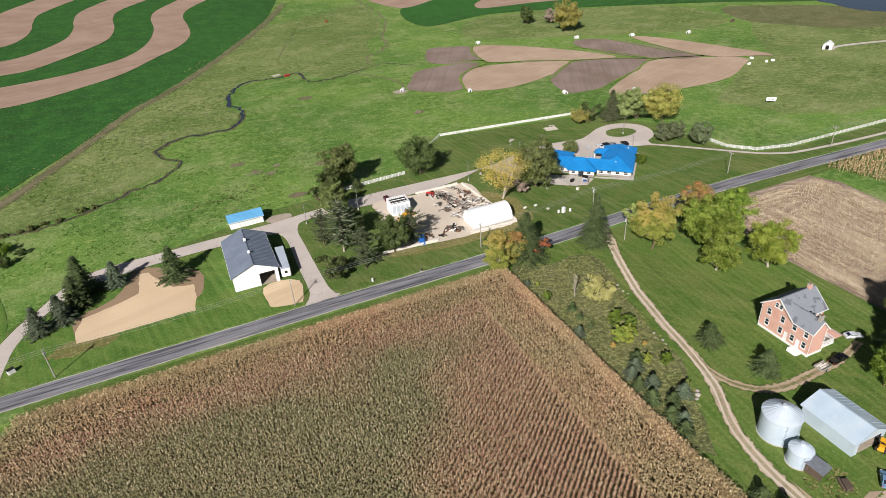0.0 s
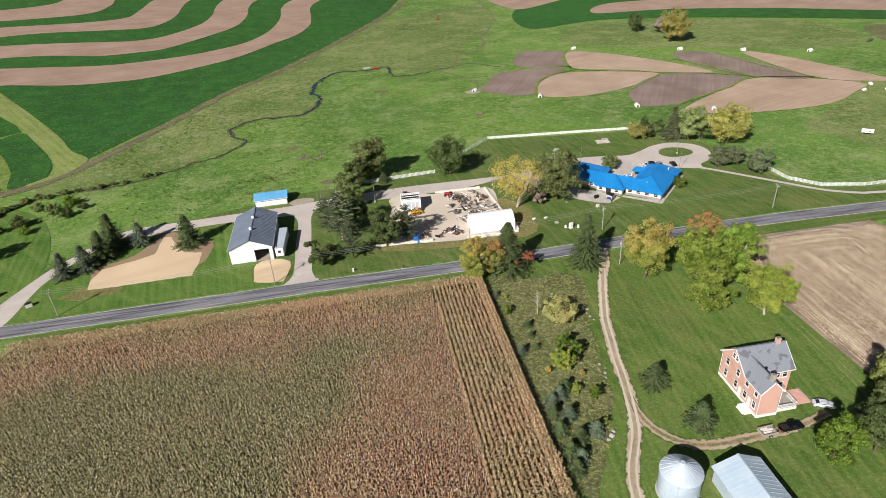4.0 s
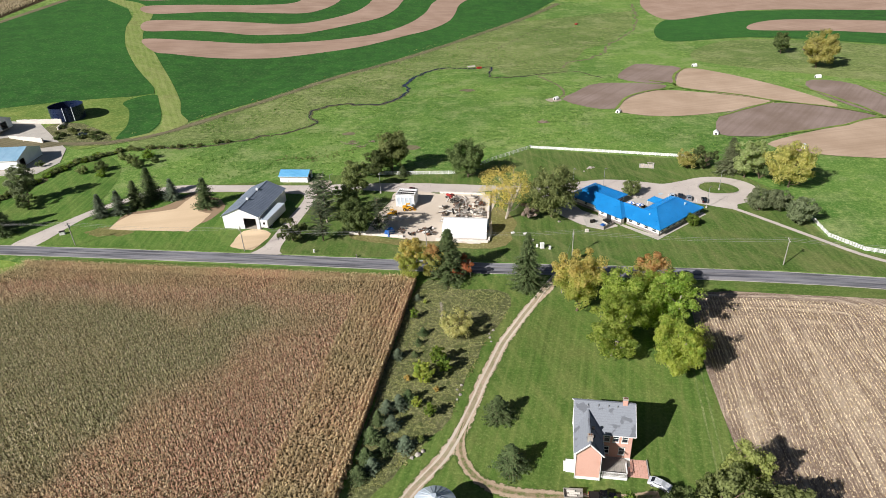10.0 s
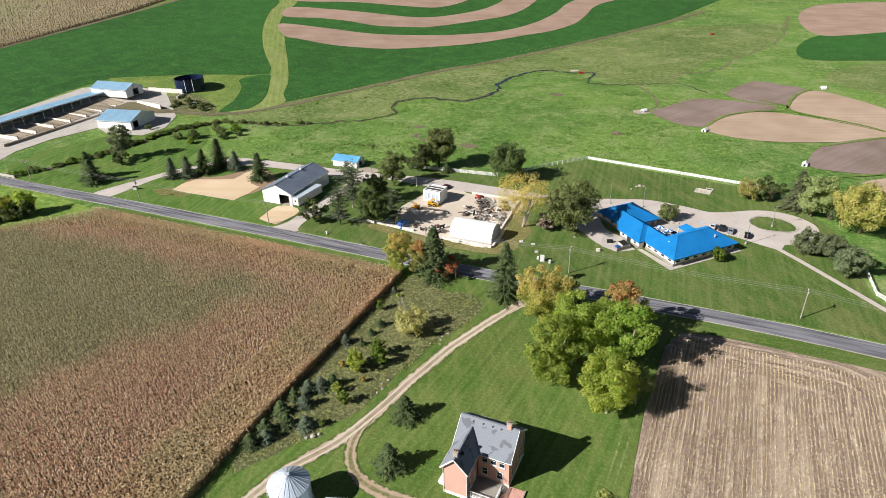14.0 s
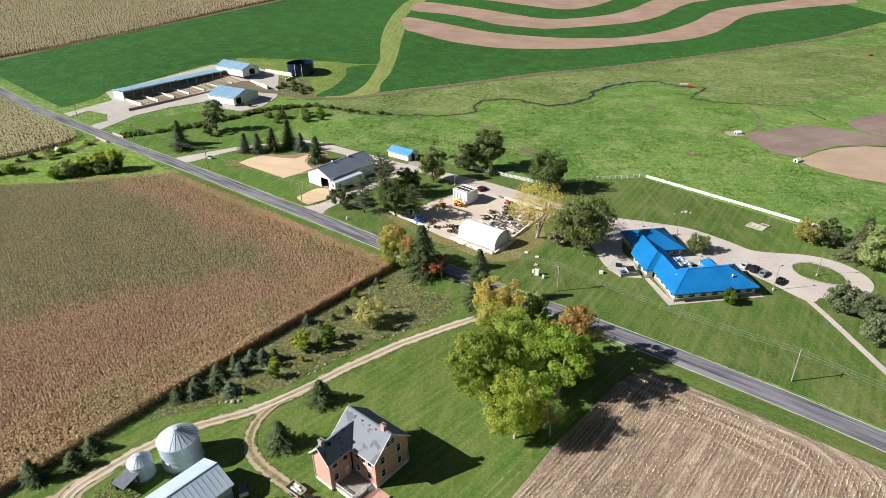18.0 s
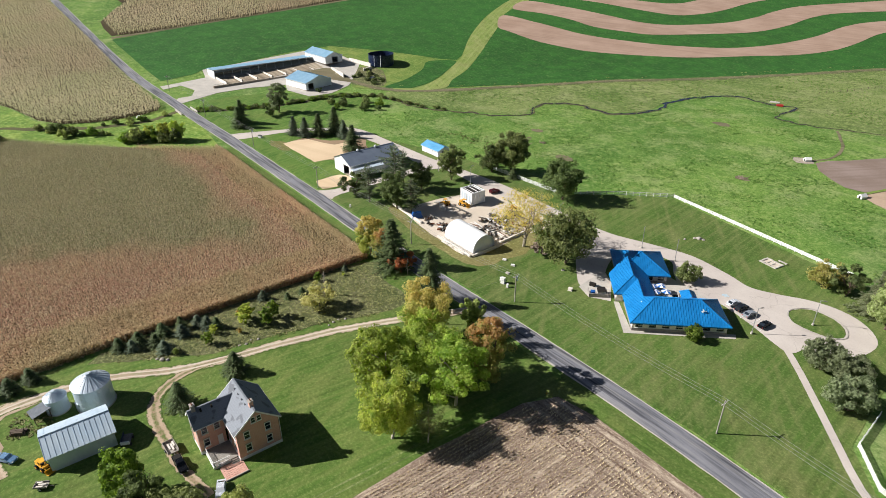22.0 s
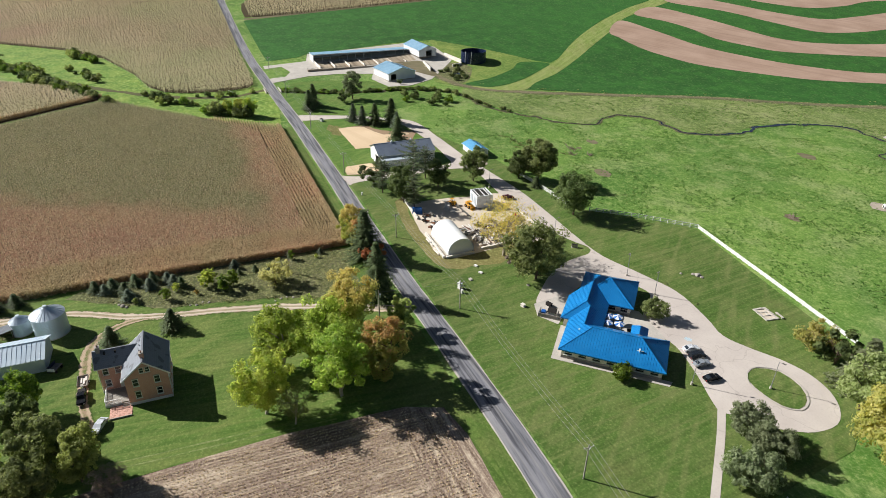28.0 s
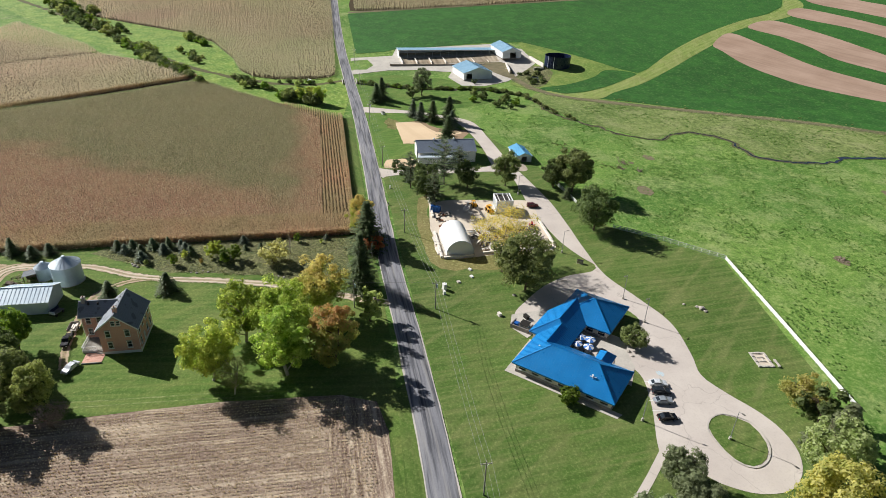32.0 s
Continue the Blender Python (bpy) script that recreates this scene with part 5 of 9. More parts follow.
corn("corn_third", [(-189, -20), (-215, -36), (-300, -110), (-160, -120), (-158, -67)], 60, 1.5, 1.0, 2.4, 4, 0.26, 12, "corn_far", "corn field beyond a second grass gap")
corn("corn_west", [(-131, 126.6), (-124, 123), (-121, 114), (-120.6, 104), (-122, 91), (-128, 79), (-141, 71), (-173, 63), (-226, 43), (-260, 17), (-330, -68), (-430, -150), (-520, 122), (-300, 126)], 45, 1.2, 1.1, 2.4, 4, 0.30, 9, "corn_far", "broad corn field beyond the creek", jitter=0.5, spread=0.9, low=0.14)
corn("corn_far", [(-306, 145), (-301, 182), (-301, 242), (-308, 372), (-330, 500), (-560, 560), (-600, 176), (-402, 176), (-384, 163), (-362, 151), (-352, 146), (-330, 145)], 70, 1.5, 1.5, 2.4, 3, 0.46, 10, "corn_far", "far dry corn field", jitter=0.5, spread=1.0, low=0.12)
corn("corn_south_east", [(203, 134), (209, 112), (215, 70), (300, 60), (320, 132)], 85, 1.4, 0.9, 2.4, 4, 0.24, 11, "corn_dry", "dry corn beside the road in the east")
zone("field_soil_west", [(-131, 126), (-124.6, 122.6), (-121.6, 114), (-121.2, 104), (-122.6, 91), (-128.6, 79.5), (-141, 71.6), (-173, 63.5), (-226, 43.5), (-260, 17.5), (-330, -67), (-440, -150), (-640, -100), (-640, 118), (-300, 126)], 0.09, "under_corn", "soil under the corn beyond the creek", smooth=False, cell=14)
zone("field_soil_second", [(-123.5, 50.5), (-156, 30), (-190, -22), (-235, -95), (-62, -112), (-83, -11)], 0.10, "under_corn", "soil under the second corn field", smooth=False, cell=14)

# loose straw on the stubble
scatter("stubble_straw", [(143.8, -10), (143.8, 62), (142.6, 84), (142, 101), (143.2, 124), (147, 130.4), (154, 131.6), (192, 131.6), (196, 124), (194, 100), (191, -10)], 7000, 14, 0.16, "straw", "loose chopped straw on the stubble", "straw", 1)


def stubble_stalks(name, outline, spacing, gap, seed, material, label):
    """Cut stalks standing in rows along y, as one body of stuff."""
    rng = np.random.default_rng(seed)
    line = np.array(outline, float)
    lo, hi = line.min(0), line.max(0)
    u, v = np.meshgrid(np.arange(lo[0], hi[0], spacing), np.arange(lo[1], hi[1], gap))
    p = np.stack([u.ravel() + rng.normal(0, 0.06, u.size), v.ravel() + rng.uniform(-gap, gap, u.size) * 0.5], 1)
    p = p[inside(p[:, 0], p[:, 1], line) & (rng.random(len(p)) < 0.8)]
    n = len(p)
    z, h = height(p[:, 0], p[:, 1]) + 0.09, rng.uniform(0.14, 0.34, n)
    faces = []
    for k in range(2):
        a = rng.uniform(0, 3.14, n)
        w = np.stack([np.cos(a), np.sin(a)], 1) * rng.uniform(0.04, 0.1, n)[:, None]
        lean = rng.normal(0, 0.08, (n, 2))
        faces.append(np.stack([np.column_stack([p - w, z]), np.column_stack([p + w, z]), np.column_stack([p + w * 0.8 + lean, z + h]), np.column_stack([p - w * 0.8 + lean, z + h])], 1))
    return tagged(part(name, quads_mesh(name, np.concatenate(faces), material), material), label, "stubble", kind="stuff")


stubble_stalks("stubble_stalks", [(144.4, 10), (144.4, 62), (143.2, 84), (142.6, 101), (143.8, 123), (148, 129.6), (192, 129.8), (195, 122), (193.4, 100), (191, 10)], 0.76, 0.3, 31, "straw", "rows of short cut stalks standing in the stubble field")

# grass tufts
scatter("pasture_tufts", [(-80, 200), (-60, 235), (-16, 262), (-8, 296), (30, 330), (60, 375), (110, 355), (105, 310), (150, 282), (190, 240), (150, 232), (98, 240), (70, 212), (20, 206), (-30, 196)], 14000, 3, 0.42, "tuft", "uneven tufts of pasture grass", clump=0.08)
scatter("pasture_tufts_far", [(-66, 262), (-36, 332), (14, 420), (74, 540), (150, 520), (130, 380), (60, 385), (20, 350), (20, 308), (-12, 300), (-10, 275), (-50, 240)], 7000, 4, 0.6, "tuft", "tussocks of rough pasture beyond the creek", clump=0.06)
scatter("meadow_weeds", [(72, 126), (84, 127), (96, 126), (92, 105), (87, 79), (78, 61), (72.5, 58)], 14000, 5, 0.28, "weeds", "dry weeds of the unmown meadow", "weeds", 4)
scatter("lane_weeds", [(-92, 246), (-82, 257), (-71, 275), (-41, 337), (-28, 364), (9, 425), (70, 550), (66, 552), (4, 428), (-33, 367), (-46, 340), (-76, 278), (-87, 259), (-96, 248)], 2600, 21, 0.7, "leaf_olive", "rank weeds along the dirt lane", "weeds", 4, clump=0.09)
scatter("meadow_edge_weeds", [(97, 126), (97.4, 117), (93.4, 105), (90.4, 92), (88.4, 79), (83.4, 69.5), (78.4, 60.5), (76.4, 60.5), (81.2, 69.5), (86.4, 79), (88.4, 92), (91.4, 105), (95.4, 117), (95, 125)], 1500, 22, 0.4, "weeds", "tall pale weeds along the meadow's edge", "weeds", 4, clump=0.25)
scatter("shack_weeds", [(84.6, 39.4), (90.8, 37.6), (92.2, 41.6), (90.6, 45.6), (86, 46.4), (84, 43)], 170, 23, 0.4, "weeds", "tall weeds round the wooden shack", "weeds", 4)
scatter("pasture_rushes", [(-8, 216), (4, 214), (14, 222), (26, 232), (22, 238), (8, 230), (-6, 224)], 150, 24, 0.6, "leaf_olive", "dark clumps of rushes in the pasture", "rushes", 5, clump=0.2)
sedge_line = curve_through(CREEK[4:-4], 1.0)
sedge_tan = np.gradient(sedge_line, axis=0)
sedge_tan /= np.linalg.norm(sedge_tan, axis=1)[:, None]
sedge_nor = np.stack([-sedge_tan[:, 1], sedge_tan[:, 0]], 1)
for side in (-1, 1):
    scatter("creek_sedge", np.concatenate([sedge_line + sedge_nor * side * 0.7, (sedge_line + sedge_nor * side * 3.0)[::-1]]), 1500, 6 + side, 0.45, "leaf_dark", "dark sedge along the creek bank", "sedge", 3, clump=0.16)

# trees round the yard and along the road
GROW = dict(pine=1.35, round=1.4, round_b=1.42, open=1.45, maple=1.24, maple_tall=1.24, spruce=1.2, spruce_b=1.42, spruce_big=1.25, juniper=1.25, bush=1.2)
for args in (
    ("pine", 33.5, 163.7, 0.98, "needles_pine", "bark_pale", "tall dark pine with bare lower trunk beside the drive"),
    ("bush", 26.5, 150.5, 1.9, "leaf_dark", "bark", "dark round shrub by the driveway"),
    ("pine", 36.5, 151, 0.78, "needles_pine", "bark", "dense dark pine by the road"),
    ("pine", 53.4, 157.0, 0.72, "needles_pine", "bark", "ragged dark pine beside the storage yard"),
    ("round_b", 47, 155.5, 0.8, "leaf_dark", "bark", "dark leafy tree beside the storage yard"),
    ("pine", 29, 170, 0.72, "needles_pine", "bark", "dark pine on the lawn by the driveway"),
    ("round_b", 37.6, 186, 0.8, "leaf_olive", "bark", "tall dark green tree beside the drive"),
    ("round_b", 38.5, 171.5, 0.66, "leaf_dark", "bark", "dark leafy tree shading the lawn"),
    ("round_b", 45.3, 209, 1.05, "leaf_olive", "bark", "green tree at the pasture fence"),
    ("round_b", 40.6, 203.4, 0.72, "leaf_dark", "bark", "dark leafy tree beside the lane at the pasture fence"),
    ("spruce_young", 50.5, 205.5, 2.0, "needles", "bark", "small dark spruce at the fence"),
    ("bush", 35.5, 203, 1.5, "leaf_dark", "bark", "dark bush at the end of the fence"),
    ("round", 75.8, 205.5, 0.92, "leaf_dark", "bark", "round dark green tree at the fence"),
    ("open", 92.7, 171, 0.95, "leaf_gold", "bark_pale", "open golden autumn tree beside the yard"),
    ("round", 107.5, 173.6, 1.06, "leaf_olive", "bark", "spreading dark green tree by the office"),
    ("bush", 100, 172, 1.3, "twigs", "bark", "half bare grey brush beside the golden tree"),
    ("maple_tall", 69.2, 131.6, 0.66, "leaf_orange", "bark_pale", "roadside maple turning yellow and ochre"),
    ("maple_tall", 75.2, 132.4, 0.56, "leaf_red", "bark", "roadside maple turning orange"),
    ("spruce_b", 79.4, 133.0, 0.9, "needles", "bark", "dark spruce at the roadside"),
    ("bush", 83.4, 133.4, 1.5, "leaf_rust", "bark", "small red autumn tree at the roadside"),
    ("spruce_big", 101.3, 130.2, 0.95, "needles", "bark", "large dark spruce at the head of the farm track"),
    ("young", 117.2, 131.6, 2.0, "leaf_pale", "bark", "pale green young tree by the road"),
    ("willow", 158, 219, 1.4, "leaf_straw", "bark", "small golden tree by the white fence"),
    ("bush", 163.8, 219.5, 2.0, "leaf_dark", "bark", "dark bushes by the white fence"),
    ("spruce_b", 172, 216, 0.8, "leaf_grey", "bark", "tall grey evergreen behind the turning circle"),
    ("round_b", 176.3, 211, 0.9, "leaf_bright", "bark", "pale green round tree by the turning circle"),
    ("bush", 181.5, 210.5, 2.0, "leaf_dark", "bark", "dense dark shrub between the trees"),
    ("round", 188.8, 203, 1.0, "leaf_straw", "bark", "large yellow-green round tree"),
    ("juniper", 174.2, 183.6, 0.9, "leaf_grey", "bark", "grey-green spreading juniper by the footpath"),
    ("juniper", 180, 184, 0.78, "leaf_grey", "bark", "grey-green juniper by the footpath"),
    ("juniper", 183.5, 174.5, 0.98, "leaf_grey", "bark", "broad grey-green juniper at the white fence"),
    ("juniper", 134.6, 192.2, 0.66, "leaf_olive", "bark", "rounded green shrub at the courtyard"),
    ("juniper", 151, 170.6, 0.46, "leaf_green", "bark", "clipped yellow-green shrub at the office wall"),
    ("round_b", 248, 417, 0.8, "leaf_dark", "bark", "dark bushy tree alone in the far pasture"),
    ("round", 256, 379, 1.25, "leaf_straw", "bark", "great spreading tree alone in the far pasture"),
    ("bush", 264, 408, 2.6, "twigs", "bark", "bare bush under the far trees"),
    ("maple_tall", -86.6, 171.4, 0.78, "leaf_grey", "bark", "leafy tree beside the creek"),
    ("bush", -82, 166, 1.4, "leaf_dark", "bark", "dark bush beside the creek"),
    ("spruce", -49.3, 162.4, 0.76, "needles_blue", "bark", "blue spruce beside the gravel drive"),
    ("spruce", -44, 165.4, 0.78, "needles_blue", "bark", "blue spruce beside the gravel drive"),
    ("spruce_b", -40.6, 170.6, 0.72, "needles", "bark", "dark spruce beside the gravel drive"),
    ("spruce_b", -39.4, 178.2, 0.86, "needles", "bark", "dark spruce beside the gravel drive"),
    ("spruce", -30.8, 178, 0.74, "needles_blue", "bark", "small blue spruce beside the gravel drive"),
    ("spruce", -15, 173.4, 0.98, "needles", "bark", "dense dark spruce beside the sand pad"),
    ("spruce", -74.6, 146.4, 0.9, "needles", "bark", "dark spruce by the creek lawn"),
    ("spruce_b", -80, 149.6, 0.8, "needles", "bark", "dark spruce by the creek lawn"),
    ("bush", -108, 205, 0.7, "leaf_dark", "bark", "small round tree on the mown slope"),
):
    tree(*args[:3], args[3] * GROW.get(args[0], 1.0) * (0.86 if args[1] < -10 and "spruce" in args[0] else 1.0), args[4], args[5], args[6], (1.5 if args[1] < -10 else 1.45) if args[0] in ("spruce", "spruce_b") else 1.0, category="shrub" if args[0] in ("bush", "juniper") else "tree")

# the maples on the lawn, and what stands round the brick house
for kind, x, y, size, wide, lm, bark, label in (
    ("maple", 114.2, 120, 1.14, 0.9, "leaf_orange", "bark", "big maple turning ochre at the top, green below"),
    ("maple_tall", 121.6, 102.6, 1.06, 1.12, "leaf_maple", "bark_pale", "big yellow-green maple on the lawn"),
    ("maple", 125.2, 111.2, 1.18, 0.96, "leaf_maple", "bark", "tall yellow-green maple on the lawn"),
    ("maple_tall", 134.6, 112.6, 1.12, 1.1, "leaf_maple", "bark_pale", "tall green maple at the field edge"),
    ("maple", 134.6, 97.2, 0.94, 1.02, "leaf_yellow", "bark_pale", "yellow maple with a pale trunk at the field edge"),
    ("open", 139.6, 102.2, 0.72, 0.75, "leaf_olive", "bark_pale", "thin half-bare tree at the edge of the stubble"),
    ("maple_tall", 132.2, 122.4, 1.0, 1.08, "leaf_red", "bark", "maple turning red near the road"),
    ("cedar", 97.6, 80.4, 1.12, 1.3, "needles", "bark", "dark rounded evergreen on the house lawn"),
    ("cedar", 101.0, 67.6, 1.22, 1.2, "needles", "bark", "dark rounded evergreen beside the house"),
    ("round_b", 118.6, 53.2, 1.0, 0.8, "leaf_green", "bark", "leafy green tree behind the machine shed"),
    ("cedar", 130.6, 61.0, 1.2, 0.95, "needles", "bark", "dark evergreen under the leafy trees"),
    ("round_b", 128.4, 54.6, 1.05, 0.85, "leaf_dark", "bark", "dark leafy tree in the group by the field edge"),
    ("round_b", 135.2, 58.4, 1.15, 0.92, "leaf_olive", "bark", "olive tree with thinning leaves in the group"),
    ("round_b", 140.2, 64.8, 1.08, 0.86, "leaf_pale", "bark", "tree with thinning pale yellow leaves at the field edge"),
    ("round_b", 143.8, 58.2, 1.05, 0.9, "leaf_olive", "bark", "broad olive tree at the field edge"),
    ("round_b", 140.6, 51.6, 1.0, 0.9, "leaf_green", "bark", "green leafy tree at the field edge"),
    ("open", 145.4, 70.0, 0.5, 1.0, "twigs", "bark", "nearly bare tree at the stubble field"),
):
    tree(kind, x, y, size, lm, bark, label, wide)

for i, (x, y, k, s, lm) in enumerate((
    (72.9, 121, "spruce_young", 0.75, "needles_blue"), (75.1, 119.4, "young", 0.25, "leaf_yellow"), (73.6, 112.4, "young", 0.55, "leaf_green"), (77.2, 106, "spruce_young", 0.95, "needles"), (76.8, 102, "spruce_young", 0.8, "needles"),
    (73.1, 96.8, "spruce_young", 1.1, "needles_blue"), (76.8, 97.6, "spruce_young", 0.7, "needles"), (80.9, 89, "young", 0.95, "leaf_yellow"), (84.4, 93, "young", 0.85, "leaf_green"),
    (76.9, 89, "young", 0.35, "leaf_gold"), (83.9, 86.4, "young", 0.3, "leaf_gold"), (76.8, 81, "spruce_young", 1.35, "needles_blue"), (80.4, 81.4, "young", 0.5, "leaf_yellow"),
    (83.8, 79, "young", 0.65, "leaf_green"), (73.6, 75.8, "cedar", 0.6, "needles"), (76.7, 75, "spruce_young", 1.35, "needles_blue"), (73.4, 71.4, "spruce_young", 1.4, "needles"),
    (76.8, 69, "spruce_young", 1.35, "needles"), (80.6, 70, "spruce_young", 1.35, "needles_blue"), (73.8, 66, "spruce_young", 1.4, "needles"), (73.5, 61.8, "spruce_young", 1.35, "needles"),
    (78.6, 82.8, "spruce_young", 1.3, "needles"), (74.6, 79.4, "spruce_young", 1.25, "needles_blue"), (82.6, 95.6, "young", 0.9, "leaf_green"), (79.4, 90.2, "young", 0.85, "leaf_yellow"), (83.2, 71.8, "young", 0.35, "leaf_pale"), (75.4, 64.2, "spruce_young", 1.2, "needles_blue"), (85.6, 106.4, "willow", 1.0, "leaf_willow"), (74, 44, "spruce_young", 1.5, "needles"), (75.6, 40, "spruce_young", 1.6, "needles"), (73.2, 34, "cedar", 0.9, "needles"))):
    tree(k, x, y, s * (1.3 if k == "willow" else 1.2 if "spruce" in k else 1.2), lm, "bark", "pale feathery young willow in the meadow" if k == "willow" else "young evergreen planted in the meadow" if "spruce" in k or k == "cedar" else "young leafy sapling in the meadow", name="sapling", category="sapling", group="saplings in the meadow")

rng = np.random.default_rng(12)
WEST_GROVES = [  # from, to, how many, spread, least and greatest size
    ((-178, 8), (-126, 48), 50, 3.2, 0.4, 1.2),
    ((-150, 34), (-112, 56), 16, 2.4, 0.4, 1.0),
    ((-228, -18), (-184, 14), 34, 4.8, 0.4, 1.2),
    ((-244, 22), (-212, 40), 14, 2.6, 0.6, 1.2),
    ((-122, 70), (-98, 94), 12, 3.0, 0.4, 1.0),
    ((-340, -92), (-250, -26), 44, 10.0, 0.5, 1.5),
    ((-380, -110), (-330, -70), 18, 8.0, 0.8, 1.9),
    ((-84, 99), (-70, 118), 10, 2.2, 0.8, 1.5),
    ((-200, 30), (-160, 44), 12, 5.0, 0.4, 1.0),
    ((-112, 124), (-112, 96), 8, 3.0, 0.3, 0.7),
]
WEST_SCRUB = [(-77, 113, 0.72), (-73, 118, 0.8), (-80, 108, 0.6)]
for (ax, ay), (bx, by), count, spread, least, most in WEST_GROVES:
    for i in range(count):
        f = (i + 0.5) / count
        WEST_SCRUB.append((ax + (bx - ax) * f + float(rng.normal(0, spread * 0.6)), ay + (by - ay) * f + float(rng.normal(0, spread * 0.6)), float(rng.uniform(least, most))))
for i, (x, y, size) in enumerate(WEST_SCRUB):
    big = i < 3
    tree("round_b" if big else "scrub", x, y, size, "leaf_yellow" if big else ("leaf_dark", "leaf_green", "leaf_olive", "leaf_pale", "leaf_dark")[i % 5], "bark",
         "yellow-green tree clump by the creek" if big else "scrubby bush along the creek valley", name="tree" if big else "bush", category="tree" if big else "bush", group="scrub along the creek")
brush_line = curve_through([(-113, 138), (-106, 152), (-98, 180), (-96, 205), (-86, 224), (-78, 229), (-60, 232), (-40, 240)], 1.5)
for i, p in enumerate(brush_line):
    dense = i < 62
    if not dense and i % 3:
        continue
    x, y = float(p[0] + rng.normal(0, 0.9)), float(p[1] + rng.normal(0, 0.9))
    tree("scrub", x, y, float(rng.uniform(0.24, 0.5)), ("leaf_olive", "leaf_dark", "leaf_green")[i % 3], "bark", "low brush along the creek", wide=1.6, name="bush", category="bush", group="brush along the creek")
for i in range(16):
    x, y = float(rng.uniform(-132, -104)), float(rng.uniform(236, 250))
    tree("scrub", x, y, float(rng.uniform(0.3, 0.55)), ("leaf_olive", "leaf_dark")[i % 2], "bark", "low weedy bush behind the farmyard", wide=1.4, name="bush", category="bush", group="weeds behind the farmyard")
for i, (x, y, size) in enumerate(((-84, 200, 0.8), (-78, 203, 1.0), (-74, 197, 0.7), (-70, 212, 0.9), (-64, 208, 0.8), (-66, 218, 0.9), (-76, 216, 0.8), (-60, 214, 0.6))):
    tree("scrub", x, y, size, ("leaf_olive", "leaf_dark", "leaf_green")[i % 3], "bark", "grown bush in the brush by the creek", name="bush", category="bush", group="brush along the creek")

# ---- buildings ----
def gable_building(name, label, x, y, turn, length, width, eave, ridge, wall_mat, roof_mat, doors=(), windows=(), over=0.4, panel=0.9, base=0.0, wall=0.18, trim="white"):
    """A gabled building: its length runs along local x from 0, its width along y; doors = (side, start, end, sill, head, open)."""
    t = thing(name, label, "building", at(x, y, turn))
    sides = {"s": ((0, 0), (length, 0)), "e": ((length, 0), (length, width)), "n": ((length, width), (0, width)), "w": ((0, width), (0, 0))}
    for s, (a, b) in sides.items():
        holes = [d[1:5] for d in doors if d[0] == s] + [w[1:5] for w in windows if w[0] == s]
        _, m = wall_with_openings(a, b, base, eave, holes, wall, wall_mat, t)
        for w in windows:
            if w[0] == s:
                window_in(m, *w[1:5], t)
        for d in doors:
            if d[0] == s and not d[5]:
                door_in(m, d[1], d[2], d[4], t, d[6] if len(d) > 6 else "white", sill=d[3])
            if d[0] == s and d[5]:
                bm = bmesh.new()
                box(d[1] - 0.12, -0.05, d[3], d[1], wall, d[4] + 0.12, bm, m)
                box(d[2], -0.05, d[3], d[2] + 0.12, wall, d[4] + 0.12, bm, m)
                box(d[1], -0.05, d[4], d[2], wall, d[4] + 0.12, bm, m)
                part("door_frame", bm, trim, t)
    mid = width / 2
    for xx in (0.0, length - wall):
        bm = bmesh.new()
        vs = [[bm.verts.new((xx + k * wall, yy, zz)) for yy, zz in ((0, eave), (width, eave), (mid, ridge - 0.06))] for k in (0, 1)]
        bm.faces.new(vs[0])
        bm.faces.new(vs[1])
        for i in range(3):
            bm.faces.new((vs[0][i], vs[0][(i + 1) % 3], vs[1][(i + 1) % 3], vs[1][i]))
        part("gable", bm, wall_mat, t)
    slope = (ridge - eave) / mid
    lo = eave - over * slope
    for sy in (0, 1):
        ye = -over if sy == 0 else width + over
        pts = [(-over, ye, lo), (length + over, ye, lo), (length + over, mid, ridge), (-over, mid, ridge)]
        roof_panels(pts, (1, 0, 0), panel, roof_mat, t)
    part("ridge_cap", box(-over, mid - 0.18, ridge + 0.03, length + over, mid + 0.18, ridge + 0.12), roof_mat, t)
    for sy, ye in ((0, -over), (1, width + over)):
        part("gutter", box(-over, ye - 0.1 if sy == 0 else ye, lo - 0.12, length + over, ye if sy == 0 else ye + 0.1, lo + 0.02), trim, t)
    part("floor_slab", box(0.1, 0.1, -0.3, length - 0.1, width - 0.1, base + 0.16), "concrete_old", t)
    return t


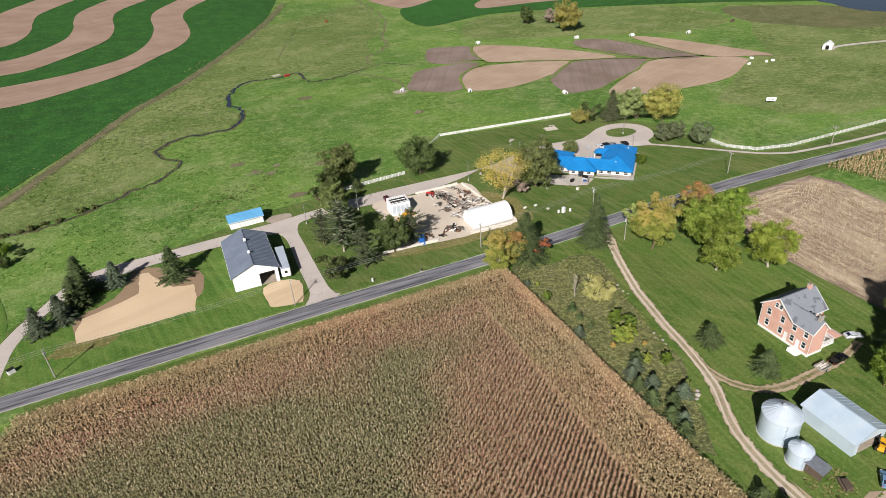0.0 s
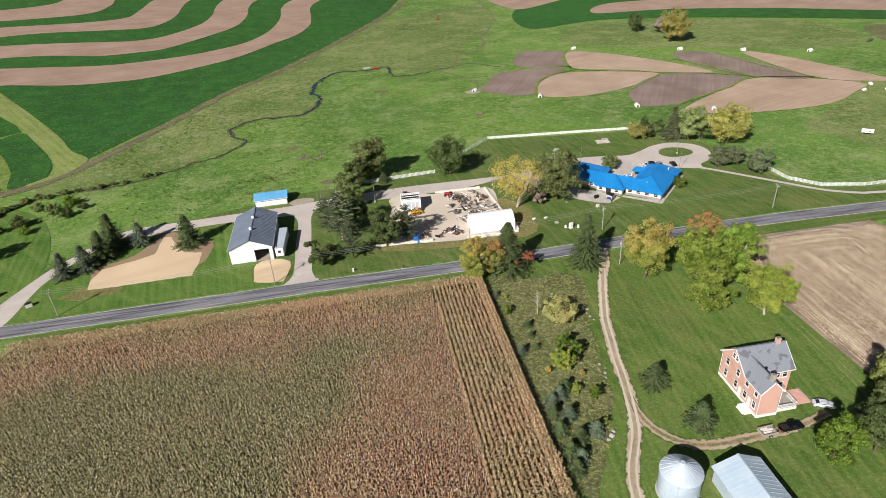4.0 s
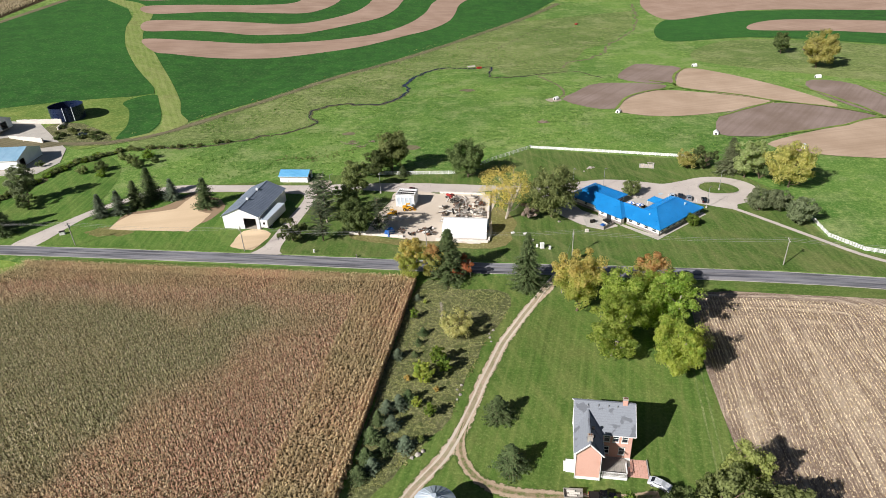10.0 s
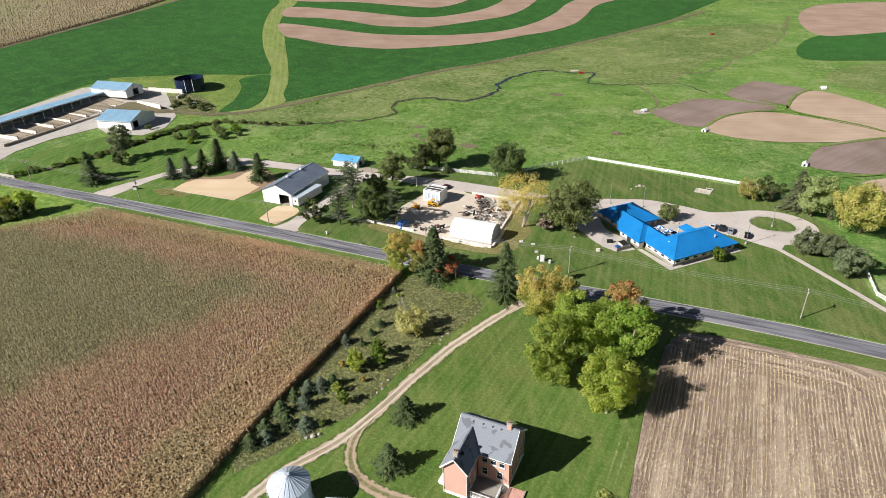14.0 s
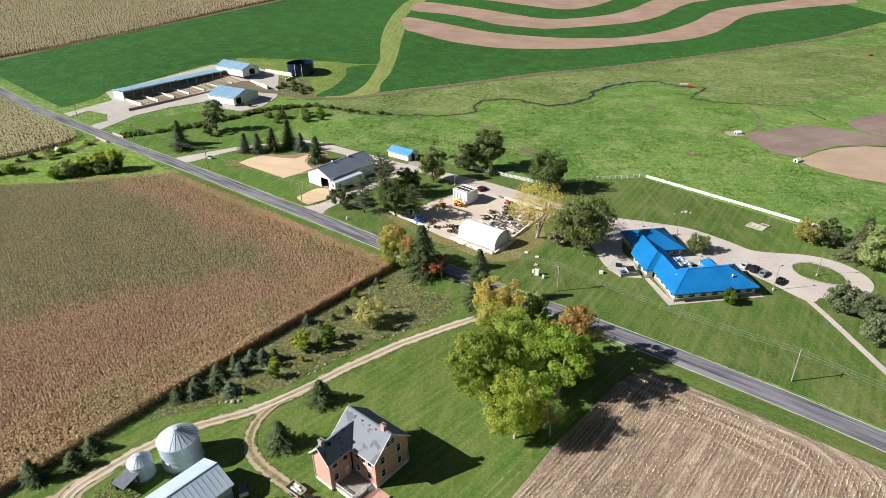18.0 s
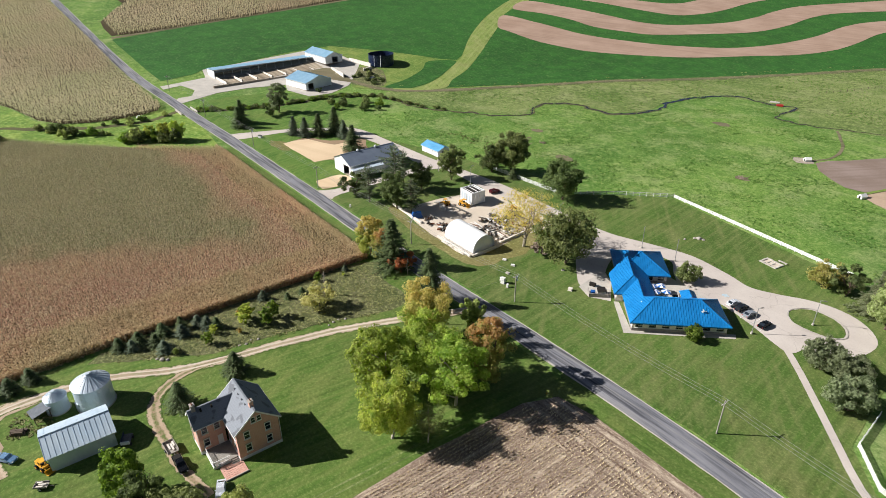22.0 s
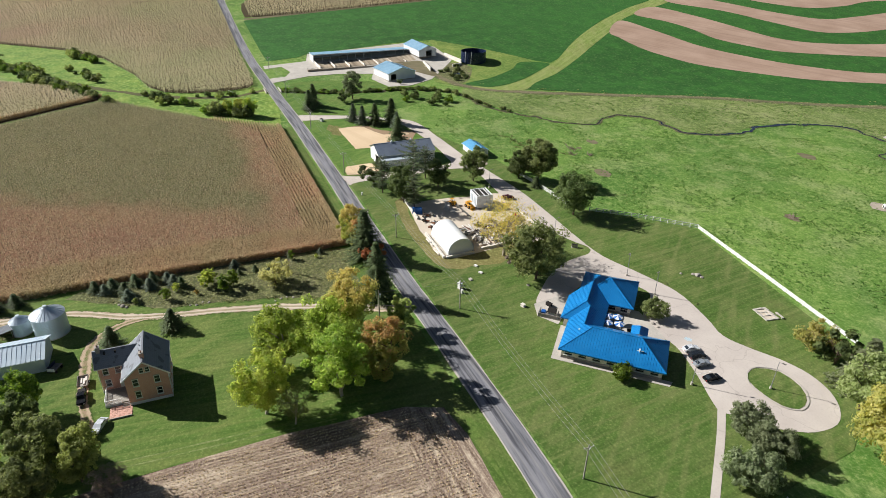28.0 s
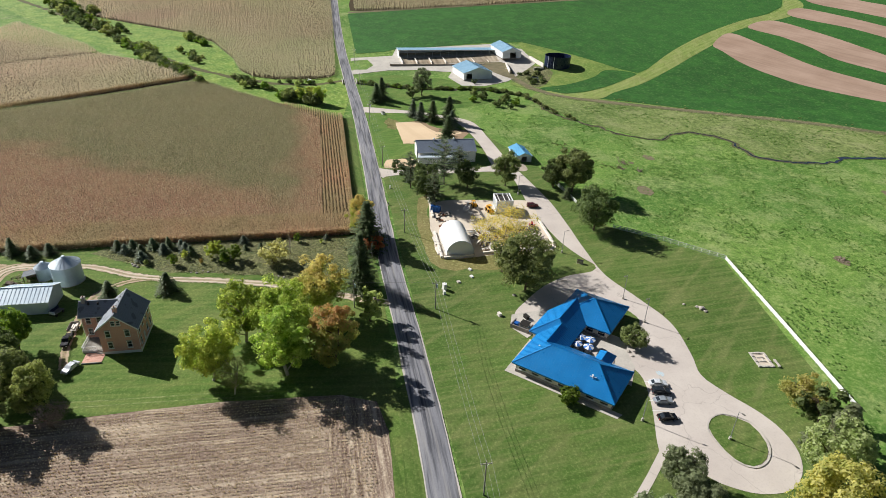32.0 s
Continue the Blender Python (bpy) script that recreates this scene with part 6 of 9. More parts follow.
def office():
    t = thing("office_building", "low office building with bright blue hipped metal roofs round a courtyard", "building", pose(139.9, 161.1, 0, 0, 0, 47.3))
    eave, over = 2.75, 0.75
    # wings: u0, v0, u1, v1 of the roof edges, ridge
    south, north = (0, 0, 23.4, 12.4), (0, 22.7, 14.2, 36.6)

    def hip(r, rise):
        u0, v0, u1, v1 = r
        h = min(u1 - u0, v1 - v0) / 2
        if u1 - u0 >= v1 - v0:
            a, b = (u0 + h, (v0 + v1) / 2, eave + rise), (u1 - h, (v0 + v1) / 2, eave + rise)
        else:
            a, b = ((u0 + u1) / 2, v0 + h, eave + rise), ((u0 + u1) / 2, v1 - h, eave + rise)
        c = [(u0, v0, eave), (u1, v0, eave), (u1, v1, eave), (u0, v1, eave)]
        if u1 - u0 >= v1 - v0:
            faces = [((c[0], c[1], b, a), (1, 0, 0)), ((c[1], c[2], b), (0, 1, 0)), ((c[2], c[3], a, b), (1, 0, 0)), ((c[3], c[0], a), (0, 1, 0))]
        else:
            faces = [((c[0], c[1], a), (1, 0, 0)), ((c[1], c[2], b, a), (0, 1, 0)), ((c[2], c[3], b), (1, 0, 0)), ((c[3], c[0], a, b), (0, 1, 0))]
        for pts, along in faces:
            roof_panels(pts, along, 0.6, "blue_metal", t, seam=0.045)
        for p, q in ((c[0], a), (c[1], b if u1 - u0 >= v1 - v0 else a), (c[2], b), (c[3], a if u1 - u0 >= v1 - v0 else b), (a, b)):
            if p == c[3] and r == south:
                continue  # runs on into the link
            if (Vector(p) - Vector(q)).length > 0.05:
                part("ridge_cap", beam(Vector(p) + UP * 0.08, Vector(q) + UP * 0.08, 0.26, 0.1), "blue_metal", t)
        part("soffit", box(u0 + 0.03, v0 + 0.03, eave - 0.16, u1 - 0.03, v1 - 0.03, eave - 0.03), "white", t)
        bm = bmesh.new()
        for bx in ((u0, v0 - 0.03, u1, v0 + 0.02), (u0, v1 - 0.02, u1, v1 + 0.03), (u0 - 0.03, v0, u0 + 0.02, v1), (u1 - 0.02, v0, u1 + 0.03, v1)):
            box(bx[0], bx[1], eave - 0.26, bx[2], bx[3], eave + 0.02, bm)
        part("fascia", bm, "blue_metal", t)

    hip(south, 3.5)
    hip(north, 3.5)
    # the link between the wings: a leg in one plane with the south wing's west slope, and a deeper bay with its own hip
    uw, ue, um, ub, v0, v1 = -2.0, 8.2, 4.1, 3.1, 12.6, 23.0
    rise = 3.5 / 6.2
    zl, zb = eave + um * rise, eave + (ub - uw) * rise
    roof_panels([(0, v0, eave), (um, 8.3, zl), (um, v0 + um, zl)], (0, 1, 0), 0.6, "blue_metal", t, seam=0.045)
    roof_panels([(uw, v0, eave), (0, v0, eave), (um, v0 + um, zl), (ub, v0 + ub - uw, zb)], (1, 0, 0), 0.6, "blue_metal", t, seam=0.045)
    roof_panels([(uw, v0, eave), (ub, v0 + ub - uw, zb), (ub, 28.4, zb), (uw, v1, eave)], (0, 1, 0), 0.6, "blue_metal", t, seam=0.045)
    roof_panels([(um, 8.3, zl), (ue, 12.4, eave), (ue, 22.7, eave), (ub, 28.4, zb), (ub, v0 + ub - uw, zb), (um, v0 + um, zl)], (0, 1, 0), 0.6, "blue_metal", t, seam=0.045)
    for p, q in (((um, 8.3, zl), (um, v0 + um, zl)), ((ub, v0 + ub - uw, zb), (ub, 28.4, zb)), ((uw, v0, eave), (ub, v0 + ub - uw, zb))):
        part("ridge_cap", beam(Vector(p) + UP * 0.08, Vector(q) + UP * 0.08, 0.26, 0.1), "blue_metal", t)
    bm = bmesh.new()
    for bx in ((uw, v0 - 0.03, 0, v0 + 0.02), (uw - 0.03, v0, uw + 0.02, v1), (ue - 0.02, 12.4, ue + 0.03, 22.7)):
        box(bx[0], bx[1], eave - 0.26, bx[2], bx[3], eave + 0.02, bm)
    part("fascia", bm, "blue_metal", t)
    part("soffit", box(uw + 0.03, 12.65, eave - 0.16, ue - 0.03, 22.68, eave - 0.03), "white", t)
    # walls, set back under the eaves
    def run(a, b, holes, mat="cream", stone=True):
        w, m = wall_with_openings(a, b, 0, eave - 0.16, [(h[0], h[1], h[2], h[3]) for h in holes], 0.25, mat, t)
        for h in holes:
            if h[2] > 0.3:
                window_in(m, *h[:4], t, depth=0.18)
            else:
                door_in(m, h[0], h[1], h[3], t, "glass", 0.2)
        if stone:
            cuts = sorted([(h[0], h[1]) for h in holes if h[2] < 0.3])
            x, length = 0.0, (Vector(b) - Vector(a)).length
            for c in cuts + [(length, length)]:
                if c[0] - x > 0.2:
                    part("stone_base", box(x, -0.1, 0, c[0], -0.005, 0.85, None, m), "grey_stone", t, "grey stone base course")
                x = c[1]
    o = over
    wins = lambda n, length, w=1.3, lo=1.15, hi=2.1: [(length * (i + 0.5) / n - w / 2, length * (i + 0.5) / n + w / 2, lo, hi) for i in range(n)]
    run((o, o), (23.4 - o, o), wins(7, 21.9, 1.7))
    run((23.4 - o, o), (23.4 - o, 12.4 - o), [(1.2, 2.6, 1.15, 2.1), (4.4, 6.4, 0, 2.15), (8.0, 9.4, 1.15, 2.1)])
    run((23.4 - o, 12.4 - o), (ue - o, 12.4 - o), [(1, 2.4, 1.15, 2.1), (4.4, 6.4, 0, 2.15), (8.5, 11.5, 0.9, 2.2)])
    run((ue - o, 12.4 - o), (ue - o, 22.7 + o), [(1.5, 3.2, 0.9, 2.2), (4.6, 6.4, 0, 2.15), (7.6, 9.4, 0.9, 2.2)], stone=False)
    run((ue - o, 22.7 + o), (14.2 - o, 22.7 + o), wins(2, 6.0, 1.7, 0.9, 2.2))
    run((14.2 - o, 22.7 + o), (14.2 - o, 36.6 - o), wins(4, 12.4))
    run((14.2 - o, 36.6 - o), (o, 36.6 - o), wins(4, 12.7))
    run((o, 36.6 - o), (o, 23.0 - o), wins(3, 13.0) + [])
    run((uw + o, 23.0 - o), (uw + o, 12.6 + o), [(0.8, 2.0, 1.15, 2.1), (3.2, 5.2, 0, 2.15), (6.4, 7.6, 1.15, 2.1)])
    run((uw + o, 12.6 + o), (o, 12.6 + o), [], stone=False)
    run((o, 12.6), (o, o), wins(4, 11.6))
    part("foundation", box(o - 0.05, o - 0.05, -0.4, 23.4 - o + 0.05, 12.4 - o, 0.1), "concrete", t)
    # entrance canopy
    ca = 14.6, 11.4, 18.4, 15.4
    ze = 2.9
    mid = (ca[0] + ca[2]) / 2
    for u in (ca[0], ca[2]):
        roof_panels([(u, ca[1], ze), (u, ca[3], ze), (mid, ca[3] - 1.4, ze + 1.35), (mid, ca[1] - 1.0, ze + 1.35)], (0, 1, 0), 0.8, "blue_metal", t, name="canopy_panel")
    roof_panels([(ca[0], ca[3], ze), (ca[2], ca[3], ze), (mid, ca[3] - 1.4, ze + 1.35)], (1, 0, 0), 0.8, "blue_metal", t, name="canopy_panel")
    for u in (ca[0] + 0.25, ca[2] - 0.25):
        part("canopy_post", box(u - 0.12, ca[3] - 0.4, 0, u + 0.12, ca[3] - 0.16, ze), "white", t)
    for u, v, z in ((17.2, 3.2, 5.0), (3.4, 6.4, 4.5), (2.2, 24.8, 4.4)):
        part("roof_vent", rod((u, v, z - 0.9), (u, v, z + 0.25), 0.12), "white", t)
        part("vent_cap", rod((u, v, z + 0.25), (u, v, z + 0.38), 0.2), "white", t)
    part("antenna", beam((16.6, 2.9, 5.05), (18.0, 3.1, 5.05), 0.12), "white", t)
    return t


office()


def brick_house():
    t = thing("brick_house", "two-storey red brick farmhouse with grey shingle roof and white trim", "house", pose(0, 0, 0))
    x0, x1, xe, ys, ym, yn, eave, ridge = 112.5, 122.6, 116.7, 66.8, 72.0, 80.0, 7.0, 10.4
    z0 = 0.7
    row = lambda cs, lo, w=0.95, h=1.55: [(c - w / 2, c + w / 2, lo, lo + h) for c in cs]

    def side(a, b, wins, doors=()):
        holes = wins + [(d[0], d[1], z0, z0 + 2.1) for d in doors]
        _, m = wall_with_openings(a, b, z0, eave, holes, 0.3, "brick", t, "brick_wall")
        for w in wins:
            window_in(m, *w, t)
            part("lintel", box(w[0] - 0.18, -0.03, w[3] + 0.12, w[1] + 0.18, 0.02, w[3] + 0.3, None, m), "stone", t)
        for d in doors:
            door_in(m, d[0], d[1], z0 + 2.1, t, "white", sill=z0)
        length = (Vector(b) - Vector(a)).length
        part("foundation", box(-0.06, -0.06, -0.3, length - 0.31, 0.3, z0 - 0.004, None, m), "white", t, "whitewashed stone foundation")

    # walls run counter-clockwise, so that the inside is to the left
    side((x0, ys), (xe, ys), [])
    side((xe, ys), (xe, ym), row((1.3,), 1.6) + row((1.3, 3.6), 4.6), [(3.3, 4.3)])
    side((xe, ym), (x1, ym), row((1.4, 4.2), 1.6) + row((1.4, 3.0, 4.6), 4.6))
    side((x1, ym), (x1, yn), row((1.9, 5.9), 1.6) + row((1.9, 5.9), 4.6))
    side((x1, yn), (x0, yn), row((1.5, 4.0, 6.6, 9.0), 4.6) + row((1.5, 9.0), 1.6) + row((6.6,), 1.6), [(3.5, 4.5)])
    side((x0, yn), (x0, ys), row((1.9, 5.6, 8.8, 11.8), 4.6) + row((1.9, 5.6, 8.8, 11.8), 1.6), [(6.7, 7.6), (9.9, 10.8)])
    # gables
    def gable(p, q, mid, z):
        bm = bmesh.new()
        p, q = Vector(p), Vector(q)
        d = (q - p).normalized()
        n = Vector((-d.y, d.x, 0)) * 0.3
        tri = [Vector((p.x, p.y, eave)), Vector((q.x, q.y, eave)), Vector((mid[0], mid[1], z - 0.1))]
        f = [bm.verts.new(v) for v in tri]
        g = [bm.verts.new(v + n) for v in tri]
        bm.faces.new(f)
        bm.faces.new(g)
        for i in range(3):
            bm.faces.new((f[i], f[(i + 1) % 3], g[(i + 1) % 3], g[i]))
        part("gable_wall", bm, "brick", t)
        return Matrix(((d.x, n.x / 0.3, 0, p.x), (d.y, n.y / 0.3, 0, p.y), (0, 0, 1, 0), (0, 0, 0, 1)))
    me = gable((x1, ym), (x1, yn), (x1, 76.0), ridge)
    mw = gable((x0, yn), (x0, ym), (x0, 76.0), ridge)
    gable((x0, ys), (xe, ys), (114.6, ys), 9.2)
    for m in (me, mw):
        for c in (3.45, 4.55):
            window_in(m, c - 0.36, c + 0.36, 7.6, 8.7, t, depth=0.02, proud=0.08, bar=0.09)
    # roofs
    o, slope = 0.5, (ridge - eave) / 4.0
    yr, lo = 76.0, eave - 0.5 * 0.85
    roof = [[(x0 - o, ym - o, lo), (x1 + o, ym - o, lo), (x1 + o, yr, ridge), (x0 - o, yr, ridge)],
            [(x0 - o, yn + o, lo), (x1 + o, yn + o, lo), (x1 + o, yr, ridge), (x0 - o, yr, ridge)]]
    xr, re = 114.6, 9.3
    yj = yr - (ridge - re) / slope
    roof.append([(x0 - o, ys - o, lo), (x0 - o, ym + 0.2, lo + 0.02), (xr, yj, re), (xr, ys - o, re)])
    roof.append([(xe + o, ys - o, lo), (xe + o, ym - 0.2, lo), (xr, yj, re), (xr, ys - o, re)])
    for i, r in enumerate(roof):
        part("roof_slope", poly([(a, b, c + 0.03 * (i > 1)) for a, b, c in r], None, 0.16), "shingle", t, "grey asphalt shingles with dark stains")
    part("ridge_cap", beam((x0 - o, yr, ridge + 0.04), (x1 + o, yr, ridge + 0.04), 0.32, 0.08), "shingle", t)
    part("ridge_cap", beam((xr, ys - o, re + 0.06), (xr, yj, re + 0.06), 0.32, 0.08), "shingle", t)
    for a, b in ((((x1 + o, ym - o), (x1 + o, yr)), 0), (((x1 + o, yn + o), (x1 + o, yr)), 0), (((x0 - o, ym - o), (x0 - o, yr)), 0), (((x0 - o, yn + o), (x0 - o, yr)), 0)):
        part("bargeboard", beam((*a[0], lo - 0.12), (*a[1], ridge - 0.12), 0.08, 0.26), "white", t)
    for xa in (x0 - o, xe + o):
        part("bargeboard", beam((xa, ys - o, lo - 0.12), (xr, ys - o, re - 0.12), 0.08, 0.26), "white", t)
    for a, b in (((x0 - o, yn + o), (x1 + o, yn + o)), ((xe + o, ym - o), (x1 + o, ym - o)), ((xe + o, ys - o), (xe + o, ym - o)), ((x0 - o, ys - o), (x0 - o, ym - o))):
        part("gutter", beam((*a, lo - 0.1), (*b, lo - 0.1), 0.14, 0.14), "white", t)
    for x, y in ((x0 - 0.1, yn + 0.1), (x1 + 0.1, yn + 0.1), (x0 - 0.1, ys - 0.1), (xe + 0.1, ys - 0.1)):
        part("downpipe", rod((x, y, 0.1), (x, y, lo), 0.06), "white", t)
    for x, y, z, mat in ((121.2, yr, ridge, "brick"), (xr, ys + 0.6, re, "stone")):
        c = part("chimney", box(x - 0.42, y - 0.36, z - 0.6, x + 0.42, y + 0.36, z + 0.95), mat, t)
        part("cap", box(x - 0.5, y - 0.44, z + 0.95, x + 0.5, y + 0.44, z + 1.08), "stone", c)
        for k in (-0.18, 0.18):
            part("flue", rod((x + k, y, z + 1.08), (x + k, y, z + 1.35), 0.11), "rust", c)
    for x in (114.5, 116.4, 118.2, 119.8):
        part("roof_vent", rod((x, yr - 0.7, ridge - 0.7), (x, yr - 0.7, ridge - 0.2), 0.09), "chrome", t)
    for y in (68.4, 70.4):
        part("roof_vent", box(xr + 0.5, y, re - 0.6, xr + 0.95, y + 0.3, re - 0.05), "dark", t)
    # porch: deck, steps, railing
    for i in range(12):
        a = xe + 0.05 + i * (4.9 / 12)
        part("deck_board", box(a, ys + 0.6, z0 - 0.06, a + 4.9 / 12 - 0.03, ym - 0.03, z0), "wood", t)
    part("deck_skirt", box(xe + 0.02, ys + 0.52, 0, xe + 4.98, ys + 0.6, z0 - 0.06), "white", t)
    part("deck_skirt", box(xe + 4.95, ys + 0.6, 0, xe + 5.03, ym - 1.5, z0 - 0.06), "white", t)
    for a, b in (((xe + 0.1, ys + 0.62), (xe + 4.95, ys + 0.62)), ((xe + 4.95, ys + 0.62), (xe + 4.95, ym - 1.6))):
        part("rail", beam((*a, z0 + 0.95), (*b, z0 + 0.95), 0.1, 0.08), "white", t)
        part("rail", beam((*a, z0 + 0.15), (*b, z0 + 0.15), 0.06, 0.06), "white", t)
        n = int((Vector(a) - Vector(b)).length / 0.16)
        for i in range(n + 1):
            q = Vector(a).lerp(Vector(b), i / n)
            part("baluster", box(q.x - 0.02, q.y - 0.02, z0, q.x + 0.02, q.y + 0.02, z0 + 0.95), "white", t)
    for i in range(3):
        part("step", box(xe + 5.0 + i * 0.3, ym - 1.5, 0, xe + 5.3 + i * 0.3, ym - 0.2, z0 - 0.17 * (i + 1)), "wood", t)
    # side entrance steps on the west wall
    part("stoop", box(x0 - 1.6, 68.0, 0, x0 - 0.06, 70.6, 0.62), "white", t)
    part("stoop_step", box(x0 - 2.0, 68.2, 0, x0 - 1.6, 70.4, 0.3), "white", t)
    return t


brick_house()
patio = thing("patio", "low red brick patio with a timber edge beside the porch", "patio", pose(121.9, 68.2, 0.05))
for i in range(8):
    for j in range(9):
        part("paver", box(i * 0.46, j * 0.46, 0, i * 0.46 + 0.43, j * 0.46 + 0.43, 0.07 + 0.02 * ((i * 7 + j * 3) % 4)), "brick", patio)
part("edging", box(3.7, 0, 0, 3.85, 4.2, 0.3), "wood", patio)

barn = gable_building("pole_barn", "white pole barn with slate-grey metal roof and an open door", 12.6, 157.0, 90, 23.0, 12.6, 4.8, 7.5, "white_metal", "slate_metal",
                      doors=(("w", 7.3, 11.6, 0, 4.0, True), ("e", 4, 5, 0, 2.1, False)), windows=())
for y in (7.0, 15.0):
    c = part("cupola", box(y - 0.35, 6.3 - 0.35, 7.4, y + 0.35, 6.3 + 0.35, 8.0), "white_metal", barn)
    part("cap", rod((y, 6.3, 8.0), (y, 6.3, 8.35), 0.55, 0.1, 4), "white_metal", c)


def semi_trailer(x, y, turn):
    t = thing("livestock_trailer", "long white livestock trailer parked beside the barn", "trailer", at(x, y, turn))
    part("body", box(0, -1.25, 1.0, 13.5, 1.25, 3.7, bevel=0.08), "white_metal", t)
    for i in range(17):
        part("side_rib", box(0.4 + i * 0.78, -1.32, 1.05, 0.5 + i * 0.78, 1.32, 3.6), "galv", t)
    part("roof", box(-0.05, -1.28, 3.7, 13.55, 1.28, 3.78), "galv", t)
    part("rear_door", box(-0.08, -1.1, 1.1, 0.0, 1.1, 3.55), "white", t)
    part("hatch", box(-0.12, -0.4, 2.2, -0.08, 0.4, 3.0), "dark", t)
    for xx in (1.8, 3.1):
        for yy in (-1.0, 1.0):
            w = part("wheel", rod((xx, yy - 0.15, 0.5), (xx, yy + 0.15, 0.5), 0.5, seg=16), "tyre", t)
            part("rim", rod((xx, yy - 0.17, 0.5), (xx, yy + 0.17, 0.5), 0.26, seg=12), "galv", w)
    for yy in (-0.8, 0.8):
        part("landing_leg", box(10.9, yy - 0.08, 0, 11.1, yy + 0.08, 1.0), "scrap", t)


semi_trailer(14.6, 156.6, 87)
shed = gable_building("small_shed", "small white shed with a light blue metal roof", 3.8, 196.2, 2, 11.0, 6.2, 2.7, 4.0, "white_metal", "blue_small",
                      doors=(("s", 3.2, 6.0, 0, 2.3, False), ("s", 7.2, 10.0, 0, 2.3, False), ("e", 2, 4.2, 0, 2.3, True)))
tagged(shed, category="shed")


def hoop_building():
    t = thing("hoop_shelter", "white fabric hoop shelter with rounded roof in the yard", "shelter", pose(74.0, 159.6, 0))
    length, half, top, wall = 13.8, 4.1, 5.2, 1.2
    arc = [(-half, wall * 0.0), (-half, wall)] + [(-half * math.cos(a), wall + (top - wall) * math.sin(a)) for a in np.linspace(0.12, math.pi - 0.12, 19)] + [(half, wall), (half, 0.0)]
    n = len(arc)
    bays = 9
    for k in range(bays):
        a, b = k * length / bays, (k + 1) * length / bays
        bm = bmesh.new()
        rows = []
        for xx, sag in ((a, 0), ((a + b) / 2, 0.05), (b, 0)):
            rows.append([bm.verts.new((xx, y * (1 - sag * 0.2), z * (1 - sag * 0.25))) for y, z in arc])
        for r0, r1 in zip(rows, rows[1:]):
            for i in range(n - 1):
                bm.faces.new((r0[i], r0[i + 1], r1[i + 1], r1[i]))
        part("cover_panel", bm, "white_fabric", t, smooth=True)
    for k in range(bays + 1):
        bm = bmesh.new()
        xx = k * length / bays
        tube([(xx, y * 0.985, z * 0.985) for y, z in arc], 0.05, bm, 5)
        part("hoop", bm, "galv", t)
    for xx in (length - 0.5, 0.05):
        bm = bmesh.new()
        f = [bm.verts.new((xx, y * 0.97, z * 0.97)) for y, z in arc]
        bm.faces.new(f)
        g = bmesh.ops.extrude_face_region(bm, geom=bm.faces[:])
        for v in g["geom"]:
            if isinstance(v, bmesh.types.BMVert):
                v.co.x += 0.06
        part("end_wall", bm, "white_fabric", t)
    for s in (-1, 1):
        for k in range(10):
            part("block", box(k * 1.38, s * (half + 0.05) - 0.3, 0, k * 1.38 + 1.33, s * (half + 0.05) + 0.3, 0.6, bevel=0.04), "concrete", t)
    return t


hoop_building()


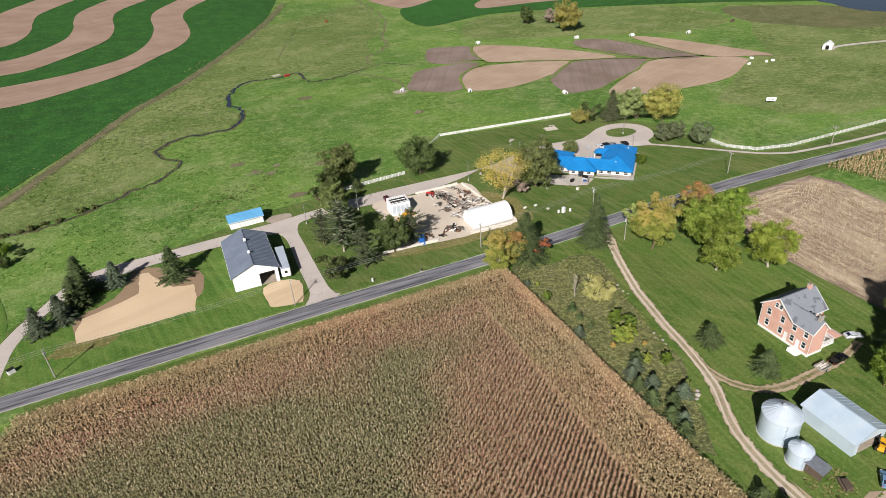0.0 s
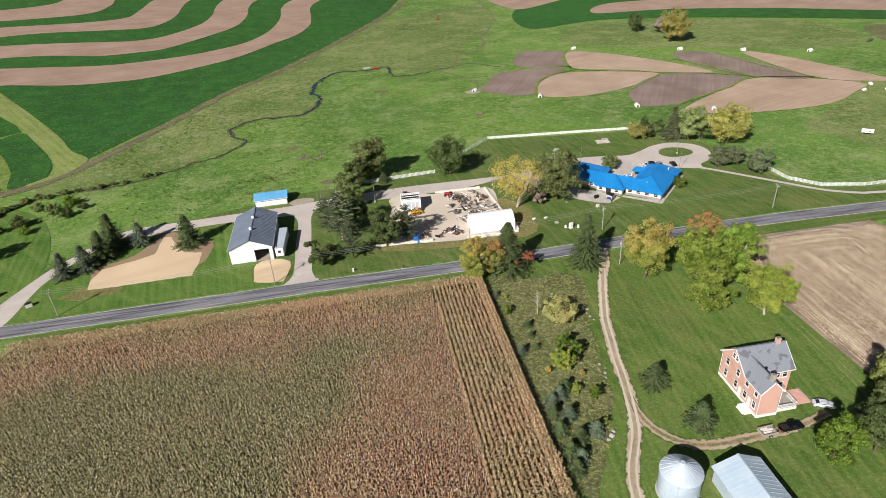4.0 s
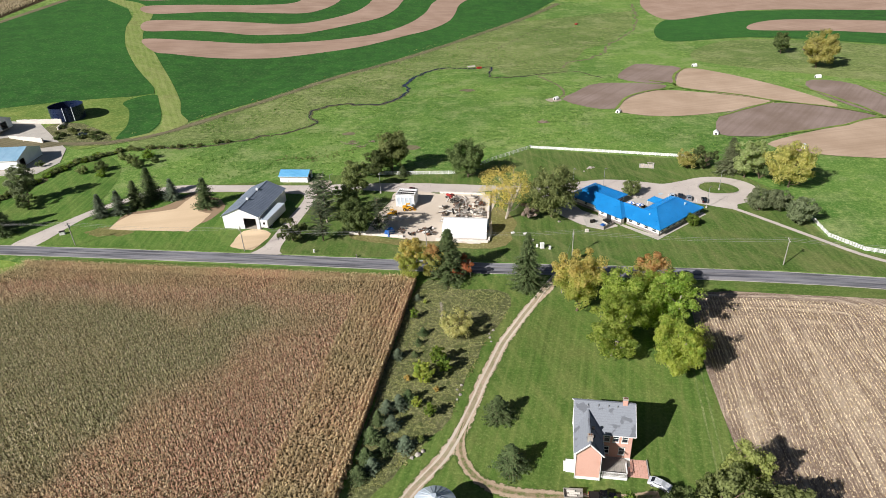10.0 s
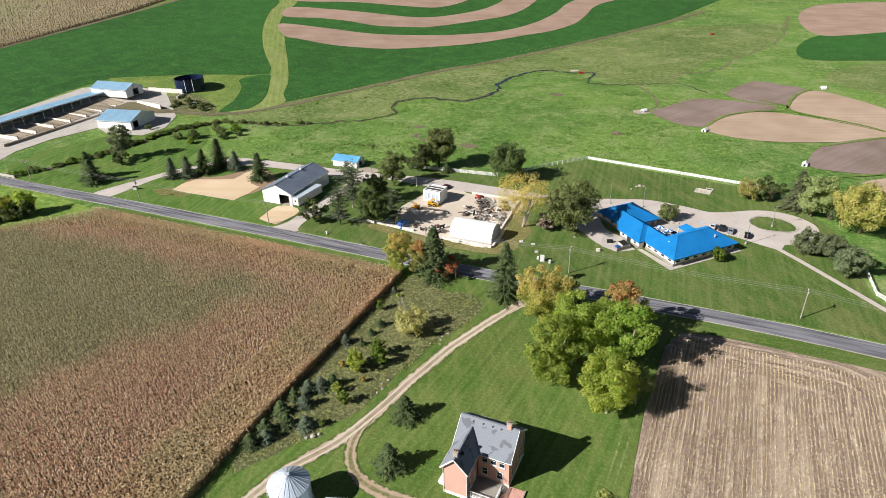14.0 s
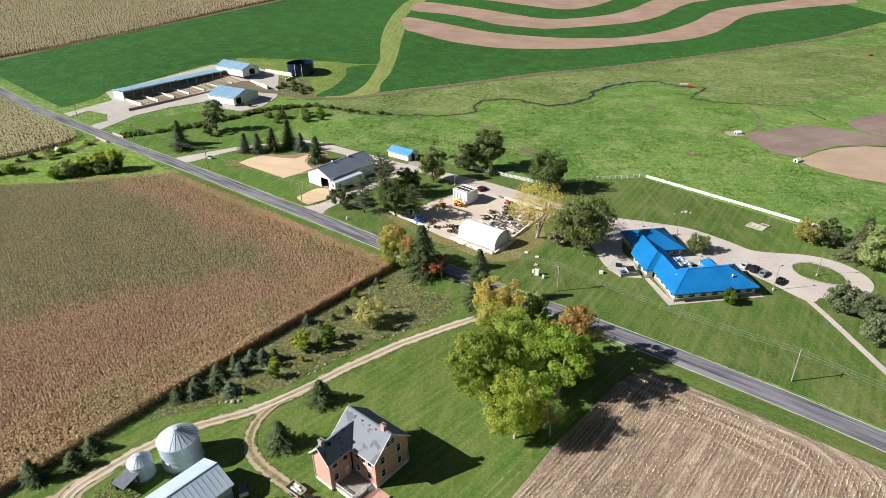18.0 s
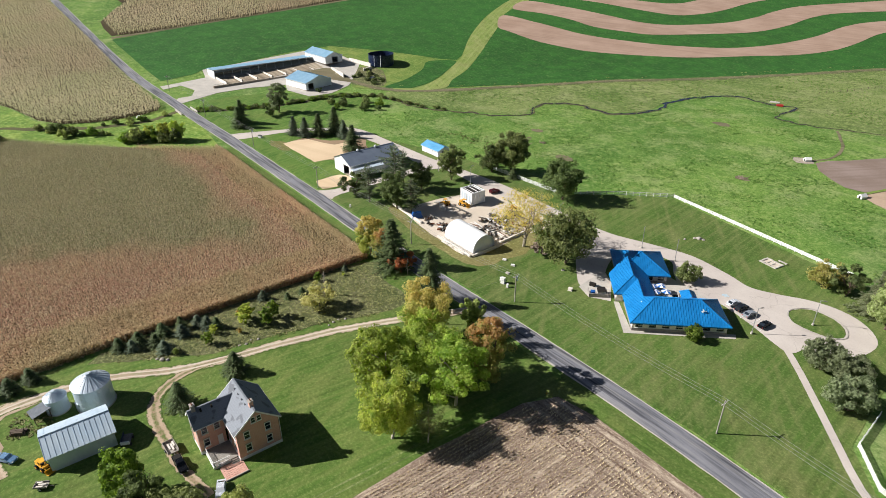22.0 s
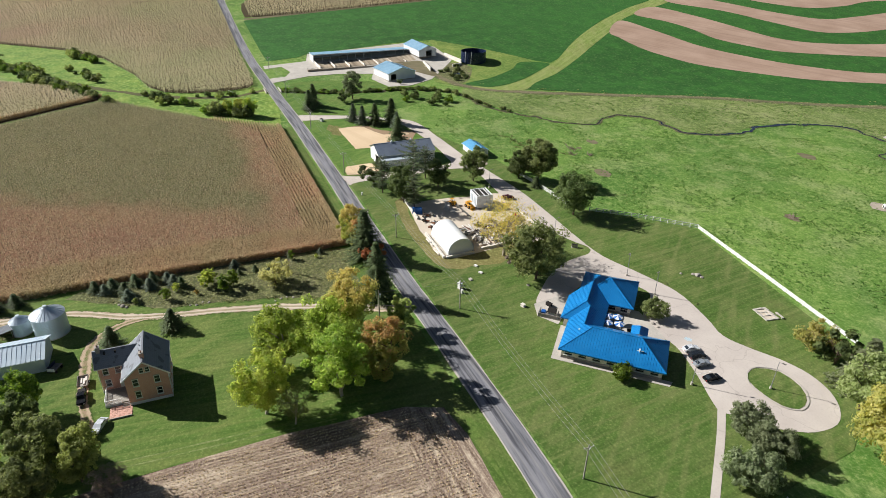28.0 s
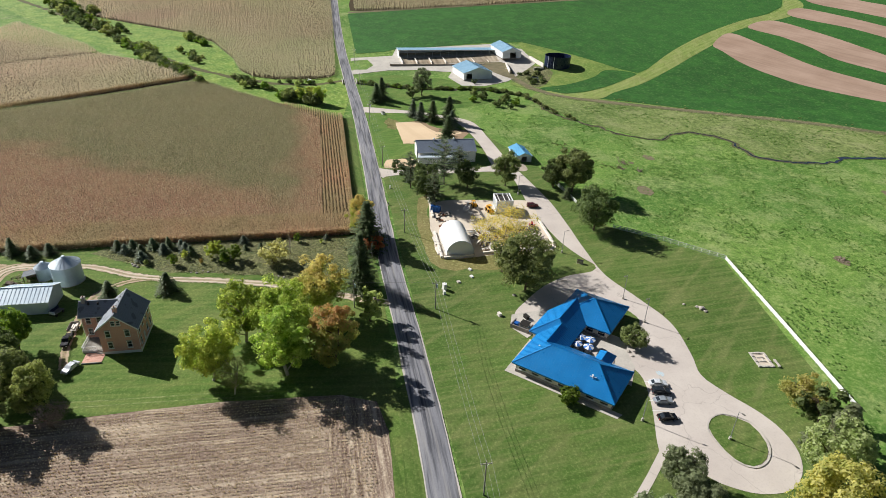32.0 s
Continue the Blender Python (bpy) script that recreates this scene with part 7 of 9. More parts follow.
def grain_bin(x, y, r, wall, top, label):
    t = thing("grain_bin", label, "grain bin", at(x, y, 15), group="grain bins")
    seg = 40
    rings = int(wall / 0.8)
    for k in range(rings):
        z0, z1 = k * wall / rings, (k + 1) * wall / rings
        bm = bmesh.new()
        rows = []
        for j in range(5):
            rr = r + 0.03 * math.sin(j * math.pi / 2 * 2 + 0.4) + 0.012 * (k % 2)
            rows.append([bm.verts.new((rr * math.cos(a), rr * math.sin(a), z0 + (z1 - z0) * j / 4)) for a in np.linspace(0, 2 * math.pi, seg, endpoint=False)])
        for p, q in zip(rows, rows[1:]):
            for i in range(seg):
                bm.faces.new((p[i], p[(i + 1) % seg], q[(i + 1) % seg], q[i]))
        part("wall_ring", bm, "galv_ribbed", t)
    n = 22
    eave = r + 0.15
    for i in range(n):
        a0, a1 = 2 * math.pi * i / n, 2 * math.pi * (i + 1) / n
        bm = bmesh.new()
        p = lambda a, rr, z: bm.verts.new((rr * math.cos(a), rr * math.sin(a), z))
        am = (a0 + a1) / 2
        v = [p(a0, eave, wall - 0.05), p(am, eave, wall - 0.02), p(a1, eave, wall - 0.05), p(a1, 0.5, top - 0.1), p(am, 0.5, top - 0.08), p(a0, 0.5, top - 0.1)]
        bm.faces.new((v[0], v[1], v[4], v[5]))
        bm.faces.new((v[1], v[2], v[3], v[4]))
        part("roof_sheet", bm, "galv", t)
        part("roof_rib", beam((eave * math.cos(a0), eave * math.sin(a0), wall), (0.5 * math.cos(a0), 0.5 * math.sin(a0), top - 0.05), 0.06, 0.07), "galv", t)
    part("fill_cap", rod((0, 0, top - 0.15), (0, 0, top + 0.25), 0.6, 0.42, 16), "galv", t)
    part("footing", rod((0, 0, -0.2), (0, 0, 0.15), r + 0.2, seg=32), "concrete", t)
    part("door", box(-0.6, -r - 0.12, 0.5, 0.6, -r + 0.1, 2.2), "galv", t, "bin door")
    lad = -0.9
    for s in (-0.22, 0.22):
        part("ladder_rail", rod((s + r * math.sin(lad), -r * math.cos(lad) - 0.25, 0.4), (s + r * math.sin(lad), -r * math.cos(lad) - 0.25, wall), 0.03, seg=5), "galv", t)
    for k in range(int(wall / 0.35)):
        part("rung", rod((-0.22 + r * math.sin(lad), -r * math.cos(lad) - 0.25, 0.5 + k * 0.35), (0.22 + r * math.sin(lad), -r * math.cos(lad) - 0.25, 0.5 + k * 0.35), 0.018, seg=4), "galv", t)


grain_bin(89.2, 54.0, 3.57, 5.43, 7.30, "large corrugated galvanised grain bin with conical roof")
grain_bin(86.9, 47.4, 2.05, 3.49, 4.66, "small corrugated galvanised grain bin with conical roof")
msh = gable_building("machine_shed", "galvanised metal machine shed with ribbed roof", 104.6, 43.8, 90, 11.0, 8.4, 3.7, 5.5, "galv_ribbed", "galv_roof", doors=(("w", 1.2, 7.2, 0, 2.9, True),), trim="galv")
tagged(msh, category="shed")


def lean_shack():
    t = thing("wooden_shack", "grey weathered wooden shack with a tilted board roof", "shed", at(86.6, 42.4, 12) @ Matrix.Diagonal((0.86, 0.82, 0.9, 1)))
    for i in range(9):
        part("roof_board", poly([(-0.3 + i * 0.42, -0.3, 2.1), (0.1 + i * 0.42, -0.3, 2.1), (0.1 + i * 0.42, 4.0, 2.75), (-0.3 + i * 0.42, 4.0, 2.75)], None, 0.06), "slate_board", t)
    for x in (0.1, 3.1):
        for y in (0.1, 3.6):
            part("post", box(x - 0.08, y - 0.08, 0, x + 0.08, y + 0.08, 2.05 + 0.15 * y), "wood_dark", t)
    for i in range(8):
        part("wall_board", box(0.1, 0.15 + i * 0.44, 0.1, 0.16, 0.55 + i * 0.44, 2.0 + 0.06 * i), "wood_dark", t)
        part("wall_board", box(0.1 + i * 0.38, 3.6, 0.1, 0.45 + i * 0.38, 3.66, 2.5), "wood_dark", t)


lean_shack()


def white_bunker():
    t = thing("storage_box", "tall white panel box with dark slatted roof in the yard", "storage", at(54.2, 177.3, -3))
    w, d, h = 6.5, 5.6, 4.7
    for a, b in (((0, 0), (w, 0)), ((w, 0), (w, d)), ((w, d), (0, d)), ((0, d), (0, 0))):
        front = a == (0, 0)
        _, m = wall_with_openings(a, b, 0.3, h, [(0.5 + i * 1.46, 1.66 + i * 1.46, 0.7, h - 0.9) for i in range(4)] if front else [], 0.2, "white_metal", t, "wall_panel")
        length = (Vector(b) - Vector(a)).length
        n = int(length / 1.05)
        for i in range(n + 1):
            if not front:
                part("wall_rib", box(i * length / n - 0.05, -0.08, 0.3, i * length / n + 0.05, -0.003, h, None, m), "white", t)
        if front:
            for i in range(4):
                part("recessed_panel", box(0.5 + i * 1.46, 0.12, 0.7, 1.66 + i * 1.46, 0.18, h - 0.9, None, m), "galv", t, "grey steel panel")
    part("roof_deck", box(0.22, 0.22, h - 0.75, w - 0.22, d - 0.22, h - 0.65), "dark", t)
    for i in range(9):
        x = 0.35 + i * (w - 0.9) / 8
        part("roof_slat", box(x, 0.25, h - 0.32, x + 0.16, d - 0.25, h - 0.2), "scrap", t)
    for y in (0.9, d / 2, d - 1.2):
        part("roof_beam", box(0.22, y, h - 0.18, w - 0.22, y + 0.2, h - 0.02), "white", t)
    for x in (0.4, w - 0.8):
        part("foot", box(x, 0.3, 0, x + 0.4, d - 0.3, 0.3), "scrap", t)


white_bunker()

# ---- the farm in the west ----
def open_shed():
    t = thing("cattle_shed", "long open-fronted cattle shed with pale blue roof", "shed", at(-181.5, 167.5, 0, 3.0))
    length, deep = 66.0, 12.0
    part("back_wall", box(0, 0, -1, 0.25, length, 3.4), "white_metal", t)
    for y in (0.0, length - 0.25):
        part("end_wall", box(0.25, y, -1, deep, y + 0.25, 3.7), "white_metal", t)
    n = 12
    for i in range(n + 1):
        y = 0.3 + i * (length - 0.8) / n
        part("post", box(deep - 0.35, y, -1, deep - 0.1, y + 0.25, 4.0), "white", t)
    roof_panels([(-0.5, -0.5, 3.4), (-0.5, length + 0.5, 3.4), (deep + 0.8, length + 0.5, 4.5), (deep + 0.8, -0.5, 4.5)], (0, 1, 0), 1.6, "pale_blue", t)
    part("fascia", box(deep + 0.7, -0.5, 4.05, deep + 0.8, length + 0.5, 4.45), "white", t)
    part("feed_wall", box(deep * 0.45, 0.5, -0.5, deep * 0.45 + 0.2, length - 0.5, 1.0), "concrete_old", t)


open_shed()
for i in range(7):
    y = 168.2 + i * 9.2
    w = thing("pen_wall", "low white concrete pen wall with a worn top", "wall", at(-169.2, y, 1, 2.4), group="pen walls of the cattle yard")
    for k in range(6):
        part("wall_section", box(k * 2.9, -0.2, -0.8, k * 2.9 + 2.85, 0.2, 1.1, bevel=0.03), "cream", w)
    part("gate_post", box(17.4, -0.15, -0.8, 17.6, 0.15, 1.7), "scrap", w)
bunk = thing("feed_bunk", "long dark concrete feed bunk along the pens", "feed bunk", at(-149.6, 160, -1.2, 2.2))
for k in range(20):
    b = part("bunk_section", box(-0.5, k * 3.0, -0.5, 0.5, k * 3.0 + 2.95, 0.75, bevel=0.05), "concrete_old", bunk)
for k in range(21):
    part("neck_rail_post", box(-0.62, k * 3.0, -0.5, -0.54, k * 3.0 + 0.1, 1.4), "scrap", bunk)
part("neck_rail", box(-0.62, 0, 1.3, -0.54, 60, 1.38), "scrap", bunk)
barn_a = gable_building("white_barn", "white barn with pale blue roof and a dark open doorway", -133, 196.6, 10, 19.4, 17.6, 4.0, 6.8, "white_metal", "pale_blue", doors=(("e", 1.5, 5.0, 0, 3.4, True),), panel=1.4)
barn_b = gable_building("white_barn", "white barn with pale blue roof beside the cattle shed", -177.5, 230.5, 5, 24.5, 12.4, 4.2, 6.6, "white_metal", "pale_blue", doors=(("e", 5.0, 9.0, 0, 3.6, True), ("s", 12, 13.2, 0, 2.1, False)), panel=1.4)
for pts in (((-158, 252), (-134, 254.5)), ((-134, 254.5), (-132, 246)), ((-147, 233.4), (-127, 231))):
    a, b = Vector((*pts[0], 0)), Vector((*pts[1], 0))
    w = thing("block_wall", "white concrete block wall of the farmyard", "wall", at(a.x, a.y, math.degrees(math.atan2(b.y - a.y, b.x - a.x)), ground_z(a.x, a.y) - 0.3), group="farmyard walls")
    for k in range(int((b - a).length / 1.8)):
        part("wall_block", box(k * 1.8, -0.3, -0.8, k * 1.8 + 1.75, 0.3, 1.5 + 0.08 * (k % 3), bevel=0.03), "cream", w)


def slurry_tank():
    t = thing("slurry_tank", "round dark blue enamelled steel slurry tank, open at the top", "tank", at(-138.6, 264.5, 0))
    r, h, seg = 8.0, 6.4, 44
    for k in range(5):
        z0, z1 = k * h / 5 - (0.6 if k == 0 else 0), (k + 1) * h / 5
        for j in range(11):
            bm = bmesh.new()
            an = np.linspace(2 * math.pi * j / 11, 2 * math.pi * (j + 1) / 11, 5)
            g = [[bm.verts.new((q * math.cos(a), q * math.sin(a), z)) for a in an] for q, z in ((r + 0.02 * (k % 2), z0), (r + 0.02 * (k % 2), z1), (r - 0.1, z1), (r - 0.1, z0))]
            for p, q in zip(g, g[1:]):
                for i in range(4):
                    bm.faces.new((p[i], p[i + 1], q[i + 1], q[i]))
            part("tank_plate", bm, "navy", t)
    for z in (h * 0.33, h * 0.66, h):
        bm = bmesh.new()
        an = np.linspace(0, 2 * math.pi, seg, endpoint=False)
        g = [[bm.verts.new((q * math.cos(a), q * math.sin(a), zz)) for a in an] for q, zz in ((r + 0.03, z - 0.1), (r + 0.14, z - 0.1), (r + 0.14, z + 0.06), (r + 0.03, z + 0.06))]
        for p, q in zip(g, g[1:] + g[:1]):
            for i in range(seg):
                bm.faces.new((p[i], p[(i + 1) % seg], q[(i + 1) % seg], q[i]))
        part("rim_band", bm, "navy", t)
    part("slurry", rod((0, 0, 0), (0, 0, 2.2), r - 0.15, seg=40), "dark", t)
    for a in (-1.1, -0.6):
        part("ladder", beam((r * 1.03 * math.cos(a), r * 1.03 * math.sin(a), -0.3), (r * 1.03 * math.cos(a), r * 1.03 * math.sin(a), h + 0.4), 0.3, 0.08), "galv", t)


slurry_tank()

# ---- vehicles ----
def car(x, y, turn, paint, label, kind="sedan", group="parked cars"):
    t = thing("car" if kind != "pickup" else "pickup_truck", label, "car" if kind != "pickup" else "truck", at(x, y, turn, ground_z(x, y) + 0.12) @ Matrix.Diagonal((0.87, 0.87, 0.9, 1)), group=group)
    if kind == "pickup":
        prof = [(-2.75, 0.45), (-2.75, 1.05), (-0.75, 1.08), (-0.65, 1.75), (0.75, 1.78), (1.25, 1.15), (2.6, 1.0), (2.75, 0.75), (2.7, 0.42)]
        cabin, L = (-0.55, 0.95), 2.7
    elif kind == "suv":
        prof = [(-2.3, 0.4), (-2.3, 1.0), (-2.1, 1.62), (0.3, 1.68), (1.0, 1.1), (2.1, 0.95), (2.3, 0.7), (2.28, 0.4)]
        cabin, L = (-2.0, 0.8), 2.2
    else:
        prof = [(-2.3, 0.4), (-2.3, 0.88), (-1.75, 0.98), (-1.05, 1.4), (0.35, 1.43), (1.1, 0.98), (2.1, 0.82), (2.32, 0.62), (2.3, 0.36)]
        cabin, L = (-1.6, 0.95), 2.2
    hw = 0.9
    bm = bmesh.new()
    rows = []
    for yy, sq in ((-hw, 0.0), (-hw * 0.97, 1.0), (hw * 0.97, 1.0), (hw, 0.0)):
        rows.append([bm.verts.new((px * (0.985 if sq == 0 else 1), yy * (0.86 if pz > 1.2 else 1), pz - (0.04 if sq == 0 and pz > 0.9 else 0))) for px, pz in prof])
    n = len(prof)
    for a, b in zip(rows, rows[1:]):
        for i in range(n):
            bm.faces.new((a[i], a[(i + 1) % n], b[(i + 1) % n], b[i]))
    bm.faces.new(rows[0])
    bm.faces.new(rows[-1])
    body = part("body", bm, paint, t)
    zt = max(p[1] for p in prof)
    for s in (-1, 1):
        part("side_window", box(cabin[0] + 0.35, s * hw * 0.9 - 0.03, zt - 0.48, cabin[1] - 0.45, s * hw * 0.9 + 0.03, zt - 0.14), "glass", t)
    part("windscreen", poly([(cabin[1] - 0.08, -0.68, zt - 0.42), (cabin[1] - 0.08, 0.68, zt - 0.42), (cabin[1] - 0.62, 0.62, zt - 0.03), (cabin[1] - 0.62, -0.62, zt - 0.03)], None, 0.03), "glass", t)
    if kind != "pickup":
        part("rear_window", poly([(cabin[0] - 0.15, -0.66, zt - 0.4), (cabin[0] - 0.15, 0.66, zt - 0.4), (cabin[0] + 0.5, 0.6, zt - 0.01), (cabin[0] + 0.5, -0.6, zt - 0.01)], None, 0.03), "glass", t)
    else:
        part("bed", box(-2.65, -0.75, 1.07, -0.85, 0.75, 1.11), "dark", t)
    for px in (-1.35, 1.4):
        for s in (-1, 1):
            w = part("wheel", rod((px, s * 0.8 - 0.12, 0.33), (px, s * 0.8 + 0.12, 0.33), 0.34, seg=14), "tyre", t)
            part("rim", rod((px, s * 0.8 - 0.135, 0.33), (px, s * 0.8 + 0.135, 0.33), 0.2, seg=10), "chrome", w)
    for s in (-1, 1):
        part("headlight", box(L - 0.05, s * 0.65 - 0.18, 0.6, L + 0.1, s * 0.65 + 0.18, 0.76), "white", t)
        part("tail_light", box(-L - 0.12, s * 0.7 - 0.14, 0.68, -L - 0.02, s * 0.7 + 0.14, 0.86), "red", t)
        part("mirror", box(cabin[1] - 0.5, s * 0.98 - 0.08, zt - 0.5, cabin[1] - 0.35, s * 0.98 + 0.08, zt - 0.36), paint, t)
    return t


PAINTS = dict(paint_white=("d8dcdf", "e6eaec"), paint_black=("0e1013", "16191d"), paint_silver=("8d949b", "a4abb1"), paint_dark=("23282e", "2d333a"), paint_maroon=("4a1820", "571f28"), paint_blue=("6f93b5", "7f9fbd"))
for key, (a, b) in PAINTS.items():
    MAT[key] = metal_sheet(key, a, b, 0.25, 0.3)

car(148.4, 191.8, 82, "paint_white", "white car parked nose-in beside the office", "sedan")
car(151.0, 191.3, 84, "paint_dark", "dark grey car parked beside the office", "suv")
car(153.6, 190.4, 84, "paint_silver", "silver car parked beside the office", "sedan")
car(158.3, 189.0, 86, "paint_black", "black car parked apart beside the lot edge", "sedan")
car(56.8, 190.8, 84, "paint_maroon", "dark red car parked by the yard entrance", "suv")
car(117.2, 62.7, 2, "paint_black", "black pickup truck with a trailer on the farm track", "pickup")
car(127.2, 66.7, -24, "paint_white", "white car parked on the grass beside the house", "sedan")
car(96.5, 37.5, 40, "paint_blue", "pale blue car parked behind the shed", "sedan")


def trailer():
    t = thing("utility_trailer", "wooden flat trailer with load hitched to the pickup", "trailer", at(112.3, 62.5, 3, 0.12))
    for i in range(7):
        part("deck_plank", box(-1.8, -0.95 + i * 0.27, 0.62, 1.5, -0.7 + i * 0.27, 0.7), "wood", t)
    for s in (-1, 1):
        part("side_board", box(-1.8, s * 0.98 - 0.03, 0.62, 1.5, s * 0.98 + 0.03, 1.15), "wood", t)
        w = part("wheel", rod((-0.2, s * 1.05 - 0.1, 0.32), (-0.2, s * 1.05 + 0.1, 0.32), 0.32, seg=12), "tyre", t)
        part("rim", rod((-0.2, s * 1.05 - 0.11, 0.32), (-0.2, s * 1.05 + 0.11, 0.32), 0.18, seg=10), "galv", w)
    part("tail_board", box(-1.84, -0.95, 0.62, -1.78, 0.95, 1.15), "wood", t)
    part("drawbar", beam((1.5, 0, 0.55), (2.3, 0, 0.5), 0.12), "scrap", t)
    for i, (x, y, l) in enumerate(((-1.2, -0.4, 1.6), (-0.9, 0.1, 1.9), (-1.3, 0.5, 1.4))):
        part("load_plank", box(x, y, 0.72, x + l, y + 0.3, 0.86 + 0.06 * i), "cream", t)


trailer()


def wagon():
    t = thing("gravity_wagon", "small wagon with a tilted dark panel beside the shed", "wagon", at(105.0, 56.4, -24, 0.1))
    part("bed", box(-1.5, -0.8, 0.6, 1.5, 0.8, 0.75), "scrap", t)
    part("side", box(-1.5, -0.82, 0.75, 1.5, -0.76, 1.5), "navy", t)
    part("front_panel", box(1.3, -0.8, 0.75, 1.5, 0.8, 1.4), "white_metal", t)
    for x in (-1, 1):
        for s in (-1, 1):
            part("wheel", rod((x, s * 0.8 - 0.1, 0.32), (x, s * 0.8 + 0.1, 0.32), 0.32, seg=12), "tyre", t)


wagon()


def loader(x, y, turn, label, s=1.0):
    t = thing("loader", label, "machine", at(x, y, turn, 0.11) @ Matrix.Diagonal((s, s, s, 1)), group="yellow machines")
    part("chassis", box(-1.5, -0.6, 0.6, 1.3, 0.6, 1.2, bevel=0.06), "yellow", t)
    part("engine_hood", box(-1.6, -0.5, 1.2, -0.3, 0.5, 1.75, bevel=0.08), "yellow", t)
    for a in (-0.25, 0.75):
        for b in (-0.55, 0.5):
            part("cab_post", box(a, b, 1.2, a + 0.07, b + 0.07, 2.3), "dark", t)
    part("cab_roof", box(-0.35, -0.62, 2.3, 0.95, 0.65, 2.4), "yellow", t)
    part("seat", box(0.0, -0.25, 1.2, 0.45, 0.25, 1.6), "dark", t)
    for q in (-0.5, 0.4):
        part("lift_arm", beam((-0.2, q + 0.05, 1.5), (2.2, q + 0.05, 0.6), 0.12, 0.2), "yellow", t)
    part("bucket", poly([(2.1, -0.9, 0.2), (2.9, -0.9, 0.15), (2.9, 0.9, 0.15), (2.1, 0.9, 0.2)], None, 0.08), "yellow", t)
    part("bucket_back", box(2.0, -0.9, 0.15, 2.1, 0.9, 0.9), "yellow", t)
    for px in (-0.9, 0.9):
        for sd in (-1, 1):
            w = part("wheel", rod((px, sd * 0.75 - 0.2, 0.55), (px, sd * 0.75 + 0.2, 0.55), 0.55, seg=14), "tyre", t)
            part("rim", rod((px, sd * 0.75 - 0.22, 0.55), (px, sd * 0.75 + 0.22, 0.55), 0.28, seg=10), "yellow", w)


loader(58.6, 175.0, 12, "yellow wheel loader standing before the white box")
loader(54.6, 170.6, 200, "yellow machine among timber in the yard", 0.9)
loader(102.6, 42.6, 25, "yellow loader parked at the machine shed", 0.9)

# ---- the yard's stores ----
yard_rng = random.Random(5)


def timber_stack(x, y, turn, n, length, mat, label, name="timber_stack"):
    t = thing(name, label, "stack", at(x, y, turn, 0.11))
    for i in range(n):
        lay, k = divmod(i, 4)
        part("beam", box(-length / 2 + yard_rng.uniform(-0.3, 0.3), k * 0.42, lay * 0.36, length / 2 + yard_rng.uniform(-0.3, 0.3), k * 0.42 + 0.36, lay * 0.36 + 0.33), mat, t)


timber_stack(55.4, 167.4, -28, 9, 5.2, "cream", "stack of pale stone sills in the yard")
timber_stack(52.6, 169.4, 35, 4, 4.2, "concrete", "few concrete beams lying on gravel")
timber_stack(59.8, 167.8, 10, 3, 3.4, "concrete", "concrete slabs lying beside a pole")
timber_stack(90.4, 39.6, 62, 7, 2.4, "wood_dark", "rough pile of dark old timber in the weeds", "log_pile")


def cart(x, y, turn):
    """A two-wheeled cart with a load of pale scrap."""
    t = thing("farm_cart", "small two-wheeled cart with pale scrap beside the machine shed", "cart", at(x, y, turn, 0.08))
    part("tray", box(-1.1, -0.7, 0.5, 1.1, 0.7, 0.58), "wood", t)
    for sd in (-1, 1):
        part("side_board", box(-1.1, sd * 0.7 - 0.03, 0.58, 1.1, sd * 0.7 + 0.03, 0.9), "wood", t)
        w = part("wheel", rod((0, sd * 0.82 - 0.07, 0.36), (0, sd * 0.82 + 0.07, 0.36), 0.36, seg=14), "tyre", t)
        part("rim", rod((0, sd * 0.82 - 0.08, 0.36), (0, sd * 0.82 + 0.08, 0.36), 0.2, seg=10), "galv", w)
    part("tail_board", box(-1.14, -0.7, 0.58, -1.08, 0.7, 0.9), "wood", t)
    part("drawbar", beam((1.1, 0, 0.5), (2.0, 0, 0.22), 0.09), "scrap", t)
    for k, (a, b, l) in enumerate(((-0.8, -0.5, 1.2), (-0.5, -0.1, 1.3), (-0.9, 0.3, 1.0))):
        part("load_piece", box(a, b, 0.59, a + l, b + 0.28, 0.78 + 0.07 * k, bevel=0.02), "cream", t)


cart(107.4, 41.8, 60)
jib = thing("conveyor", "dark conveyor boom lying across the yard", "machine", at(60.8, 171.6, 6, 0.11))
part("boom", beam((-4.5, 0, 0.7), (4.6, 0, 0.45), 0.5, 0.25), "scrap", jib)
for x in (-3.4, 0.2, 3.6):
    part("stand", box(x, -0.35, 0, x + 0.2, 0.35, 0.5), "scrap", jib)

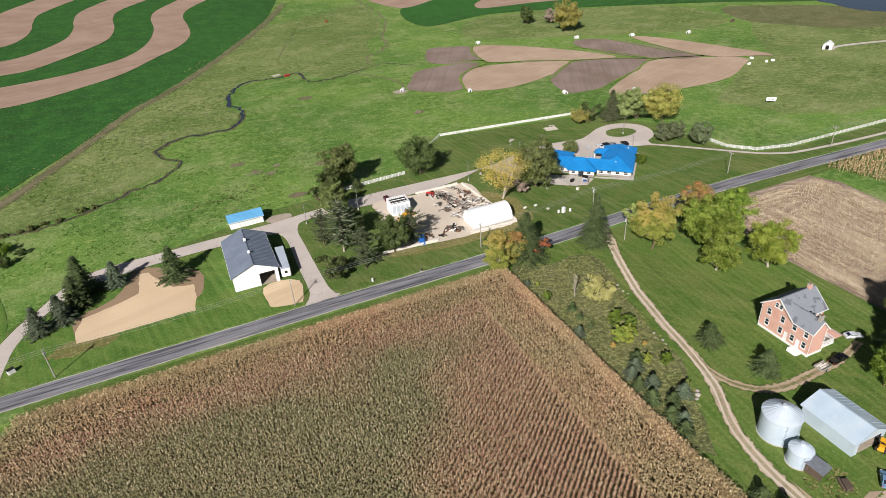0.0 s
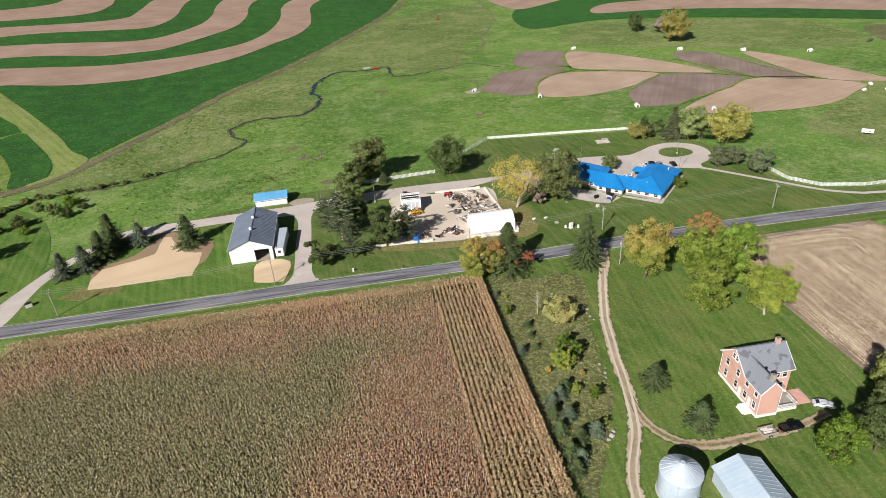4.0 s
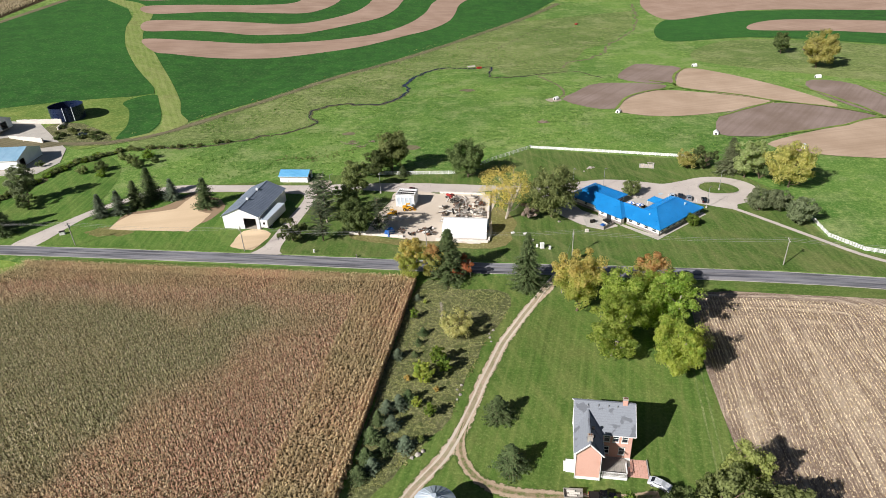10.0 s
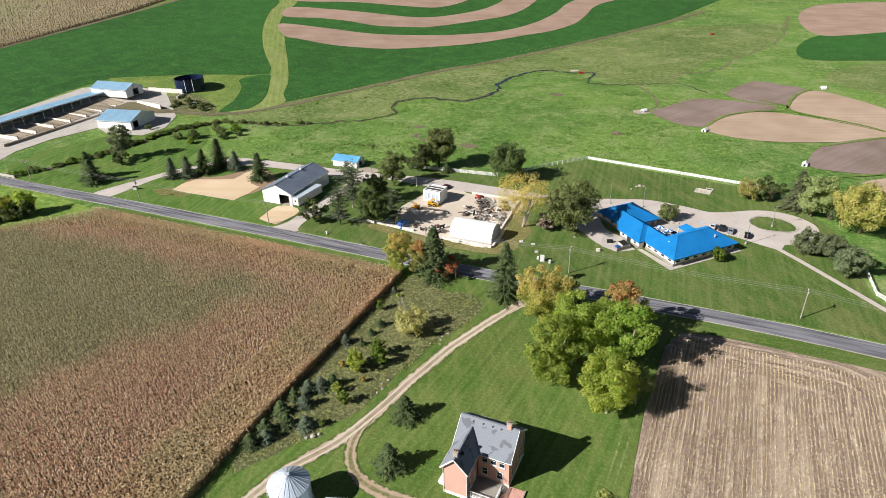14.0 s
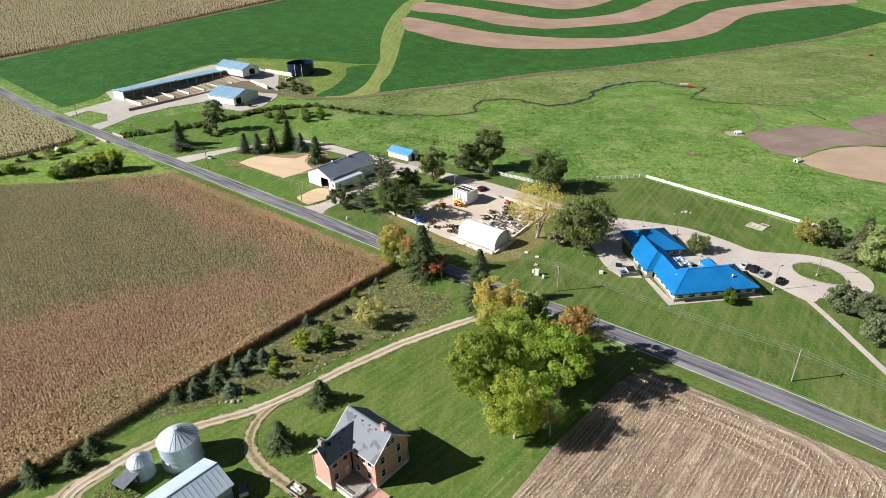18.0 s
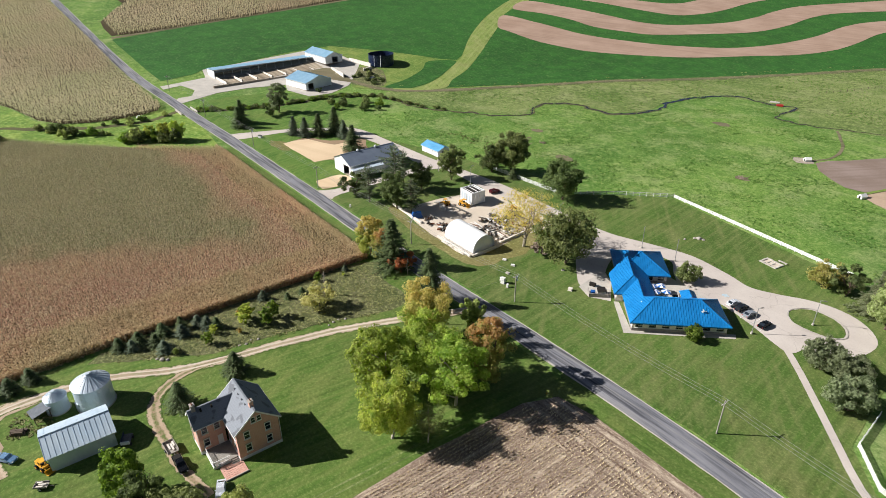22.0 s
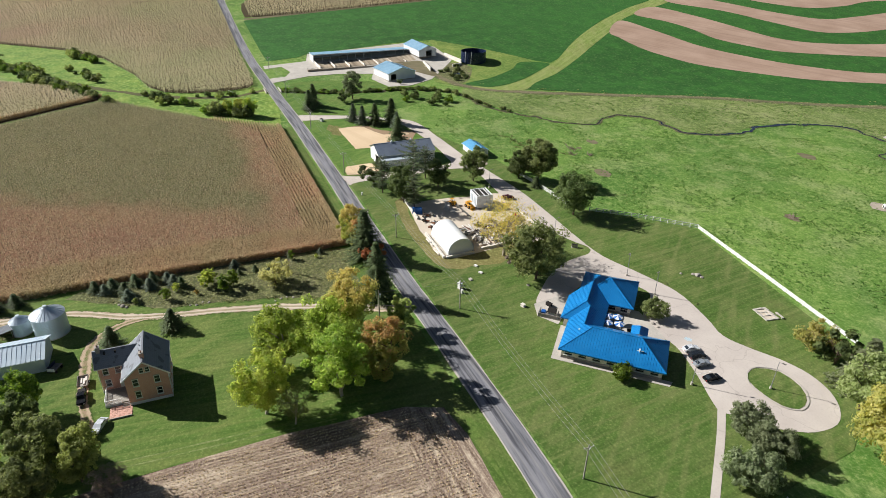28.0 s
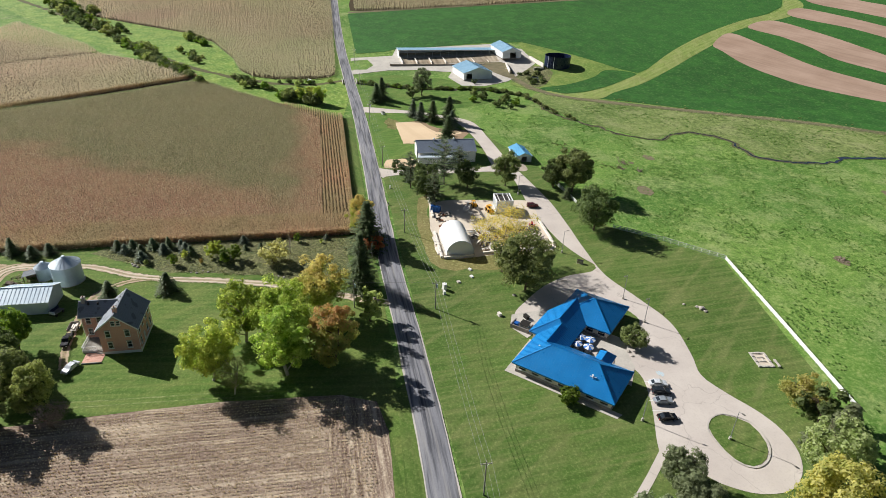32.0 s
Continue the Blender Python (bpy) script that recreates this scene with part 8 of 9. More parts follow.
for i in range(34):
    x, y = yard_rng.uniform(71, 85.5), yard_rng.uniform(165.5, 187)
    if y < 168 and x < 74:
        continue
    t = thing("scrap_heap", yard_rng.choice(("heap of grey salvaged steel and stone in the yard", "pile of weathered boards and iron in the yard", "jumble of stone slabs and rusty iron")), "scrap", at(x, y, yard_rng.uniform(0, 180), 0.11), group="salvage in the yard")
    for k in range(yard_rng.randint(5, 9)):
        l, w, h = yard_rng.uniform(0.6, 3.2), yard_rng.uniform(0.15, 0.7), yard_rng.uniform(0.12, 0.5)
        m = pose(yard_rng.uniform(-0.9, 0.9), yard_rng.uniform(-0.9, 0.9), 0.1 + yard_rng.uniform(0, 0.55), yard_rng.uniform(-14, 14), yard_rng.uniform(-16, 16), yard_rng.uniform(0, 180))
        part("piece", box(-l / 2, -w / 2, 0, l / 2, w / 2, h, None, m, 0.02), yard_rng.choice(("scrap", "concrete", "rust", "wood", "stone", "dark", "cream", "scrap", "wood_dark")), t)
for i in range(26):
    x, y = yard_rng.uniform(71, 85.5), yard_rng.uniform(166, 187.5)
    t = thing("beam_pile", yard_rng.choice(("loose pile of long pale planks in the yard", "long grey pipes and boards laid in the yard", "stacked weathered beams in the yard")), "lumber", at(x, y, yard_rng.choice((0, 90, 20, -35)) + yard_rng.uniform(-10, 10), 0.11), group="beams in the yard")
    for k in range(yard_rng.randint(4, 8)):
        l, w = yard_rng.uniform(2.2, 5.0), yard_rng.uniform(0.1, 0.32)
        m = pose(yard_rng.uniform(-0.5, 0.5), yard_rng.uniform(-0.8, 0.8), 0.05 + yard_rng.uniform(0, 0.5), yard_rng.uniform(-4, 4), yard_rng.uniform(-5, 5), yard_rng.uniform(-12, 12))
        part("beam", box(-l / 2, -w / 2, 0, l / 2, w / 2, yard_rng.uniform(0.08, 0.25), None, m, 0.01), yard_rng.choice(("cream", "wood", "concrete", "white", "wood_dark", "rust", "stone")), t)
for i in range(10):
    x, y = yard_rng.uniform(58, 70), yard_rng.uniform(157.5, 162)
    t = thing("scrap_heap", "dark heap of tools and tyres beside the blue tarpaulin", "scrap", at(x, y, yard_rng.uniform(0, 180), 0.11), group="salvage in the yard")
    for k in range(6):
        l, w, h = yard_rng.uniform(0.5, 2.2), yard_rng.uniform(0.15, 0.6), yard_rng.uniform(0.15, 0.6)
        m = pose(yard_rng.uniform(-0.9, 0.9), yard_rng.uniform(-0.9, 0.9), 0.1 + yard_rng.uniform(0, 0.4), yard_rng.uniform(-14, 14), yard_rng.uniform(-16, 16), yard_rng.uniform(0, 180))
        part("piece", box(-l / 2, -w / 2, 0, l / 2, w / 2, h, None, m, 0.02), yard_rng.choice(("scrap", "dark", "dark", "wood_dark", "rust", "white")), t)


def tractor(x, y, turn):
    t = thing("tractor", "old red tractor among salvage in the yard", "tractor", at(x, y, turn, 0.11))
    part("hood", box(0.1, -0.35, 0.8, 1.7, 0.35, 1.4, bevel=0.06), "red", t)
    part("rear_body", box(-0.9, -0.4, 0.7, 0.1, 0.4, 1.1, bevel=0.05), "red", t)
    part("seat", box(-0.6, -0.25, 1.1, -0.2, 0.25, 1.5), "dark", t)
    for s in (-1, 1):
        part("fender", box(-1.0, s * 0.75 - 0.2, 1.3, 0.1, s * 0.75 + 0.2, 1.4), "red", t)
        w = part("rear_wheel", rod((-0.5, s * 0.75 - 0.18, 0.7), (-0.5, s * 0.75 + 0.18, 0.7), 0.7, seg=16), "tyre", t)
        part("rim", rod((-0.5, s * 0.75 - 0.2, 0.7), (-0.5, s * 0.75 + 0.2, 0.7), 0.38, seg=12), "red", w)
        part("front_wheel", rod((1.4, s * 0.6 - 0.1, 0.38), (1.4, s * 0.6 + 0.1, 0.38), 0.38, seg=12), "tyre", t)
    part("exhaust", rod((1.0, 0.15, 1.4), (1.0, 0.15, 2.0), 0.05), "dark", t)


tractor(72.0, 186.0, 160)


def tarp_cover(x, y, turn, label, mat="blue_tarp", l=3.4, w=2.0, h=1.9):
    t = thing("covered_load", label, "load", at(x, y, turn, 0.11))
    bm = box(-l / 2, -w / 2, 0, l / 2, w / 2, h)
    bmesh.ops.subdivide_edges(bm, edges=bm.edges[:], cuts=6, use_grid_fill=True)
    for v in bm.verts:
        k = noise.noise(v.co * 0.9 + Vector((x, y, 0)))
        v.co.x *= 1 + 0.12 * k - 0.12 * v.co.z / h
        v.co.y *= 1 + 0.15 * k - 0.25 * v.co.z / h
        v.co.z *= 1 + 0.16 * k
    part("tarpaulin", bm, mat, t)
    part("rope", beam((-l * 0.3, -w * 0.52, 0.3), (-l * 0.25, -w * 0.4, h * 0.9), 0.05), "white", t)


tarp_cover(56.6, 157.0, 70, "load under a crumpled bright blue tarpaulin")
# concrete block walls of the yard
for a, b in (((67.5, 189.8), (85.2, 189.6)), ((85.6, 189), (87.2, 165.2)), ((72, 154.3), (88.6, 154.0)), ((43.5, 156.2), (62, 155.4)), ((88.6, 154.6), (88.6, 164.0))):
    pa, pb = Vector((*a, 0)), Vector((*b, 0))
    w = thing("yard_wall", "low wall of pale concrete blocks round the yard", "wall", at(pa.x, pa.y, math.degrees(math.atan2(pb.y - pa.y, pb.x - pa.x)), 0.1), group="low yard walls")
    n = int((pb - pa).length / 1.5)
    for k in range(n):
        part("block", box(k * 1.5 + 0.02, -0.32, 0, k * 1.5 + 1.46, 0.32, 0.62 + 0.05 * ((k * 5) % 3), bevel=0.03), "cream", w)
for x, y, l in ((78, 153.2, 5.0), (84, 153.0, 4.0)):
    timber_stack(x, y, 2, 4, l, "cream", "low row of pale planks beside the hoop shelter")

# ---- poles and cables ----
POLES = [(-160, 138.6), (-102, 139.4), (-44.2, 141.2), (13.7, 142.6), (71.0, 145.0), (113.7, 148.2), (171.3, 147.9), (221, 146.2), (275, 144.6)]


def utility_pole(x, y, h=8.4, arm=True, box_on=False):
    t = thing("utility_pole", "wooden utility pole with a crossarm beside the road", "pole", at(x, y, 0), group="utility poles")
    part("shaft", rod((0, 0, -0.3), (0, 0, h), 0.16, 0.11, 10), "wood", t)
    if arm:
        part("crossarm", box(-0.06, -1.05, h - 0.7, 0.06, 1.05, h - 0.56), "wood", t)
        for k in (-0.95, 0.0, 0.95):
            part("insulator", rod((0, k, h - 0.56), (0, k, h - 0.32), 0.06, 0.04, 8), "white", t)
        for s in (-1, 1):
            part("brace", beam((0, s * 0.6, h - 0.66), (0, 0, h - 1.3), 0.04), "galv", t)
    if box_on:
        part("transformer", rod((0, 0.32, h - 1.9), (0, 0.32, h - 1.0), 0.22, seg=12), "galv", t)


for i, (x, y) in enumerate(POLES):
    utility_pole(x, y, 8.4, True, i in (5, 2))
utility_pole(110.6, 127.9, 8.0, False, True)
cab = thing("overhead_cables", "black overhead cables between the utility poles", "cables", pose(0, 0, 0))
for k in (-0.95, 0.0, 0.95):
    for (xa, ya), (xb, yb) in zip(POLES, POLES[1:]):
        a, b = Vector((xa, ya + k, ground_z(xa, ya) + 8.1)), Vector((xb, yb + k, ground_z(xb, yb) + 8.1))
        bm = bmesh.new()
        pts = [a.lerp(b, s / 8) - UP * (1.1 * 4 * (s / 8) * (1 - s / 8)) for s in range(9)]
        tube(pts, 0.022, bm)
        part("cable", bm, "cable", cab)
bm = bmesh.new()
rod((113.7, 148.2, 7.8), (110.6, 127.9, 7.6), 0.022, seg=4, bm=bm)
part("cable", bm, "cable", cab)


def lot_light(x, y, turn):
    t = thing("lot_light", "tall thin grey lamp post on a concrete foot", "lamp post", at(x, y, turn, 0.1), group="lot lights")
    part("foot", rod((0, 0, -0.1), (0, 0, 0.6), 0.28, seg=12), "concrete", t)
    part("post", rod((0, 0, 0.6), (0, 0, 7.2), 0.09, 0.06, 8), "chrome", t)
    part("arm", beam((0, 0, 7.1), (0.9, 0, 7.25), 0.07), "chrome", t)
    part("head", box(0.6, -0.16, 7.2, 1.35, 0.16, 7.34, bevel=0.03), "scrap", t)


for x, y, r in ((115.0, 198.4, -60), (125.8, 199.4, -60), (158.0, 183.8, 60), (88.9, 190.4, 90), (165.1, 198.8, 20), (45.8, 188.6, 90), (27.4, 187.5, 30)):
    lot_light(x, y, r)


# ---- fences ----
def board_fence(points, label, rails=4, high=1.35, gap=2.4, width=0.17):
    t = thing("board_fence", label, "fence", pose(0, 0, 0), group="white board fences")
    for a, b in zip(points, points[1:]):
        a, b = Vector((*a, 0)), Vector((*b, 0))
        n = max(1, round((b - a).length / gap))
        for i in range(n + 1):
            p = a.lerp(b, i / n)
            z = ground_z(p.x, p.y)
            if i < n or b.to_2d() == Vector(points[-1]):
                part("post", box(p.x - 0.08, p.y - 0.08, z - 0.2, p.x + 0.08, p.y + 0.08, z + high + 0.12), "white", t)
        z0, z1 = ground_z(a.x, a.y), ground_z(b.x, b.y)
        for k in range(rails):
            h = 0.25 + k * (high - 0.3) / (rails - 1)
            for i in range(max(1, n // 2)):
                m = max(1, n // 2)
                p, q = a.lerp(b, i / m), a.lerp(b, (i + 1) / m)
                part("rail", beam((p.x, p.y, z0 + h), (q.x, q.y, z1 + h), 0.06, width), "white", t)


board_fence([(36, 205), (43.3, 206), (70.4, 208.3)], "white board fence along the drive")
board_fence([(74.9, 212.5), (85.1, 225), (98.2, 238.2)], "white board fence at the edge of the pasture", 3)
board_fence([(98.2, 238.2), (130, 234.4), (155, 231.2), (160.5, 230.6)], "white board fence along the top of the lawn", 5, 1.2, 2.4, 0.15)
board_fence([(188.2, 178), (189.2, 166), (196, 158), (209.4, 154.2), (262, 153.4), (340, 152)], "white board fence curving beside the footpath", 4, 1.25, 2.4, 0.15)
wire = thing("wire_fence", "thin wire fence with wooden posts in the pasture", "fence", pose(0, 0, 0))
for i in range(26):
    x, y = 62 + 1.64 * i, 421 + 4.7 * i
    part("post", box(x - 0.08, y - 0.08, ground_z(x, y) - 0.1, x + 0.08, y + 0.08, ground_z(x, y) + 1.4), "wood_dark", wire)
for k in (0.6, 1.2):
    part("strand", rod((62, 421, ground_z(62, 421) + k), (103, 538.5, ground_z(103, 538.5) + k), 0.02, seg=4), "scrap", wire)


# ---- small things ----
def hutch(x, y, turn, label="small white calf hutch with pitched roof on the grass", s=1.0):
    t = thing("calf_hutch", label, "hutch", at(x, y, turn) @ Matrix.Diagonal((s, s, s, 1)), group="white hutches in the plots")
    bm = bmesh.new()
    arc = [(-1.2, 0), (-1.2, 1.1), (-1.35, 1.05), (-0.05, 2.1), (0.05, 2.1), (1.35, 1.05), (1.2, 1.1), (1.2, 0)]
    g = [[bm.verts.new((xx, y2, z)) for y2, z in arc] for xx in (-1.6, 1.6)]
    for i in range(len(arc) - 1):
        bm.faces.new((g[0][i], g[0][i + 1], g[1][i + 1], g[1][i]))
    bm.faces.new(g[0])
    bm.faces.new(g[1])
    part("shell", bm, "white", t)
    # the shell's end is closed: a dark panel paints the shade of its opening
    part("opening", box(1.55, -0.45, 0.05, 1.63, 0.45, 1.2), "dark", t)
    part("skid", box(-1.7, -1.25, 0, 1.7, -1.1, 0.12), "wood", t)
    part("skid", box(-1.7, 1.1, 0, 1.7, 1.25, 0.12), "wood", t)


for x, y, r, s in ((190.4, 384, 200, 0.8), (249.6, 356, 190, 0.85), (281.7, 339.4, 180, 0.85), (314.4, 323.2, 200, 0.85), (138.4, 290.1, 250, 0.8), (176.7, 259.5, 260, 0.8), (108.8, 312, 230, 0.8), (-115, 112, 30, 0.85), (206.8, 243.5, 240, 0.8)):
    hutch(x, y, r, s=s)
for x, y, r in ((286.4, 246.9, 20), (296.1, 254.3, 80), (297, 245, 40), (301.2, 244.6, 120)):
    hutch(x, y, r, "small white calf shelter in the rough pasture", 0.55)
hutch(345.3, 246.1, 210, "larger pale shelter hutch beside the far lane", 2.0)
ribbon("lane_far_east", [(345, 243), (352, 246), (380, 240), (460, 214)], 3.2, 0.08, "paving", "pale lane at the far shelter", "lane")
brd = thing("info_board", "white field board on two posts in the pasture", "sign", at(244.4, 195.0, -38))
part("board", box(-2.1, -0.05, 1.0, 2.1, 0.05, 2.6), "white", brd)
for x in (-1.6, 1.6):
    part("post", box(x - 0.08, 0.05, 0, x + 0.08, 0.2, 2.7), "wood", brd)
for x in (-1.2, 0.3):
    part("text_bar", box(x, -0.07, 1.5, x + 0.9, -0.05, 1.8), "scrap", brd)
rack = thing("hay_feeder", "dark timber hay feeder in the far pasture", "feeder", at(360, 331, 30))
part("frame", box(-3, -0.8, 0.6, 3, 0.8, 1.4), "wood_dark", rack)
for x in (-2.8, 0, 2.8):
    for y in (-0.7, 0.7):
        part("leg", box(x - 0.1, y - 0.1, 0, x + 0.1, y + 0.1, 1.8), "wood_dark", rack)
for x, y, r in ((61, 381.5, 20), (125, 533, 60)):
    tr = thing("water_trough", "red metal trough beside the creek crossing", "trough", at(x, y, r))
    part("tub", box(-1.6, -0.8, 0.1, 1.6, 0.8, 0.9, bevel=0.1), "red", tr)
    part("rim", box(-1.7, -0.9, 0.86, 1.7, 0.9, 0.96), "red", tr)
cross = thing("creek_crossing", "pale concrete slabs at the creek crossing", "crossing", at(55.2, 386.5, 20))
for i in range(3):
    part("slab", box(-2 + i * 1.6, -1.5, 0.05, -0.5 + i * 1.6, 1.5, 0.3), "concrete", cross)


def small_box(x, y, turn, w, d, h, mat, label, name="utility_box", lid=None):
    t = thing(name, label, "box", at(x, y, turn, ground_z(x, y) + 0.05))
    part("cabinet", box(-w / 2, -d / 2, 0.06, w / 2, d / 2, h, bevel=0.04), mat, t)
    part("lid", box(-w / 2 - 0.05, -d / 2 - 0.05, h, w / 2 + 0.05, d / 2 + 0.05, h + 0.07), lid or mat, t)
    part("plinth", box(-w / 2 - 0.12, -d / 2 - 0.12, -0.1, w / 2 + 0.12, d / 2 + 0.12, 0.06), "concrete", t)


small_box(104.9, 152, 20, 1.1, 0.8, 1.7, "white", "tall white utility cabinet on the lawn")
small_box(103.4, 152.6, 20, 0.5, 0.5, 0.8, "white", "small white utility box on the lawn")
small_box(107.2, 151.6, 20, 0.5, 0.5, 0.9, "white", "small white utility box on the lawn")
small_box(95.6, 160.9, 30, 1.0, 0.6, 0.28, "white", "low white cover box on the lawn")
small_box(99.5, 160.6, 30, 1.0, 0.6, 0.28, "white", "low white cover box on the lawn")
small_box(101.8, 156.5, 10, 0.9, 0.7, 0.25, "concrete", "flat concrete cover in the lawn", "manhole_cover")
small_box(118.5, 163.8, 20, 1.0, 0.7, 0.7, "cream", "pale electrical box beside the office")
small_box(95.6, 193.6, 60, 1.7, 0.7, 1.0, "stone", "low stone sign block at the drive", "stone_sign", "dark")
small_box(-54.2, 148.2, 30, 1.6, 1.1, 1.1, "white", "white box trailer at the lane", "box_trailer", "dark")
small_box(36.0, 143.6, 0, 0.4, 0.4, 0.9, "white", "white marker box at the roadside")
small_box(50.0, 141.8, 0, 0.3, 0.3, 0.8, "scrap", "small mailbox at the roadside", "mailbox")
small_box(120.6, 170.2, 20, 1.6, 0.8, 0.9, "dark", "dark grill on the rear terrace", "grill")


def dumpster_bay():
    t = thing("dumpster_bay", "walled bay with a pale dumpster and blue bin behind the office", "bin bay", at(124.2, 168.0, 47.3, 0.1))
    part("wall", box(-2.4, -1.6, 0, 2.4, -1.4, 1.1), "grey_stone", t)
    part("wall", box(-2.4, -1.4, 0, -2.2, 1.4, 1.1), "grey_stone", t)
    part("wall", box(2.2, -1.4, 0, 2.4, 1.4, 1.1), "grey_stone", t)
    d = part("dumpster", box(-0.2, -1.1, 0.1, 1.9, 0.9, 1.5, bevel=0.06), "concrete", t)
    part("lid", poly([(-0.25, -1.15, 1.55), (1.95, -1.15, 1.55), (1.95, 0.95, 1.85), (-0.25, 0.95, 1.85)], None, 0.06), "dark", d)
    part("bin", box(-1.8, -0.9, 0.1, -0.7, 0.3, 1.2, bevel=0.05), "blue_tarp", t)


dumpster_bay()
zone("terrace_rear", [(118.6, 167), (123.6, 165.2), (128.6, 168.2), (122, 176), (117, 179)], 0.13, "concrete", "concrete terrace behind the office", "pavement", smooth=False)
# courtyard
MAT["umbrella_blue"] = worn("umbrella_blue", "2f62a8", "3c70b4", 4, 0.5, 0.7)


def cafe_table(x, y):
    t = thing("cafe_table", "round courtyard table under a blue and white umbrella", "table", at(x, y, 20, 0.13), group="courtyard tables")
    part("table_top", rod((0, 0, 0.7), (0, 0, 0.75), 0.6, seg=20), "white", t)
    part("pole", rod((0, 0, 0), (0, 0, 2.5), 0.03, seg=6), "chrome", t)
    part("foot", rod((0, 0, 0), (0, 0, 0.1), 0.35, seg=14), "scrap", t)
    can = None
    for i in range(8):
        a, b = i * math.pi / 4, (i + 1) * math.pi / 4
        bm = poly([(1.3 * math.cos(a), 1.3 * math.sin(a), 2.1), (1.3 * math.cos(b), 1.3 * math.sin(b), 2.1), (0, 0, 2.55)], None, 0.02)
        part("canopy_panel", bm, "umbrella_blue" if i % 2 else "white", t)
    for i in range(4):
        a = i * math.pi / 2 + 0.4
        part("stool", rod((0.95 * math.cos(a), 0.95 * math.sin(a), 0), (0.95 * math.cos(a), 0.95 * math.sin(a), 0.45), 0.2, seg=10), "scrap", t)


for x, y in ((134.6, 178.2), (132.4, 180.0), (133.6, 181.8), (136.2, 180.4)):
    cafe_table(x, y)
rt = thing("round_planter", "round dark planter in the courtyard", "planter", at(137.6, 183.0, 0, 0.13))
part("tub", rod((0, 0, 0), (0, 0, 0.5), 0.8, 0.95, 18), "scrap", rt)
part("earth", rod((0, 0, 0.42), (0, 0, 0.52), 0.8, seg=18), "dark", rt)
# disabled bay marking, as bars
mk = thing("bay_marking", "faded pale blue painted bay marking on the pavement", "marking", at(144.9, 194.4, 10, 0.125))
MAT["pale_paint"] = worn("pale_blue_road_paint", "9db9c6", "b3c8d0", 3, 0.6, 0.8)
for a in ((-0.9, -0.3, 0.9, 0.1), (-0.5, 0.25, 0.5, 0.5), (-0.9, -0.8, 0.4, -0.5)):
    part("bar", box(a[0], a[1], 0, a[2], a[3], 0.012), "pale_paint", mk)
for i in range(5):
    st = thing("parking_line", "faded white painted parking line", "marking", at(147.2 + i * 2.9, 191.6 - i * 0.8, 84, 0.122), group="parking lines")
    part("stripe", box(-2.2, -0.05, 0, 2.2, 0.05, 0.012), "white", st)
# stone ring on the lawn, benches, boulders
pad = thing("stone_foundation", "rectangular pale stone foundation in the lawn", "foundation", at(143.3, 220.2, -8))
for a in ((-2.7, -1.9, 2.7, -1.3), (-2.7, 1.3, 2.7, 1.9), (-2.7, -1.3, -2.1, 1.3), (2.1, -1.3, 2.7, 1.3), (-1.0, -0.8, -0.6, 0.8), (0.4, -0.8, 0.8, 0.8), (-0.6, 0.2, 0.4, 0.5)):
    nx, ny = max(1, int((a[2] - a[0]) / 0.6)), max(1, int((a[3] - a[1]) / 0.6))
    for i in range(nx):
        for j in range(ny):
            w, d = (a[2] - a[0]) / nx, (a[3] - a[1]) / ny
            part("stone", box(a[0] + i * w + 0.02, a[1] + j * d + 0.02, -0.05, a[0] + (i + 1) * w - 0.02, a[1] + (j + 1) * d - 0.02, 0.25 + 0.06 * ((i + j) % 3), bevel=0.03), "concrete", pad)
part("fill", box(-2.1, -1.3, -0.05, 2.1, 1.3, 0.08), "gravel", pad)
bl = thing("slab_bench", "pale slab bench beside the stone foundation", "bench", at(145.2, 222.8, -8))
part("slab", box(-1.3, -0.25, 0.35, 1.3, 0.25, 0.5), "concrete", bl)
for x in (-1.0, 1.0):
    part("support", box(x - 0.12, -0.2, 0, x + 0.12, 0.2, 0.35), "concrete", bl)


def boulder(x, y, s, seed, label="grey field boulder lying in the grass", lift=0.0):
    bm = bmesh.new()
    bmesh.ops.create_icosphere(bm, subdivisions=2, radius=s)
    for v in bm.verts:
        v.co *= 1 + 0.35 * noise.noise(v.co * (1.4 / s) + Vector((seed, 0, 0)))
        v.co.z *= 0.65
    me = bpy.data.meshes.new("boulder")
    bm.to_mesh(me)
    bm.free()
    ob = tagged(part("boulder", me, "stone"), label, "boulder", "boulders")
    ob.location = (x, y, ground_z(x, y) + 0.3 * s + lift)


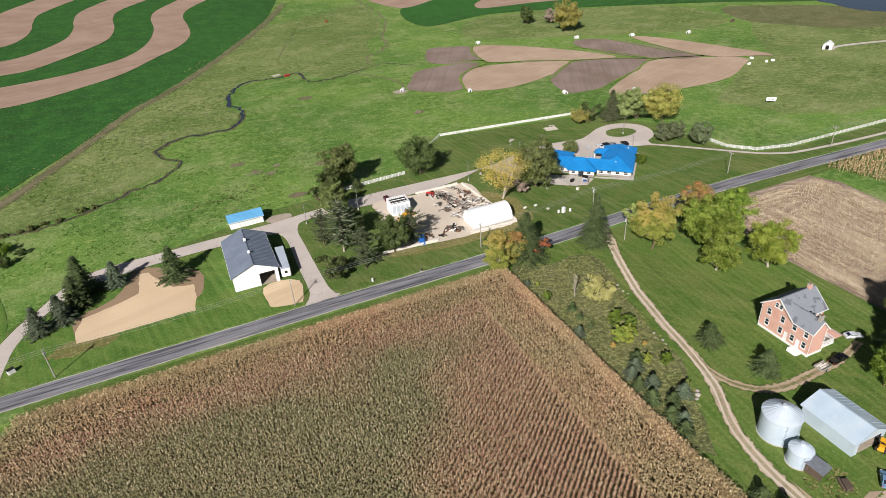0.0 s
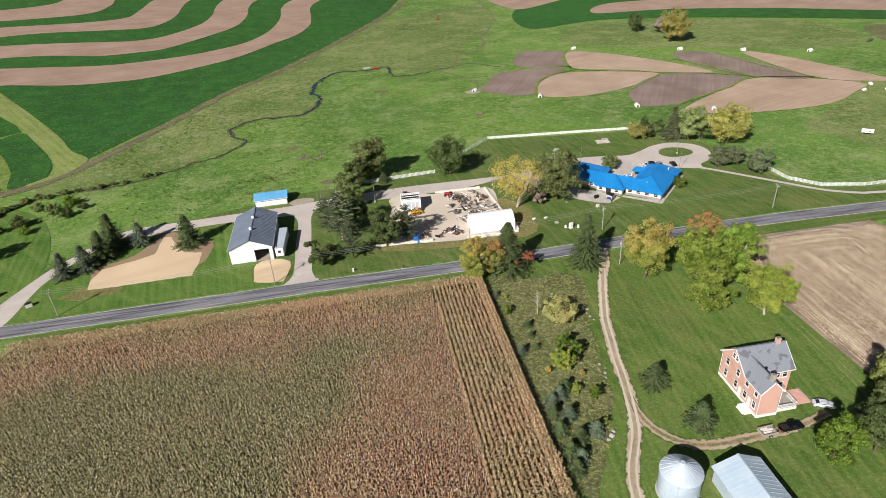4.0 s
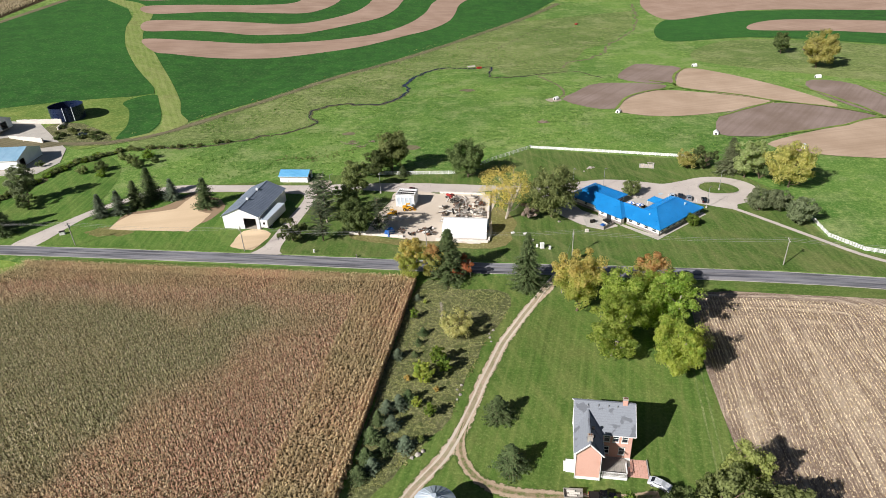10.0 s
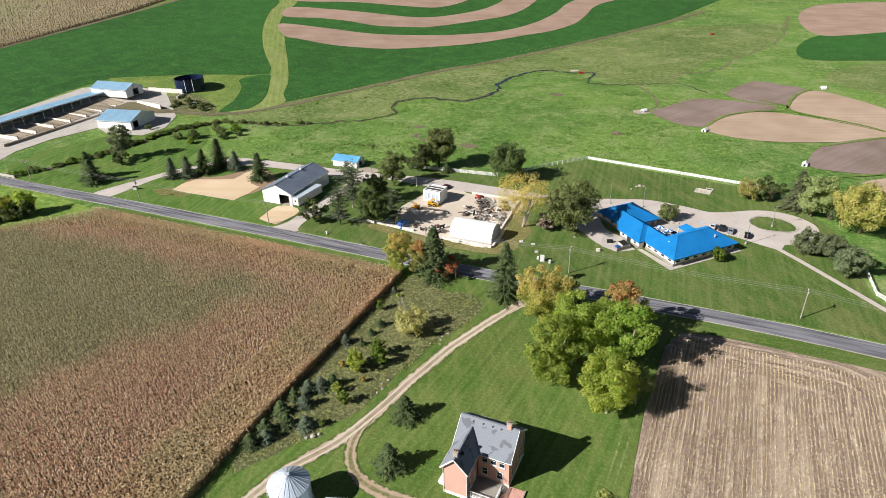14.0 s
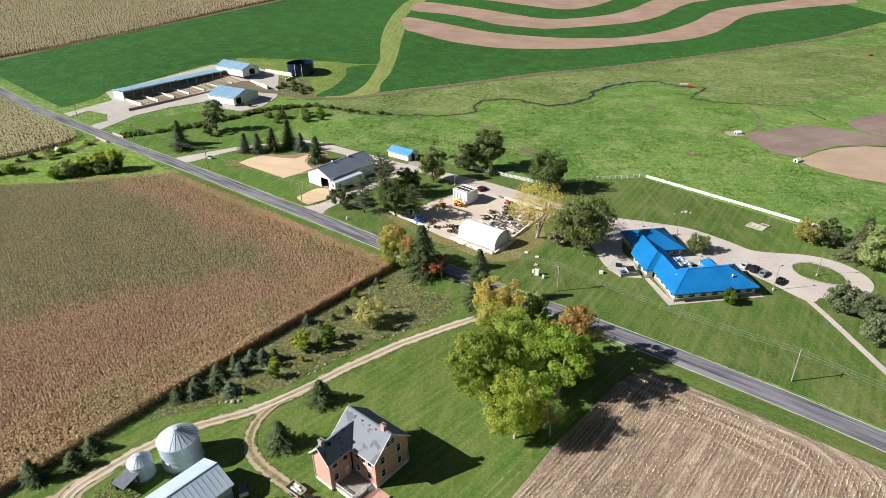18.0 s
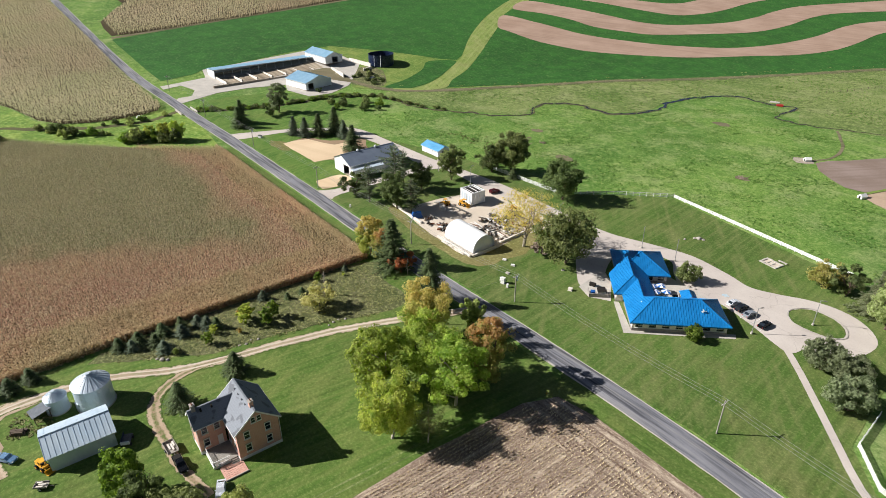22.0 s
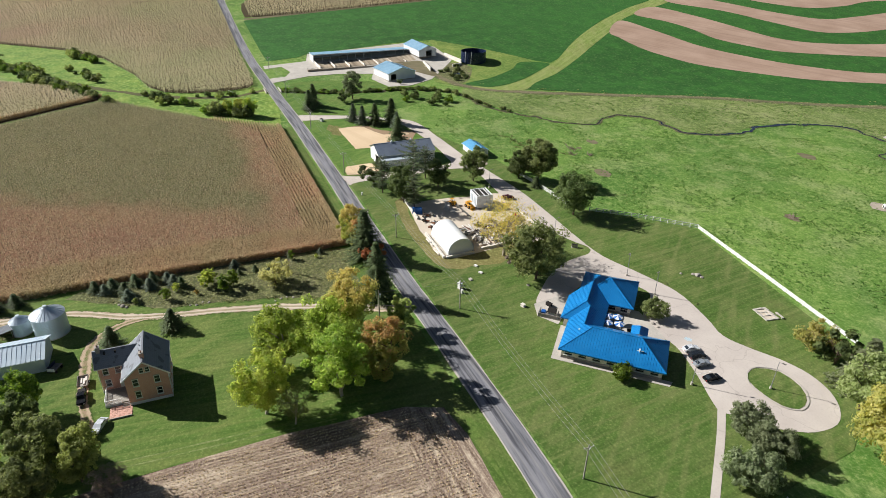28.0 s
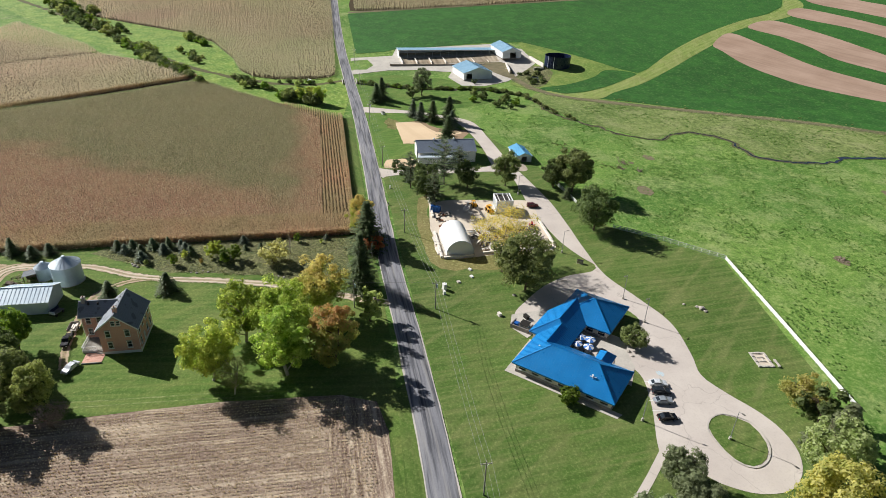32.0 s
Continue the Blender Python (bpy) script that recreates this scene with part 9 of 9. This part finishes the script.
for i, (x, y, s) in enumerate(((122, 217.2, 0.8), (121, 216.4, 0.5), (123.2, 217.6, 0.5), (119.5, 213.5, 0.4), (83.2, 68.6, 0.6), (82.2, 67.8, 0.4), (84.0, 69.6, 0.45), (136.6, 190.4, 0.5), (138.2, 190.6, 0.4), (110, 170.0, 0.5))):
    boulder(x, y, s, i)
for k, (x, y) in enumerate(((88.6, 84.5), (93.5, 105))):
    for j in range(4):
        boulder(x + 0.5 * math.sin(j * 2.3 + k), y + j * 1.5, 0.28 + 0.08 * (j % 2), k * 7 + j, "small pale stone at the meadow edge")
# brush heaps in the pasture
br = random.Random(9)
for x, y, s in ((19, 240, 1.6), (24.5, 237, 1.2), (103, 274, 1.2), (28, 243.5, 0.9)):
    t = thing("brush_heap", "heap of dead grey branches in the pasture", "brush", at(x, y, 0))
    for k in range(26):
        a, r = br.uniform(0, 6.28), br.uniform(0.3, 1.7) * s
        p = Vector((r * math.cos(a), r * math.sin(a) * 0.7, 0.05))
        q = p + Vector((br.uniform(-1.6, 1.6), br.uniform(-1.2, 1.2), br.uniform(0.2, 1.1))) * s
        part("branch", rod(p, q, 0.09, 0.03, 5), "twigs", t)


def dead_tree(x, y, h, mat, label, seed):
    r = random.Random(seed)
    t = thing("bare_tree", label, "tree", at(x, y, seed * 40))
    bm = bmesh.new()
    branch(bm, (0, 0, -0.1), (0.2, 0.1, h), h * 0.022, 0.03, 7)
    part("trunk", bm, mat, t)
    bm = bmesh.new()
    for k in range(26):
        z = h * r.uniform(0.25, 0.95)
        a, l = r.uniform(0, 6.28), h * 0.22 * (1.15 - z / h)
        p, q = Vector((0.2 * z / h, 0, z)), Vector((l * math.cos(a), l * math.sin(a), z + l * 0.9))
        branch(bm, p, q, 0.05, 0.015, 4)
        branch(bm, p.lerp(q, 0.5), q + Vector((r.uniform(-0.5, 0.5), r.uniform(-0.5, 0.5), 0.5)), 0.03, 0.01, 4)
    part("twigs", bm, mat, t)


dead_tree(81.1, 110.6, 6.8, "bark_pale", "slim bare white birch in the meadow", 2)
dead_tree(85.4, 134.0, 4.6, "bark_pale", "broken bare trunk at the roadside", 5)
brg = thing("culvert_bridge", "pale concrete culvert parapets where the road crosses the creek", "bridge", at(-114.6, 134, 2))
for s in (-1, 1):
    for k in range(4):
        part("parapet_block", box(-5 + k * 2.5, s * 3.9 - 0.2, -0.5, -2.55 + k * 2.5, s * 3.9 + 0.2, 0.9, bevel=0.04), "concrete", brg)
